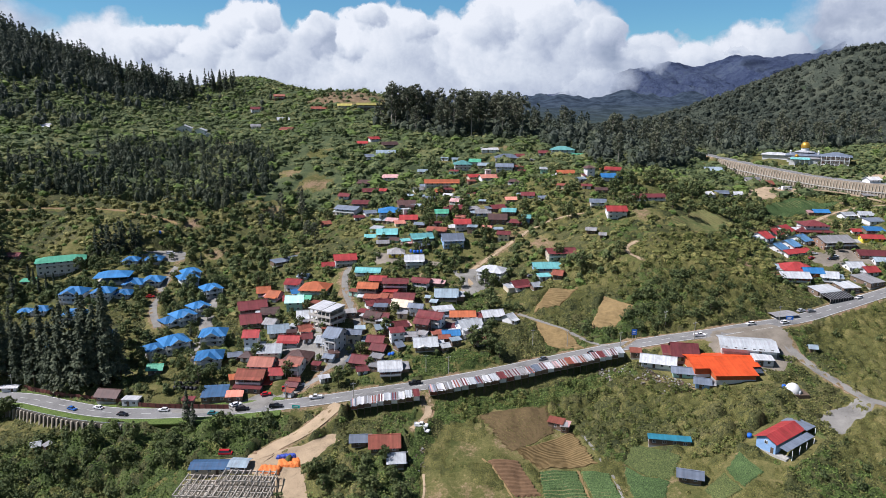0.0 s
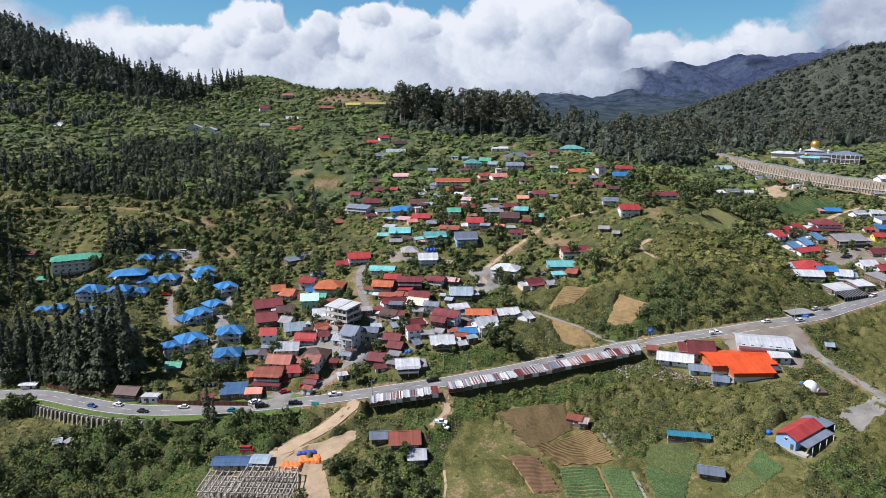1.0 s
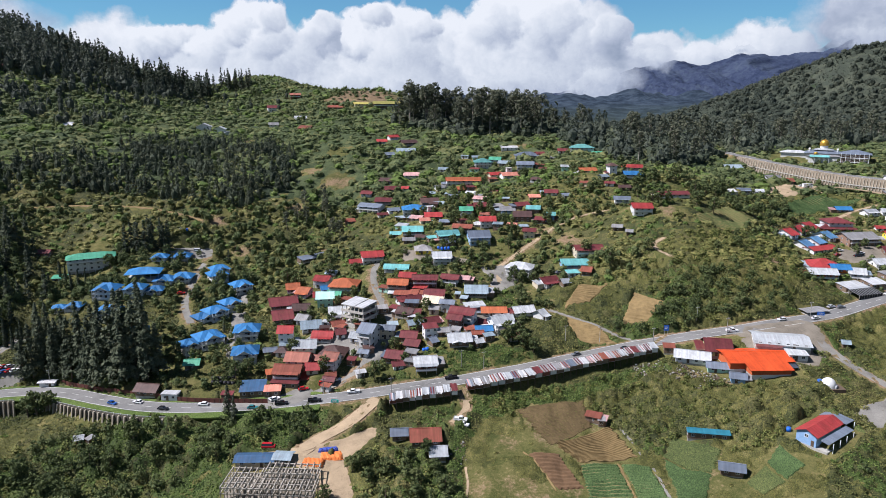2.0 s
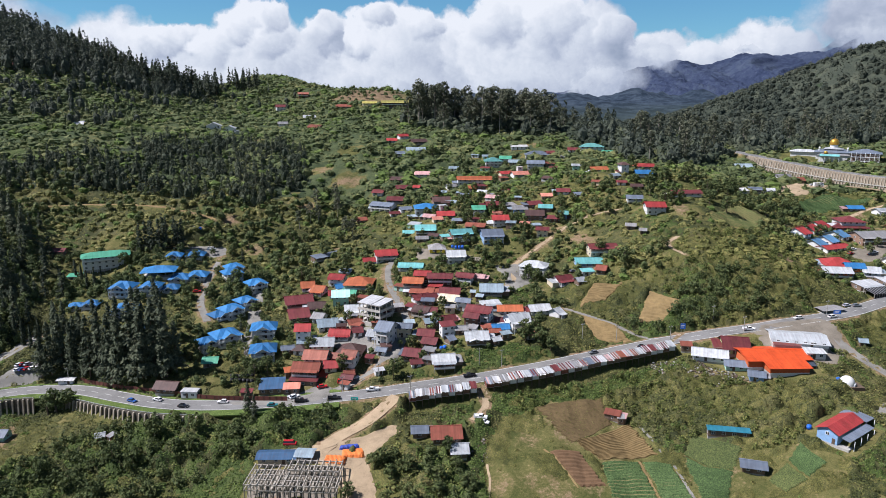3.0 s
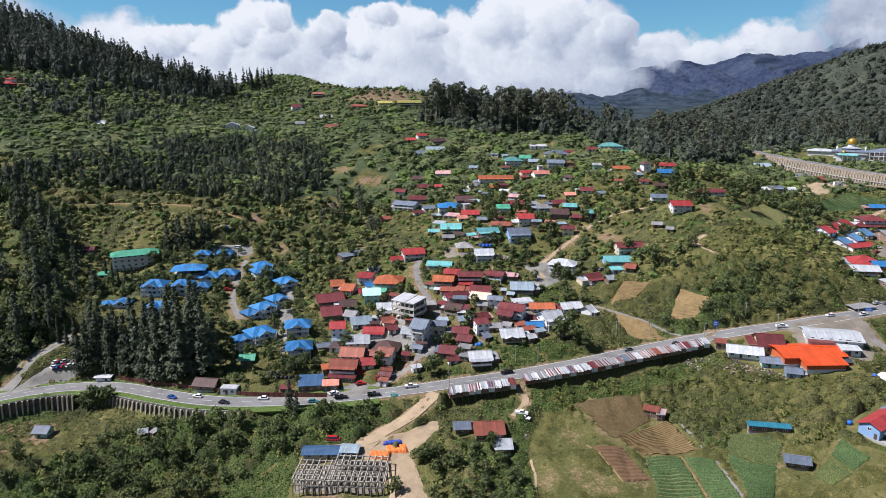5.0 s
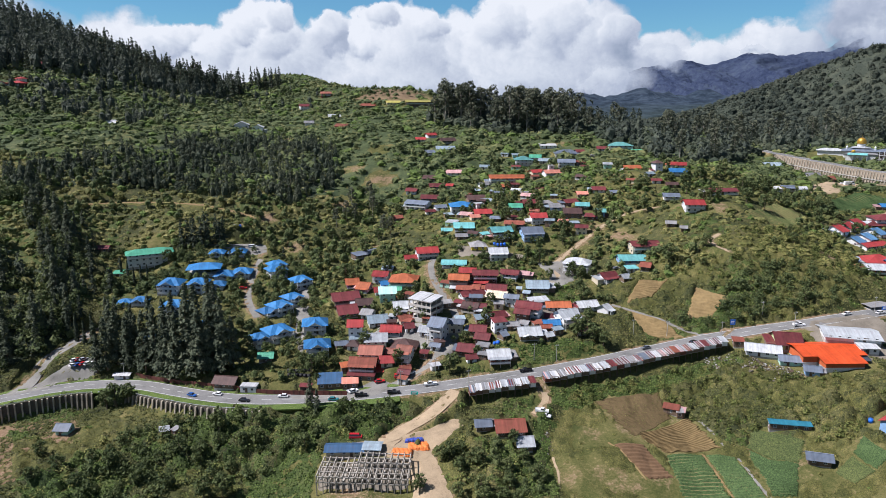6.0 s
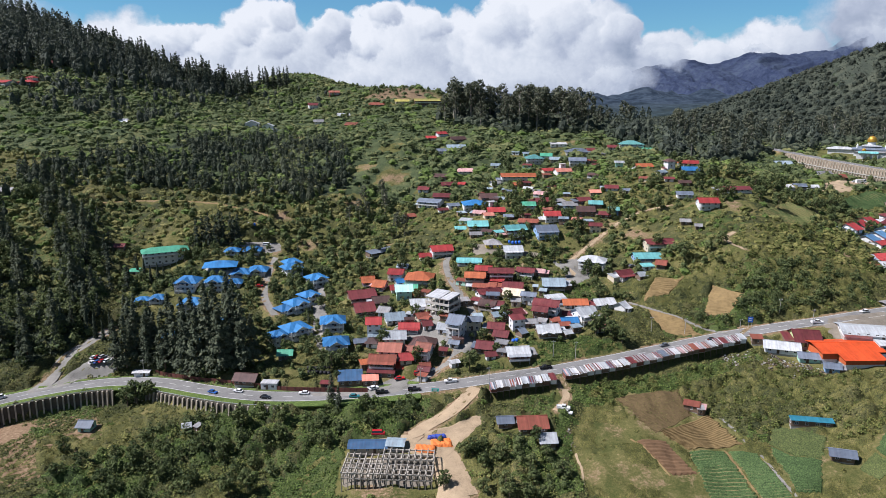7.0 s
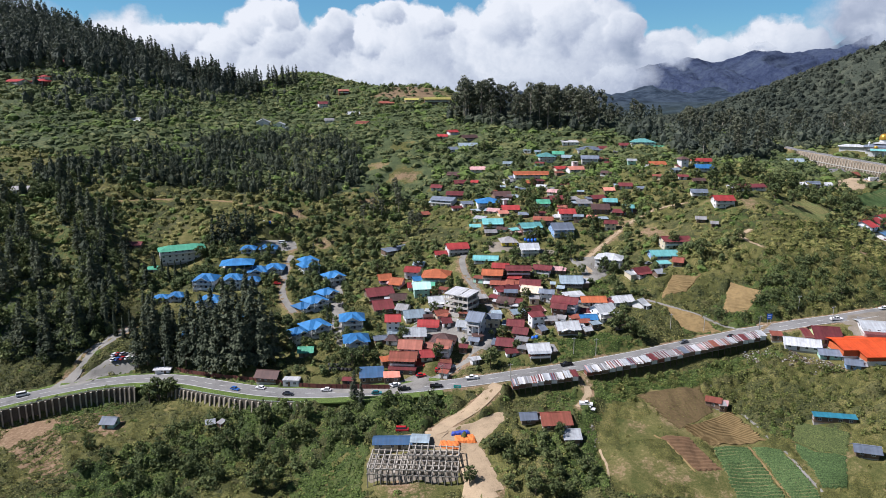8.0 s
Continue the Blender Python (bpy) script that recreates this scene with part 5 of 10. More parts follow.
house(33.0, 509.2, 15.4, 11.6, 8.3, 1, "gable", "salmon", "white", veranda=True)
house(-1.0, 503.1, 3, 24.9, 10.2, 2, "gable", "orange", "white", veranda=True, annex=(-1, "slate"))
house(0.9, 490.7, 3, 12.5, 5.6, 1, "gable", "orange", "red")
house(-18.2, 496.9, 25.4, 6.5, 5.5, 1, "gable", "grey", "white")
house(96.0, 560.8, -5, 18.5, 13.5, 1, "hip", "teal", "white")
house(105.8, 545.5, -5, 7.8, 8.1, 1, "gable", "green", "white")
house(80.0, 556.1, -6, 6.5, 6.5, 1, "gable", "maroon", "white")
house(84.9, 481.2, 8, 11.9, 7.2, 1, "gable", "orange", "white", annex=(-1, "lightgrey"))
house(98.4, 464.5, 12.4, 5.2, 6.1, 3, "hip", "brown", "white", annex=(-1, "maroon"))
house(91.6, 458.7, 27.1, 5.1, 4.3, 1, "gable", "skyblue", "white", annex=(1, "grey"))
house(119.0, 483.0, -10, 9.5, 7.2, 1, "gable", "red", "white")
house(111.8, 460.7, -4, 11.5, 8.5, 1, "gable", "blue", "white", veranda=True)
house(43.7, 443.2, 5, 6.1, 5.4, 1, "gable", "salmon", "wood")
house(55.0, 445.4, -5, 7.5, 6.7, 1, "gable", "maroon", "white", annex=(-1, "skyblue"))
house(63.6, 439.7, 11.7, 4.2, 4.2, 1, "gable", "slate", "white")
house(95.9, 423.2, -8, 8.9, 6.7, 1, "gable", "slate", "white", veranda=True)
house(100.3, 395.2, -2, 10.4, 9.1, 2, "gable", "red", "white", veranda=True, annex=(1, "maroon"))
house(83.7, 382.0, -15, 4.6, 4.4, 1, "gable", "grey", "wood")
house(88.4, 373.8, -15, 2.8, 3.3, 1, "gable", "grey", "wood")
house(127.4, 425.1, 5, 18.7, 7.5, 1, "gable", "maroon", "white", veranda=True, annex=(-1, "lightgrey"))
house(-25.4, 465.6, 13.3, 11.2, 9.6, 1, "gable", "brown", "wood")
house(-24.0, 441.6, 21.6, 4.9, 4.9, 2, "flat", "white", "white")
house(9.6, 451.1, -23.6, 7.9, 5.6, 1, "gable", "pink", "white")
house(8.6, 437.6, 16, 9.1, 7.7, 1, "gable", "maroon", "wood", annex=(-1, "maroon"))
house(18.3, 435.8, 24.6, 5.5, 4.6, 1, "gable", "grey", "wood", annex=(1, "grey"))
house(-1.0, 430.4, 3, 7.3, 7.5, 2, "gable", "green", "white", veranda=True)
house(25.0, 430.6, 5, 8.5, 7.6, 1, "gable", "grey", "blue", annex=(-1, "skyblue"))
house(34.4, 434.3, 20.4, 8.3, 7.1, 1, "gable", "maroon", "wood", annex=(-1, "slate"))
house(41.5, 427.6, -10, 7.5, 6.9, 1, "gable", "turquoise", "wood")
house(50.4, 415.4, -10, 5.3, 5.9, 2, "gable", "teal", "blue", annex=(1, "maroon"))
house(33.9, 421.3, -5, 10.2, 10.7, 1, "gable", "brown", "wood")
house(44.9, 415.1, -20, 5.9, 5.9, 1, "gable", "maroon", "brown", annex=(-1, "pink"))
house(11.6, 413.5, 2, 9.0, 9.2, 2, "gable", "red", "white", veranda=True, annex=(-1, "lightgrey"))
house(-3.4, 406.6, -14.5, 10.9, 6.3, 1, "gable", "rust", "wood")
house(-21.9, 430.4, 3, 10.0, 8.8, 1, "gable", "red", "wood", annex=(-1, "maroon"))
house(-27.4, 422.9, 15.3, 5.3, 5.3, 1, "gable", "salmon", "cream", annex=(1, "skyblue"))
house(-13.0, 396.8, 15, 11.9, 8.6, 2, "gable", "turquoise", "brown", veranda=True, annex=(-1, "pink"))
house(-21.7, 396.3, 25.4, 6.2, 4.2, 1, "mono", "turquoise", "wood")
house(5.2, 393.8, 8, 11.6, 12.5, 2, "gable", "slate", "blue", veranda=True)
house(-16.1, 371.6, 4, 9.5, 9.9, 2, "gable", "lightgrey", "white", veranda=True)
house(63.6, 364.0, 6.7, 14.6, 8.4, 2, "gable", "maroon", "cream", veranda=True)
house(54.8, 355.1, 3, 13.6, 8.1, 1, "gable", "turquoise", "blue")
house(52.0, 343.0, 12.4, 6.2, 4.3, 1, "mono", "turquoise", "white")
house(59.5, 342.7, -25, 4.3, 5.6, 1, "gable", "rust", "wood")
house(39.1, 341.0, 25, 8.5, 7.3, 1, "gable", "maroon", "white", veranda=True, annex=(-1, "lightgrey"))
house(46.5, 334.3, 20, 3.4, 4.3, 1, "gable", "lightgrey", "wood")
house(26.5, 356.4, -23.4, 13.3, 9.6, 2, "hip", "lightgrey", "white", veranda=True)
house(-24.5, 343.5, -2, 12.1, 5.3, 2, "gable", "maroon", "brown", veranda=True)
house(-26.6, 340.2, -13.6, 7.3, 4.0, 1, "mono", "red", "wood")
house(-11.1, 346.0, -20.9, 8.7, 4.9, 1, "gable", "maroon", "white")
house(-4.2, 346.0, -16.6, 5.7, 3.9, 1, "gable", "pink", "wood", annex=(1, "pink"))
house(-19.2, 332.2, -9.4, 9.4, 6.7, 1, "gable", "maroon", "wood", annex=(-1, "rust"))
house(-19.4, 322.5, -19.7, 9.1, 6.5, 1, "gable", "cream", "cream", veranda=True)
house(-29.5, 325.0, 19.8, 5.8, 4.9, 1, "gable", "maroon", "white", annex=(1, "lightgrey"))
house(1.7, 333.7, -2, 10.5, 9.1, 1, "gable", "skyblue", "wood", annex=(1, "lightgrey"))
house(-4.6, 325.8, -15.5, 3.3, 3.3, 1, "mono", "skyblue", "wood")
house(-7.7, 331.7, -8.6, 2.2, 2.7, 1, "mono", "skyblue", "wood")
house(-5.4, 305.1, -21.8, 11.2, 6.4, 2, "gable", "maroon", "white", veranda=True)
house(0.0, 316.7, 17, 9.5, 4.0, 1, "mono", "lightgrey", "white")
house(9.3, 313.5, 2, 11.0, 6.1, 1, "gable", "orange", "white", annex=(-1, "slate"))
house(13.5, 307.2, 12, 7.6, 5.2, 1, "gable", "lightgrey", "white")
house(23.4, 314.6, 14.6, 9.4, 6.7, 1, "gable", "lightgrey", "white", annex=(-1, "maroon"))
house(11.1, 299.1, 25, 8.4, 8.9, 2, "gable", "lightgrey", "white", veranda=True, annex=(-1, "lightgrey"))
house(4.2, 302.8, -11.1, 3.8, 3.1, 1, "gable", "maroon", "wood")
house(31.2, 309.0, 40, 3.2, 6.3, 1, "gable", "lightgrey", "white", veranda=True)
house(3.5, 295.1, 6.9, 6.7, 4.6, 1, "gable", "blue", "white")
house(-28.4, 311.8, -9.9, 5.0, 4.2, 1, "gable", "maroon", "wood")
house(-27.6, 302.4, 15.5, 7.4, 5.2, 1, "mono", "skyblue", "wood")
house(-20.6, 304.6, 22.7, 5.9, 5.9, 1, "gable", "maroon", "white", annex=(1, "pink"))
house(-30.1, 293.2, -10, 6.6, 6.1, 1, "gable", "maroon", "wood", annex=(-1, "skyblue"))
house(-28.1, 287.1, -20, 5.8, 5.9, 1, "gable", "maroon", "wood")
house(-19.8, 285.0, 35, 2.4, 4.6, 1, "gable", "slate", "wood")
house(-7.9, 285.6, 8, 9.3, 8.5, 1, "gable", "lightgrey", "wood", gable_front=True, annex=(1, "lightgrey"))
house(0.7, 283.7, 25.4, 2.9, 2.9, 1, "gable", "lightgrey", "wood")
house(-22.5, 272.0, 8, 8.8, 8.0, 1, "gable", "lightgrey", "rust", veranda=True, annex=(1, "grey"))
house(-35.8, 280.8, -15, 6.3, 7.3, 1, "gable", "maroon", "wood", annex=(-1, "slate"))
house(-81.2, 362.9, -12, 7.6, 7.2, 2, "gable", "red", "white", veranda=True)
house(-78.4, 375.2, -10, 5.3, 4.9, 1, "gable", "skyblue", "white")
house(-97.1, 358.0, 15, 6.2, 7.2, 1, "gable", "orange", "purple", veranda=True)
house(-89.2, 351.0, -15, 5.9, 8.1, 1, "gable", "orange", "pink", veranda=True, annex=(-1, "pink"))
house(-68.0, 353.6, -5, 13.9, 12.4, 2, "hip", "orange", "cream", veranda=True, annex=(1, "lightgrey"))
house(-80.5, 345.6, 10, 5.1, 5.7, 1, "gable", "red", "white")
house(-75.7, 336.5, 8, 7.8, 8.4, 2, "gable", "mint", "mint")
house(-72.3, 346.9, -5, 6.0, 6.3, 1, "gable", "green", "white")
house(-79.0, 354.4, 20, 3.7, 4.6, 1, "gable", "blue", "white")
house(-69.3, 334.2, 24, 2.8, 3.4, 1, "gable", "orange", "wood")
house(-38.2, 340.6, -8, 9.6, 6.4, 2, "gable", "orange", "wood", veranda=True)
house(-33.6, 334.0, -8, 11.8, 5.0, 1, "mono", "rust", "brown", annex=(-1, "lightgrey"))
house(-33.6, 346.4, -8, 7.6, 5.6, 2, "gable", "red", "brown")
house(-34.3, 325.4, 27, 7.5, 5.3, 1, "gable", "maroon", "white")
house(-32.7, 313.2, -23.3, 7.2, 6.1, 1, "gable", "brown", "wood", annex=(-1, "lightgrey"))
house(-98.5, 339.9, 20, 13.1, 10.9, 1, "gable", "maroon", "wood")
house(-95.3, 324.1, 20, 9.0, 10.9, 1, "gable", "maroon", "wood")
house(-87.6, 333.1, 10, 7.6, 7.1, 1, "gable", "brown", "wood", annex=(-1, "lightgrey"))
house(-84.1, 321.6, -20, 5.1, 6.3, 1, "gable", "grey", "white")
house(-67.0, 323.0, 10, 8.4, 7.8, 1, "gable", "lightgrey", "white")
house(-87.4, 297.9, 4, 6.0, 7.2, 3, "gable", "red", "white", annex=(1, "skyblue"))
house(-86.3, 294.0, 4, 5.9, 5.2, 1, "mono", "skyblue", "white")
house(-78.7, 312.1, 15, 8.7, 8.4, 1, "gable", "skyblue", "white", annex=(1, "maroon"))
house(-70.7, 300.3, -3, 8.7, 6.3, 1, "gable", "red", "white")
house(-62.6, 299.7, 15, 3.5, 4.9, 1, "gable", "maroon", "white")
house(-76.9, 289.0, 5, 9.2, 8.2, 2, "gable", "lightgrey", "mint")
house(-48.1, 291.7, -22, 6.3, 9.3, 3, "gable", "slate", "white", veranda=True, annex=(-1, "slate"))
house(-54.4, 295.6, -15, 4.3, 6.0, 1, "gable", "lightgrey", "white")
house(-63.8, 285.8, -8, 10.6, 11.4, 1, "hip", "brown", "cream")
house(-78.0, 279.7, -5, 9.3, 8.3, 2, "gable", "terracotta", "white")
house(-80.6, 271.4, -5, 10.6, 7.4, 2, "gable", "rust", "brown", veranda=True, annex=(1, "redorange"))
house(-88.0, 273.6, 20, 5.6, 4.2, 1, "mono", "orange", "wood")
house(-80.9, 265.6, -5, 11.4, 4.0, 1, "mono", "maroon", "wood")
house(-70.8, 273.7, 5, 4.9, 6.0, 1, "gable", "red", "cream")
house(-69.7, 280.3, -15, 2.7, 4.0, 1, "gable", "terracotta", "cream")
house(-62.8, 276.6, -15, 5.7, 6.7, 2, "gable", "terracotta", "white", veranda=True)
house(-86.9, 288.2, -7.8, 5.0, 5.0, 1, "hip", "brown", "white", annex=(1, "pink"))
house(-93.9, 263.6, 8, 9.8, 8.9, 1, "mono", "steelblue", "wood")
house(-85.1, 260.8, 8, 6.3, 4.6, 1, "mono", "salmon", "wood")
house(-125.7, 282.2, 5, 5.6, 4.9, 1, "gable", "green", "wood")
house(-138.9, 266.6, -8, 8.8, 6.6, 1, "gable", "brown", "wood")
house(-127.7, 261.5, -3, 6.7, 3.7, 1, "flat", "white", "white")
house(-103.3, 258.8, -3, 4.4, 2.4, 1, "mono", "maroon", "wood")
house(-218.6, 382.7, 26, 24.5, 10.0, 3, "hip", "green", "white")
house(-228.5, 366.0, 11, 7.0, 5.0, 1, "mono", "green", "white")
house(-246.2, 384.4, 3, 6.5, 5.6, 1, "gable", "maroon", "wood")
house(-200.1, 248.1, -3, 5.0, 5.1, 1, "gable", "slate", "mint")
house(-155.9, 240.3, 20, 2.2, 2.4, 1, "gable", "lightgrey", "rust")
house(-151.1, 239.4, -30, 2.2, 2.4, 1, "mono", "grey", "rust")
house(188.3, 399.1, 30, 6.3, 12.0, 1, "gable", "red", "white", annex=(-1, "skyblue"))
house(199.0, 409.0, 30, 6.5, 12.3, 1, "gable", "red", "white")
house(210.8, 420.7, 30, 6.7, 12.7, 1, "gable", "red", "white")
house(190.3, 383.3, 30, 6.0, 11.5, 1, "gable", "paleblue", "white")
house(200.0, 390.1, 30, 6.1, 11.7, 1, "gable", "paleblue", "white")
house(210.0, 397.6, 30, 6.2, 11.9, 1, "gable", "paleblue", "white")
house(198.9, 379.7, 22, 17.0, 7.2, 1, "gable", "red", "white")
house(231.7, 423.9, -5, 14.1, 13.5, 3, "hip", "maroon", "white", annex=(1, "pink"))
house(229.7, 421.6, -5, 20.1, 12.3, 1, "hip", "maroon", "orange")
house(226.9, 393.5, 8, 18.2, 13.5, 2, "gable", "grey", "brick", veranda=True, annex=(1, "lightgrey"))
house(219.4, 422.9, -18.2, 5.9, 5.9, 1, "gable", "lightgrey", "white", annex=(1, "lightgrey"))
house(249.7, 450.4, -5, 8.9, 6.6, 1, "gable", "blue", "wood", annex=(-1, "pink"))
house(259.7, 437.6, 10, 7.6, 7.0, 1, "gable", "lightgrey", "white")
house(269.9, 435.5, -15, 6.5, 7.5, 1, "gable", "lightgrey", "white", annex=(1, "lightgrey"))
house(269.6, 422.2, 5, 12.9, 7.7, 1, "mono", "slate", "white")
house(251.8, 412.8, -10, 4.0, 4.4, 1, "gable", "red", "white")
house(252.7, 398.2, -10, 11.2, 6.8, 1, "gable", "red", "yellow", annex=(-1, "lightgrey"))
house(260.5, 408.8, -12.3, 10.2, 8.7, 1, "mono", "blue", "wood")
house(238.7, 374.7, -10, 13.7, 10.6, 1, "gable", "maroon", "wood")
house(238.2, 363.9, -8.6, 7.2, 6.1, 1, "gable", "skyblue", "white")
house(188.5, 356.4, -8, 15.2, 13.5, 1, "hip", "red", "white", annex=(-1, "skyblue"))
house(192.9, 348.4, -8, 8.7, 6.5, 1, "gable", "blue", "orange", annex=(-1, "maroon"))
house(181.9, 345.3, -8, 13.2, 8.1, 1, "gable", "lightgrey", "orange", veranda=True, annex=(-1, "rust"))
house(200.0, 344.9, -20, 7.2, 7.3, 1, "gable", "lightgrey", "white", annex=(1, "skyblue"))
house(220.3, 358.8, 5, 8.0, 7.1, 1, "gable", "lightgrey", "white", annex=(1, "maroon"))
house(226.1, 354.4, 13.4, 7.0, 7.0, 1, "gable", "red", "white", annex=(-1, "lightgrey"))
house(203.9, 335.3, 10, 9.2, 8.5, 1, "mono", "lightgrey", "wood")
house(190.7, 332.6, 18, 12.6, 6.4, 1, "mono", "lightgrey", "wood")
house(218.5, 342.0, 20, 9.9, 11.9, 1, "mono", "grey", "wood")
house(82.2, 276.5, -10, 4.3, 4.0, 1, "mono", "rust", "wood")
house(89.8, 269.6, -18, 13.1, 8.2, 1, "gable", "lightgrey", "white")
house(97.1, 260.5, -14, 7.8, 4.7, 1, "gable", "slate", "mint")
house(101.6, 274.0, -10, 9.8, 12.4, 1, "gable", "maroon", "lime", annex=(-1, "maroon"))
house(101.7, 251.3, -18, 5.2, 4.1, 1, "gable", "slate", "blue", annex=(1, "grey"))
house(129.8, 263.9, -5, 7.3, 7.7, 1, "mono", "lightgrey", "white")
house(155.7, 273.4, -15, 2.2, 2.4, 1, "gable", "skyblue", "wood")
house(80.5, 223.4, -10, 14.2, 2.4, 1, "mono", "blueteal", "wood")
house(81.4, 204.4, -16, 7.0, 4.2, 1, "gable", "slate", "wood")
house(43.3, 241.5, -25, 5.6, 3.6, 1, "mono", "rust", "wood", annex=(1, "pink"))
house(45.8, 239.1, -10, 2.2, 2.4, 1, "mono", "grey", "wood")
house(-30.9, 230.3, 5, 5.1, 4.5, 1, "gable", "slate", "wood", annex=(1, "grey"))
house(-21.1, 227.6, 5, 10.0, 9.0, 1, "gable", "rust", "wood")
house(-16.4, 219.5, 5, 5.1, 6.3, 1, "gable", "lightgrey", "wood")
house(209.2, 535.8, 5, 12.6, 9.4, 1, "gable", "skyblue", "white")
house(176.1, 457.9, 14.1, 6.5, 5.5, 1, "gable", "white", "white", annex=(1, "grey"))
house(190.9, 470.1, -10.4, 8.2, 5.8, 1, "gable", "slate", "wood")
house(205.3, 480.4, 5, 8.1, 6.0, 1, "gable", "lightgrey", "white")
house(233.0, 519.1, 5, 10.5, 7.8, 1, "gable", "grey", "white", annex=(1, "rust"))
house(238.1, 508.2, -5, 9.4, 8.4, 1, "gable", "rust", "wood")
house(302.1, 484.2, 9.3, 8.5, 7.3, 1, "gable", "white", "white")
house(295.7, 474.4, -12.2, 8.3, 5.9, 1, "mono", "grey", "wood")
house(-230.6, 622.0, -76, 11.5, 12.3, 2, "gable", "lightgrey", "white")
house(-214.8, 617.0, -82, 9.5, 9.3, 2, "gable", "lightgrey", "white")
house(-207.2, 613.5, -70, 6.5, 6.3, 1, "gable", "lightgrey", "white")
house(-180.2, 775.3, 12, 10.5, 8.0, 2, "gable", "terracotta", "red")
house(-195.6, 736.1, 20.2, 11.5, 9.8, 2, "gable", "maroon", "white")
house(-157.7, 688.6, 20.2, 10.6, 9.1, 1, "gable", "lightgrey", "white")
house(-141.4, 634.0, -15.3, 10.7, 9.2, 1, "gable", "rust", "wood")
house(-177.2, 660.0, 10, 8.0, 8.0, 1, "gable", "grey", "white")
house(-127.7, 720.6, 11.8, 15.8, 11.5, 1, "gable", "rust", "wood")
house(-74.9, 721.2, 9, 27.1, 11.8, 2, "gable", "olive", "brown", veranda=True)
house(-101.8, 723.5, 11.4, 13.6, 9.8, 1, "gable", "olive", "cream")
house(-59.4, 592.2, 26.8, 8.0, 6.8, 1, "gable", "red", "white")
house(-45.5, 581.0, 23, 12.5, 9.0, 1, "gable", "brown", "wood")
house(-316.1, 558.9, -15, 4.8, 4.8, 1, "gable", "white", "white")
house(-438.4, 602.0, -19.1, 19.0, 11.3, 1, "gable", "red", "white", veranda=True)
house(-418.6, 607.4, -13.8, 14.2, 12.1, 2, "hip", "red", "brown", veranda=True)
house(-418.0, 610.4, -13.8, 6.2, 5.6, 3, "hip", "red", "white")
house(-316.5, 556.2, 10.2, 6.6, 6.6, 1, "gable", "white", "white")
house(-421.8, 657.1, -11.9, 14.4, 10.4, 1, "gable", "maroon", "wood")
house(-330.2, 417.4, 9.2, 8.7, 7.4, 1, "gable", "grey", "white")
house(114.9, 486.0, -14.2, 7.1, 6.0, 1, "gable", "orange", "white", annex=(1, "maroon"))
house(-70.9, 311.9, -13, 3.7, 2.4, 1, "mono", "lightgrey", "white")
house(-49.5, 282.1, -19, 3.7, 2.4, 1, "gable", "slate", "white")
house(-66.1, 314.2, -21, 3.6, 2.4, 1, "mono", "grey", "brick")
house(-64.8, 308.8, 25, 6.3, 4.9, 1, "gable", "rust", "cream")
house(-9.2, 298.9, -21, 6.1, 5.0, 2, "gable", "maroon", "brown")
house(-20.7, 292.7, 16, 6.1, 5.2, 2, "mono", "maroon", "white")
house(-53.8, 303.8, -14, 4.4, 2.9, 1, "mono", "rust", "brown")
house(-29.1, 271.8, -18, 3.8, 2.8, 1, "mono", "grey", "wood")
house(-63.1, 261.3, -20, 3.6, 2.4, 1, "mono", "rust", "white")
house(-30.3, 319.6, -5, 6.2, 3.8, 1, "mono", "slate", "wood")
house(-64.1, 332.4, -25, 4.5, 3.0, 1, "mono", "rust", "brick")
house(-28.6, 279.3, -20, 5.2, 3.6, 1, "mono", "grey", "wood")
house(-34.0, 271.8, 12, 4.1, 3.1, 1, "gable", "maroon", "white")
house(-47.3, 298.9, 25, 3.5, 2.6, 1, "mono", "rust", "wood")
house(5.5, 287.7, 24, 4.4, 2.9, 1, "mono", "skyblue", "wood")
house(-40.4, 295.6, -6, 6.4, 4.1, 2, "gable", "slate", "cream")
house(-4.8, 312.5, -9, 4.1, 3.0, 1, "mono", "brown", "white")
house(-38.7, 318.2, -26, 4.3, 3.6, 1, "mono", "maroon", "wood")
house(-92.7, 288.6, 16, 4.8, 3.1, 1, "gable", "slate", "brown")
house(-63.9, 305.3, -10, 4.2, 2.7, 1, "mono", "rust", "mint")
house(16.3, 287.9, 14, 3.7, 2.8, 1, "gable", "salmon", "cream")
house(-2.6, 294.3, 20, 4.9, 3.5, 1, "mono", "rust", "wood")
house(-50.1, 313.2, 9, 4.0, 3.3, 1, "mono", "maroon", "white")
house(-54.1, 315.3, 12, 3.9, 2.4, 1, "mono", "brown", "wood")
house(-38.5, 302.8, 10, 4.4, 3.5, 1, "mono", "skyblue", "wood")
house(-19.4, 313.4, -4, 4.5, 3.5, 1, "mono", "grey", "cream")
house(-71.1, 306.8, 8, 4.3, 2.6, 1, "mono", "brown", "wood")
house(-62.6, 267.0, -14, 4.2, 3.0, 1, "gable", "maroon", "wood")
house(-48.0, 284.7, 19, 4.3, 3.1, 1, "mono", "brown", "brick")
house(-9.7, 312.8, -10, 3.8, 3.2, 1, "mono", "grey", "wood")
house(-12.8, 316.1, -17, 6.2, 3.8, 2, "gable", "slate", "white")
house(0.6, 290.8, 7, 4.1, 2.6, 1, "gable", "rust", "brown")
house(-45.4, 317.8, 15, 6.4, 4.1, 1, "mono", "grey", "wood")
house(-29.7, 307.8, -4, 3.4, 2.3, 1, "mono", "lightgrey", "wood")
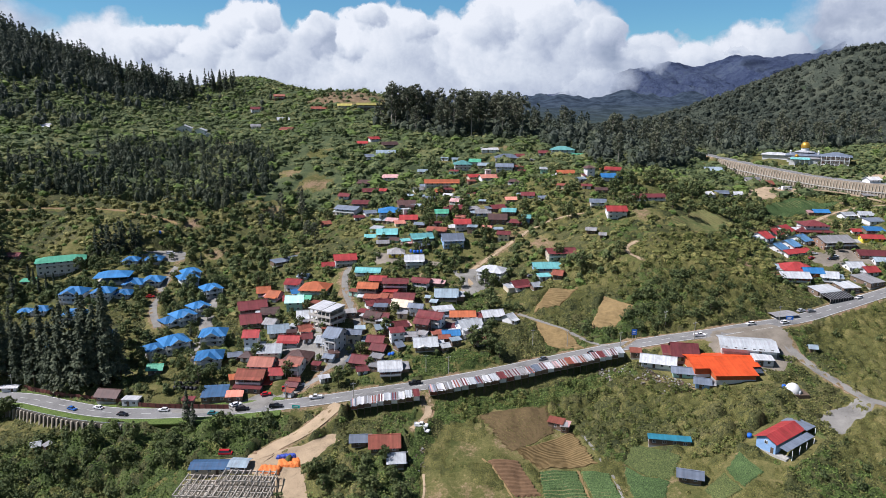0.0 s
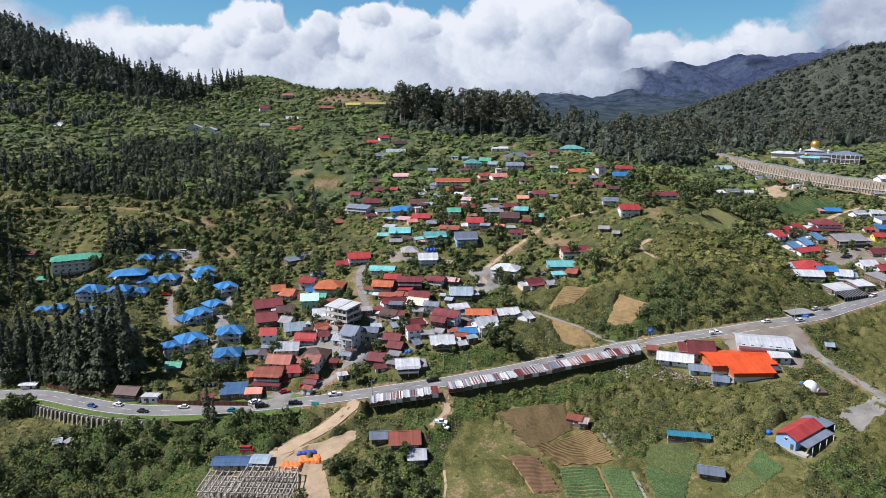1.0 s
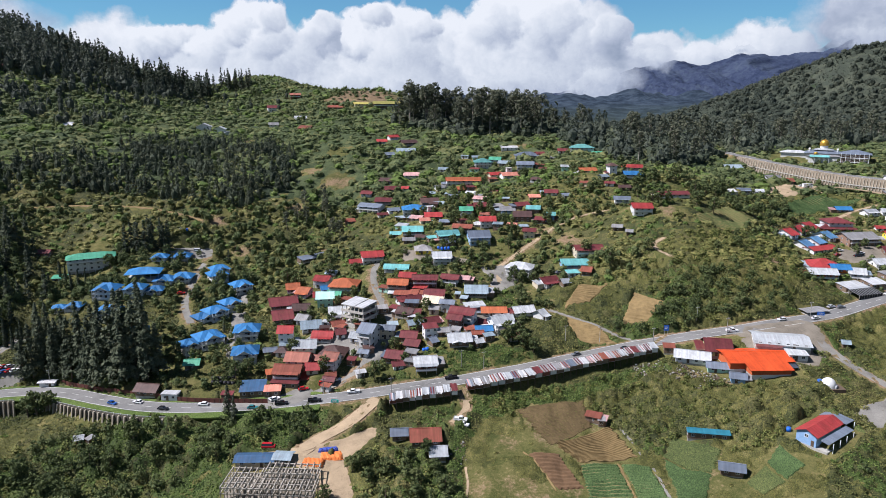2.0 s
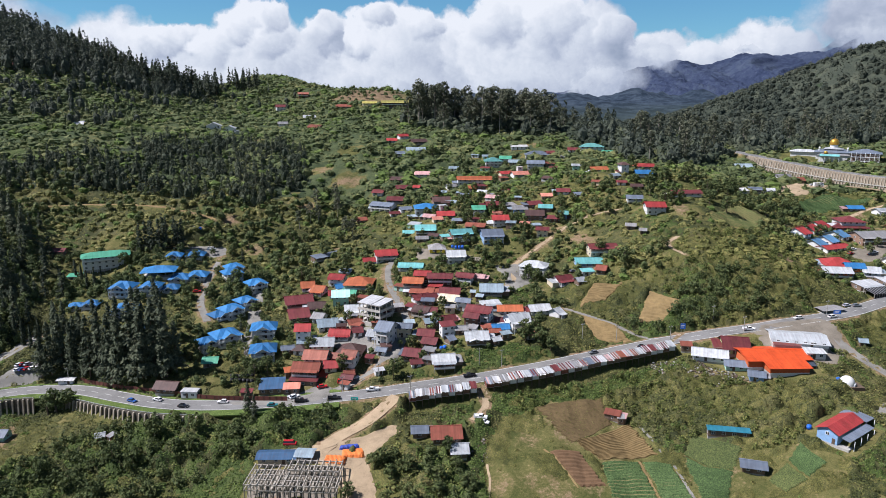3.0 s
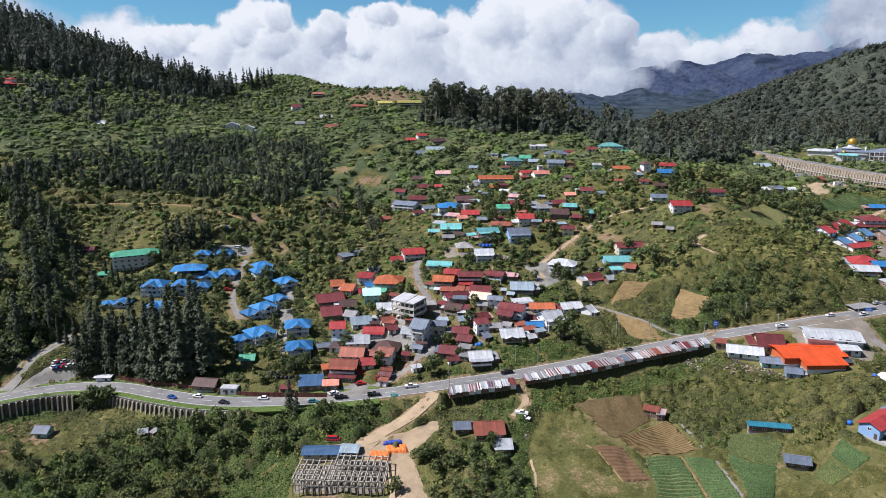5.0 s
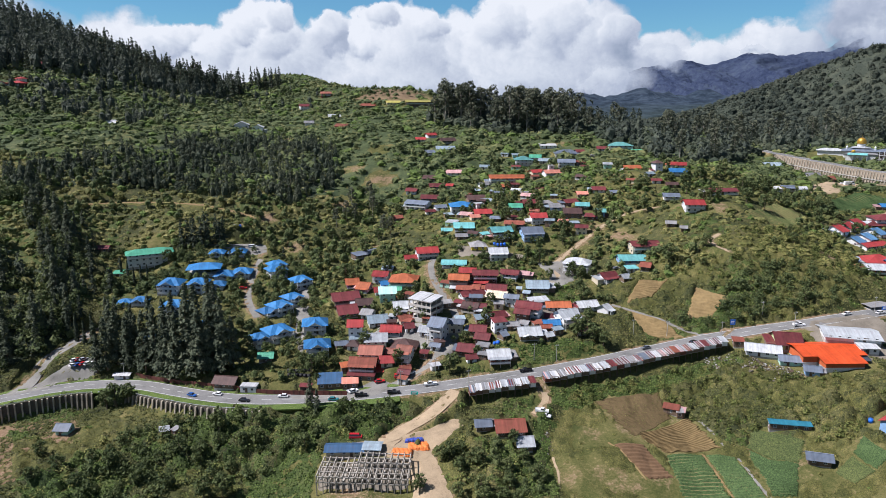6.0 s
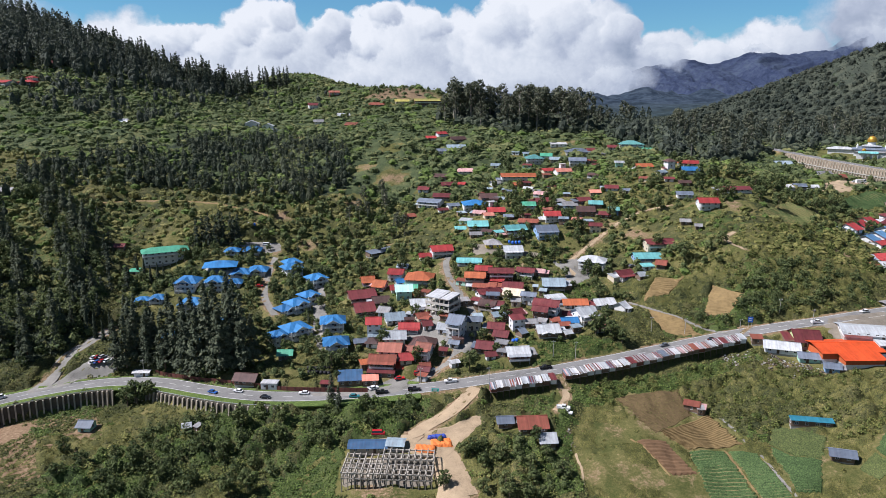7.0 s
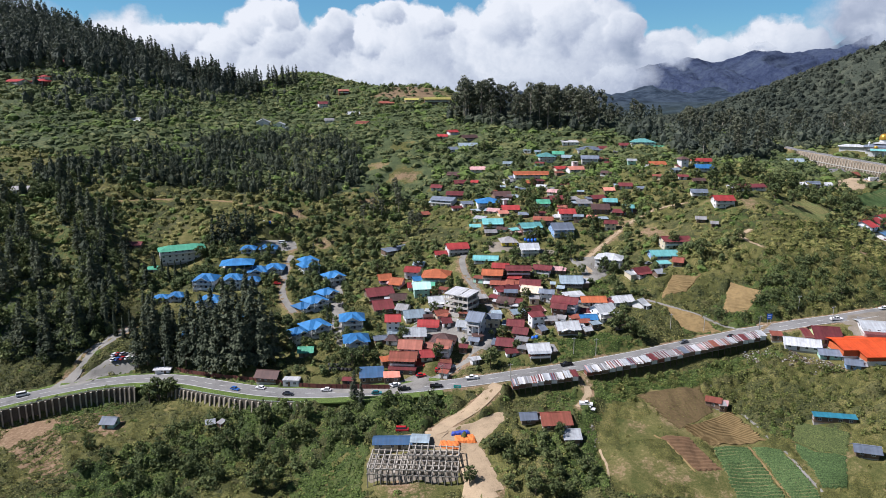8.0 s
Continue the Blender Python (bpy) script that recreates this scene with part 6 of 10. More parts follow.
house(-45.2, 340.8, -22, 5.4, 3.5, 1, "mono", "rust", "mint")
house(-14.6, 292.6, 7, 4.5, 3.6, 1, "gable", "grey", "brick")
house(-59.5, 323.6, 18, 3.9, 2.7, 1, "gable", "lightgrey", "white")
house(-9.3, 292.6, -21, 4.0, 3.4, 1, "mono", "grey", "white")
house(-62.5, 269.6, 11, 3.4, 2.4, 1, "gable", "rust", "cream")
house(-41.0, 298.8, -17, 4.7, 3.0, 1, "mono", "rust", "wood")
house(-53.9, 321.2, 19, 3.4, 2.9, 1, "gable", "maroon", "white")
house(-54.6, 277.6, -12, 3.5, 2.9, 1, "mono", "maroon", "brown")
house(-36.1, 402.2, 5, 6.2, 4.8, 1, "gable", "grey", "wood")
house(-22.0, 450.2, -5, 5.5, 4.2, 2, "mono", "brown", "brick")
house(-43.7, 442.3, 26, 5.5, 4.2, 1, "mono", "skyblue", "brick")
house(17.5, 403.7, -11, 5.6, 4.0, 2, "mono", "skyblue", "wood")
house(-17.7, 455.3, 18, 7.1, 4.9, 1, "mono", "skyblue", "brown")
house(-28.6, 403.7, -26, 5.4, 4.1, 1, "gable", "brown", "mint")
house(-3.4, 416.6, 18, 5.9, 4.8, 1, "mono", "maroon", "cream")
house(26.8, 409.6, -23, 4.9, 3.2, 1, "gable", "salmon", "brown")
house(35.8, 398.4, -10, 6.5, 5.3, 2, "gable", "maroon", "cream")
house(-56.6, 454.3, 17, 5.9, 4.1, 1, "gable", "maroon", "white")
house(-23.9, 482.4, -9, 5.2, 4.0, 1, "mono", "skyblue", "brown")
house(19.6, 472.9, -12, 5.1, 3.1, 1, "mono", "maroon", "mint")
house(-11.6, 389.9, 25, 4.9, 3.1, 1, "gable", "slate", "brick")
house(3.1, 485.1, 12, 6.3, 4.3, 2, "mono", "maroon", "brown")
house(25.4, 442.9, -12, 4.1, 2.9, 1, "mono", "skyblue", "wood")
house(3.8, 474.8, -22, 5.6, 3.4, 1, "gable", "lightgrey", "white")
house(33.1, 407.2, 6, 5.5, 3.9, 1, "mono", "skyblue", "wood")
house(-41.5, 424.8, -20, 7.2, 5.9, 1, "mono", "lightgrey", "mint")
house(-8.9, 468.8, -12, 4.7, 2.8, 1, "gable", "slate", "cream")
house(-30.2, 474.9, 26, 4.5, 3.3, 1, "mono", "rust", "brick")
house(8.7, 465.2, -11, 5.4, 4.4, 1, "mono", "grey", "cream")
house(11.0, 425.9, -11, 5.0, 3.1, 1, "gable", "terracotta", "white")
house(-12.0, 479.0, -9, 4.6, 3.9, 1, "mono", "skyblue", "wood")
house(-14.6, 418.6, -5, 5.1, 4.3, 1, "gable", "slate", "brown")
house(58.0, 526.2, -10, 6.8, 5.6, 1, "mono", "rust", "brick")
house(68.6, 536.1, 6, 4.8, 3.8, 1, "mono", "grey", "cream")
house(78.7, 452.2, -21, 7.2, 5.3, 1, "mono", "rust", "cream")
house(1.5, 551.0, -18, 5.9, 3.6, 1, "mono", "skyblue", "white")
house(20.8, 505.7, 16, 6.0, 4.4, 1, "mono", "rust", "wood")
house(74.5, 506.7, -10, 5.7, 4.2, 2, "gable", "lightgrey", "mint")
house(8.2, 525.4, -12, 6.7, 4.7, 1, "mono", "maroon", "mint")
house(49.9, 478.4, -22, 7.6, 4.9, 1, "mono", "brown", "white")
house(93.8, 448.4, -11, 5.4, 3.3, 1, "gable", "maroon", "white")
house(101.5, 440.9, -4, 6.6, 4.8, 1, "gable", "brown", "brick")
house(9.9, 548.6, 5, 5.0, 3.7, 1, "gable", "skyblue", "mint")
house(58.6, 513.8, -16, 5.1, 3.4, 1, "mono", "maroon", "brown")

# the resort
chalet(-180.2, 386.8, 8, 7.2, 1)
chalet(-170.2, 393.5, 8, 8.7, 1)
chalet(-168.5, 362.6, 6, 9.2, 1)
chalet(-160.2, 367.3, 6, 9.3, 1)
chalet(-190.6, 342.8, 0, 10.4, 2)
chalet(-176.4, 343.9, 4, 8.7, 2)
chalet(-167.9, 348.8, 4, 7.0, 1)
chalet(-183.6, 327.3, 2, 9.9, 2)
chalet(-202.8, 332.3, 4, 6.6, 1)
chalet(-211.1, 332.2, 16, 5.4, 1)
chalet(-143.4, 378.3, 34, 8.3, 2)
chalet(-141.4, 368.0, 34, 8.7, 2)
chalet(-126.3, 339.7, 46, 7.9, 2)
chalet(-130.1, 336.9, 46, 6.7, 1)
chalet(-130.5, 328.8, 46, 8.8, 2)
chalet(-135.5, 325.6, 46, 7.6, 1)
chalet(-125.4, 302.9, 38, 10.7, 2)
chalet(-132.5, 297.8, 38, 7.3, 2)
chalet(-186.8, 308.1, 16, 7.6, 1)
chalet(-163.1, 313.2, 16, 7.8, 1)
chalet(-174.5, 304.4, 16, 6.4, 1)
chalet(-108.3, 308.0, 10, 10.2, 2)
chalet(-103.6, 287.6, 12, 9.9, 2)
chalet(-125.7, 358.6, 36, 8.9, 2)


# ---------------------------------------------------------------- single buildings
def hall(x, y, yaw, w, d, h, rise, roof, wall, label, open_sides=False, name="hall", category="hall", hipped=False):
    """A large hall or open shelter under a gabled or hipped roof."""
    root = base_of(name, x, y, yaw, label=label, category=category)
    claim(x, y, yaw, w + 2, d + 2)
    fall = drop_at(x, y, yaw, w, d)
    bm = bmesh.new()
    box(bm, -w / 2, w / 2, -d / 2, d / 2, -fall - 0.5, 0.15)
    part("floor_slab", bm, concrete, root)
    if open_sides:
        n = max(2, int(w / 4)) + 1
        for k in range(n):
            for sy in (-1, 1):
                bm = bmesh.new()
                px = -w / 2 + 0.2 + k * (w - 0.4) / (n - 1)
                box(bm, px - 0.1, px + 0.1, sy * (d / 2 - 0.2) - 0.1, sy * (d / 2 - 0.2) + 0.1, 0.1, h)
                part("post", bm, grey_metal, root)
    else:
        bm = bmesh.new()
        body_walls(bm, w, d, h, "gable", rise)
        walls = part("outer_wall", bm, WALLS[wall], root)
        windows_on(walls, w, d, 1.7, "flr", 3.5)
        piece("door", DOOR_ME, walls, pose(w * 0.2, -d / 2 - 0.02, 0.15))
    bm = bmesh.new()
    (hip_roof if hipped else gable_roof)(bm, w, d, h, rise, 0.8, 0.12)
    part("roof", bm, ROOFS[roof], root)
    return root


def shade_house(x, y, yaw, w, d, count):
    """A roadside nursery: black netting on a sloping frame, held by pale battens."""
    root = base_of("shade_house", x, y, yaw, label="low nursery shed of black netting held by pale battens", category="nursery shed")
    claim(x, y, yaw, w, d)
    fall = drop_at(x, y, yaw, w, d)
    bm = bmesh.new()
    slab(bm, [(-w / 2, -d / 2, 1.9), (w / 2, -d / 2, 1.9), (w / 2, d / 2, 3.3), (-w / 2, d / 2, 3.3)], 0.05)
    part("net_roof", bm, ROOFS["black"], root)
    bm = bmesh.new()
    box(bm, -w / 2 + 0.1, w / 2 - 0.1, -d / 2 + 0.2, -d / 2 + 0.28, -fall, 1.8)
    part("net_wall", bm, ROOFS["black"], root)
    for k in range(count):
        px = -w / 2 + 0.15 + k * (w - 0.3) / (count - 1)
        bm = bmesh.new()
        slab(bm, [(px - 0.08, -d / 2 - 0.2, 1.93), (px + 0.08, -d / 2 - 0.2, 1.93), (px + 0.08, d / 2, 3.38), (px - 0.08, d / 2, 3.38)], 0.06)
        part("batten", bm, grey_metal, root)
        for py, top in ((-d / 2 + 0.1, 1.9), (d / 2 - 0.1, 3.2)):
            bm = bmesh.new()
            box(bm, px - 0.06, px + 0.06, py - 0.06, py + 0.06, -fall - 0.3, top)
            part("post", bm, timber, root)


def factory(x, y, yaw):
    """The orange workshop: a long low bar with a broad wing in front under one continuous roof."""
    root = base_of("workshop", x, y, yaw, label="large low workshop with bright orange metal roof and orange walls", category="workshop")
    claim(x, y - 4, yaw, 29, 24)
    root.location.z -= 1.6
    for name, x0, x1, y0, y1, h in (("main_hall", -12.6, 12.6, -7.6, 5.2, 3.0), ("front_wing", -6.6, 9.2, -13.6, -7.61, 2.2)):
        bm = bmesh.new()
        box(bm, x0, x1, y0, y1, -6.0, 0.2)
        part("plinth", bm, concrete, root)
        bm = bmesh.new()
        box(bm, x0, x1, y0, y1, 0.2, h)
        hall_part = part(name, bm, WALLS["orange"], root)
        bm = bmesh.new()
        box(bm, x0 - 0.05, x1 + 0.05, y0 - 0.06, y0 + 0.02, -1.6, 0.35)
        part("wall_band", bm, white_paint, hall_part, "white-painted lower wall")
    top, drop = 4.9, 0.165
    at = lambda px, py: (px, py, top - drop * abs(py))
    bm = bmesh.new()
    slab(bm, [at(-13.6, -9.0), at(-7.4, -9.0), at(-7.4, 0), at(-13.6, 0)], 0.14)
    slab(bm, [at(-7.4, -14.6), at(10.0, -14.6), at(10.0, 0), at(-7.4, 0)], 0.14)
    slab(bm, [at(10.0, -8.4), at(13.6, -8.4), at(13.6, 0), at(10.0, 0)], 0.14)
    slab(bm, [at(13.6, 6.2), at(-13.6, 6.2), at(-13.6, 0), at(13.6, 0)], 0.14)
    part("roof", bm, ROOFS["factory"], root)
    bm = bmesh.new()
    box(bm, -13.6, 13.6, -0.22, 0.22, top - 0.04, top + 0.06)
    part("ridge_cap", bm, ROOFS["factory"], root)
    bm = bmesh.new()
    slab(bm, [(10.4, -11.5, 2.2), (13.4, -11.5, 2.2), (13.4, -7.0, 3.0), (10.4, -7.0, 3.0)], 0.1)
    part("solar_panel", bm, glass, root, "dark tilted panel")
    for px, py in ((10.6, -11.2), (13.2, -11.2), (10.6, -7.2), (13.2, -7.2)):
        bm = bmesh.new()
        box(bm, px - 0.06, px + 0.06, py - 0.06, py + 0.06, -4.0, 2.15 if py < -9 else 2.9)
        part("post", bm, grey_metal, root)


def red_shed(x, y, yaw):
    """Blue-walled farm store with a red roof, a lean-to on posts and a canopy behind."""
    root = base_of("barn", x, y, yaw, label="blue-walled farm barn with red metal roof and grey lean-to", category="barn")
    claim(x + 2, y, yaw, 22, 17)
    w, d, h, rise = 17.0, 6.8, 4.4, 1.5
    fall = drop_at(x, y, yaw, w + 8, d + 8)
    root.location.z -= 0.5 * fall
    fall *= 0.5
    bm = bmesh.new()
    box(bm, -w / 2 - 0.2, w / 2 + 6, -d / 2 - 4.0, d / 2 + 0.2, -fall - 0.6, 0.15)
    part("floor_slab", bm, concrete, root)
    bm = bmesh.new()
    body_walls(bm, w, d, h, "gable", rise)
    walls = part("outer_wall", bm, WALLS["blue"], root)
    windows_on(walls, w, d, 3.3, "l", 3.2)
    piece("door", DOOR_ME, walls, pose(-w / 2 - 0.02, -2.2, 0.15, 0, 0, -90))
    bm = bmesh.new()
    gable_roof(bm, w, d, h, rise, 0.7, 0.12)
    part("roof", bm, ROOFS["red"], root)
    bm = bmesh.new()
    slab(bm, [(-w / 2 - 0.5, -d / 2 - 4.2, 3.2), (w / 2 + 0.3, -d / 2 - 4.2, 3.2), (w / 2 + 0.3, -d / 2 - 1.4, 3.7), (-w / 2 - 0.5, -d / 2 - 1.4, 3.7)], 0.08)
    part("lean_to_roof", bm, ROOFS["slate"], root)
    bm = bmesh.new()
    slab(bm, [(w / 2 + 0.2, -d / 2 - 1.5, 4.2), (w / 2 + 6.4, -d / 2 - 1.5, 4.0), (w / 2 + 6.4, 0.4, 4.5), (w / 2 + 0.2, 0.4, 4.7)], 0.08)
    slab(bm, [(w / 2 + 0.2, 0.4, 4.7), (w / 2 + 6.4, 0.4, 4.5), (w / 2 + 6.4, d / 2 + 1.0, 4.0), (w / 2 + 0.2, d / 2 + 1.0, 4.2)], 0.08)
    part("canopy", bm, ROOFS["slate"], root)
    for px, py, pz in ((-7, -8.3, 3.2), (-2.2, -8.3, 3.2), (2.4, -8.3, 3.2), (7.2, -8.3, 3.2), (13.4, -5.6, 4.0), (13.4, 0.2, 4.4), (13.4, 4.9, 4.0)):
        bm = bmesh.new()
        box(bm, px - 0.1, px + 0.1, py - 0.1, py + 0.1, -fall - 0.6, pz)
        part("post", bm, white_paint, root)


def concrete_building(x, y, yaw, w, d):
    """Three bare concrete storeys: columns, slabs, parapets, a stair head on the roof."""
    root = base_of("unfinished_building", x, y, yaw, label="unfinished three-storey pale concrete building with open floors", category="building")
    claim(x, y, yaw, w + 2, d + 2)
    fall = drop_at(x, y, yaw, w, d)
    for k in range(4):
        bm = bmesh.new()
        z = 0.1 + 3.0 * k
        box(bm, -w / 2 - 0.5, w / 2 + 0.5, -d / 2 - 0.5, d / 2 + 0.5, z - 0.3 - (fall if k == 0 else 0), z)
        part("floor_slab" if k < 3 else "roof_slab", bm, raw_concrete, root)
        if k < 3:
            bm = bmesh.new()
            box(bm, -w / 2 - 0.5, w / 2 + 0.5, -d / 2 - 0.5, -d / 2 - 0.36, z, z + (0.9 if k else 0.2))
            box(bm, w / 2 + 0.36, w / 2 + 0.5, -d / 2 - 0.36, d / 2 + 0.5, z, z + (0.9 if k else 0.2))
            part("parapet", bm, raw_concrete, root)
            bm = bmesh.new()
            box(bm, -w / 2 + 0.5, w / 2 - 0.5, d / 2 - 0.3, d / 2, z, z + 2.69)
            box(bm, -w * 0.1, -w * 0.1 + 0.2, -d * 0.2, d / 2 - 0.31, z, z + 2.69)
            part("inner_wall", bm, concrete, root)
            for i in range(6):
                for j in range(3):
                    bm = bmesh.new()
                    px, py = -w / 2 + i * w / 5, -d / 2 + j * d / 2
                    box(bm, px - 0.18, px + 0.18, py - 0.18, py + 0.18, z, z + 2.71)
                    part("column", bm, raw_concrete, root)
    bm = bmesh.new()
    slab(bm, [(-w / 2 - 0.6, -d / 2 - 0.6, 9.25), (w * 0.1, -d / 2 - 0.6, 9.25), (w * 0.1, d / 2 + 0.6, 10.1), (-w / 2 - 0.6, d / 2 + 0.6, 10.1)], 0.1)
    slab(bm, [(w * 0.14, -d / 2 - 0.6, 9.3), (w / 2 + 0.6, -d / 2 - 0.6, 9.3), (w / 2 + 0.6, d / 2 + 0.6, 9.9), (w * 0.14, d / 2 + 0.6, 9.9)], 0.1)
    part("roof", bm, ROOFS["white"], root)


def timber_skeleton(x, y, yaw, w, d):
    """The building site: rows of posts and beams of a house to be, a workers' shed at its back."""
    root = base_of("timber_skeleton", x, y, yaw, label="unfinished building skeleton of pale timber posts and beams", category="building site")
    claim(x, y, yaw, w + 3, d + 3)
    fall = drop_at(x, y, yaw, w, d)
    cols = 15
    raised = range(6, cols)            # the upper storey stands over these columns
    for i in range(cols):
        for j in range(5):
            bm = bmesh.new()
            px, py = -w / 2 + i * w / (cols - 1), -d / 2 + j * d / 4
            top = 2.7 + 0.5 * ((i * 5 + j * 3) % 4) / 3
            if j > 1 and i in raised:
                top = 5.0 + 0.6 * ((i * 3 + j * 5) % 4) / 3
            box(bm, px - 0.13, px + 0.13, py - 0.13, py + 0.13, -fall - 0.8, top)
            part("post", bm, timber, root)
    for j in range(5):
        py = -d / 2 + j * d / 4
        for z, first in ((0.2, -w / 2), (2.3, -w / 2), (4.5, -w / 2 + raised[0] * w / (cols - 1))):
            if z > 4 and j < 2:
                continue
            bm = bmesh.new()
            box(bm, first - 0.3, w / 2 + 0.3, py - 0.16, py + 0.16, z, z + 0.34)
            part("beam", bm, timber, root)
    for i in range(cols):
        px = -w / 2 + i * w / (cols - 1)
        for z, front in ((0.56, -d / 2), (2.66, -d / 2), (4.86, 0.0)):
            if z > 4 and i not in raised:
                continue
            bm = bmesh.new()
            box(bm, px - 0.14, px + 0.14, front - 0.3, d / 2 + 0.3, z, z + 0.28)
            part("joist", bm, timber, root)
    for k in range(9):
        bm = bmesh.new()
        px = -w / 2 + 1 + k * 0.85 * w / 10
        box(bm, px, px + 0.5, -d / 2 + 0.5 + (k % 3), d / 2 - 1.0 - (k % 2), 0.86, 0.95)
        part("plank", bm, timber, root)


def stall(x, y, yaw, sheets, w=3.2, label="", z=None):
    """A market stall on stilts: boarded back, counter, a roof of loose metal sheets."""
    root = base_of("market_stall", x, y, yaw, z, label=label, category="market stall", group="roadside market stalls")
    low = ground(x, y)
    foot = -2.8
    tilt = 0.22 * math.sin(x * 1.7)
    bm = bmesh.new()
    box(bm, -w / 2 + 0.06, w / 2 - 0.06, -1.9, -1.8, 0.2, 2.1)
    box(bm, -w / 2 + 0.06, -w / 2 + 0.12, -1.8, 1.2, 0.2, 2.1)
    part("back_board", bm, WALLS[sheets[5]], root)
    bm = bmesh.new()
    box(bm, -w / 2 + 0.02, w / 2 - 0.02, -1.95, 1.9, 0.05, 0.18)
    part("deck", bm, timber, root)
    bm = bmesh.new()
    box(bm, -w / 2 + 0.1, w / 2 - 0.1, 1.1, 1.7, 0.82, 0.9)
    part("counter", bm, timber, root)
    for k in range(5):
        bm = bmesh.new()
        a, b = -w / 2 + k * w / 5 + 0.01, -w / 2 + (k + 1) * w / 5 + 0.03
        lift = 0.04 * (k % 2) + tilt
        out, back = 2.5 + 0.3 * ((k * 7 + int(x)) % 3 - 1), 2.5 + 0.2 * ((k * 5 + int(y)) % 3 - 1)
        slab(bm, [(a, -out, 2.05 + lift), (b, -out, 2.05 + lift), (b, back, 2.9 + lift), (a, back, 2.9 + lift)], 0.04)
        part("roof_sheet", bm, ROOFS[sheets[k]], root)
    for px in (-w / 2 + 0.1, w / 2 - 0.1):
        for py in (-1.85, 1.8):
            bm = bmesh.new()
            box(bm, px - 0.07, px + 0.07, py - 0.07, py + 0.07, foot if py < 0 else -0.9, 2.1 + (0.7 if py > 0 else 0))
            part("post", bm, dark_timber, root)


def stall_row(bench, first, last, side, count, group_sheets):
    """Stalls side by side along the road's lower edge."""
    line, hz = bench.line, bench.z
    pick = random.Random(11)
    d = np.r_[0, np.cumsum(np.hypot(*np.diff(line, axis=0).T))]
    for k in range(count):
        s = np.interp(first + (last - first) * (k + 0.5) / count, line[:, 0], d)
        x, y, z = (np.interp(s, d, a) for a in (line[:, 0], line[:, 1], hz))
        x2, y2 = (np.interp(s + 2, d, a) for a in (line[:, 0], line[:, 1]))
        yaw = math.degrees(math.atan2(y2 - y, x2 - x))
        off = radians(yaw - 90)
        px, py = x + side * math.cos(off), y + side * math.sin(off)
        base, other, luck = pick.choice(group_sheets), pick.choice(("maroon", "rust", "maroon", "pink")), pick.random()
        if luck < 0.16:
            sheets = [base] * 5
        elif luck < 0.90:
            sheets = [pick.choice((other, other, base)) if i % 2 else pick.choice(("lightgrey", "grey", base)) for i in range(5)]
        else:
            sheets = [pick.choice(("maroon", "white", "skyblue", "rust"))] * 5
        sheets = sheets + [pick.choice(("wood", "white", "brown", "wood", "wood", "rust"))]
        stall(px, py, yaw, sheets, abs(last - first) / count / math.cos(radians(yaw)) - 0.06, f"timber market stall roofed with {ROOF_WORDS[sheets[0]]} {'and ' + ROOF_WORDS[sheets[1]] + ' ' if sheets[1] != sheets[0] else ''}metal sheets", z - 0.15)
        claim(px, py, yaw, 3.4, 6.0)


SHEETS = ("lightgrey", "grey", "lightgrey", "slate", "white")
stall_row(BENCHES["main"], -37.2, -10.7, 11.0, 10, SHEETS)
stall_row(BENCHES["main"], -7.2, 75.4, 8.6, 28, SHEETS)


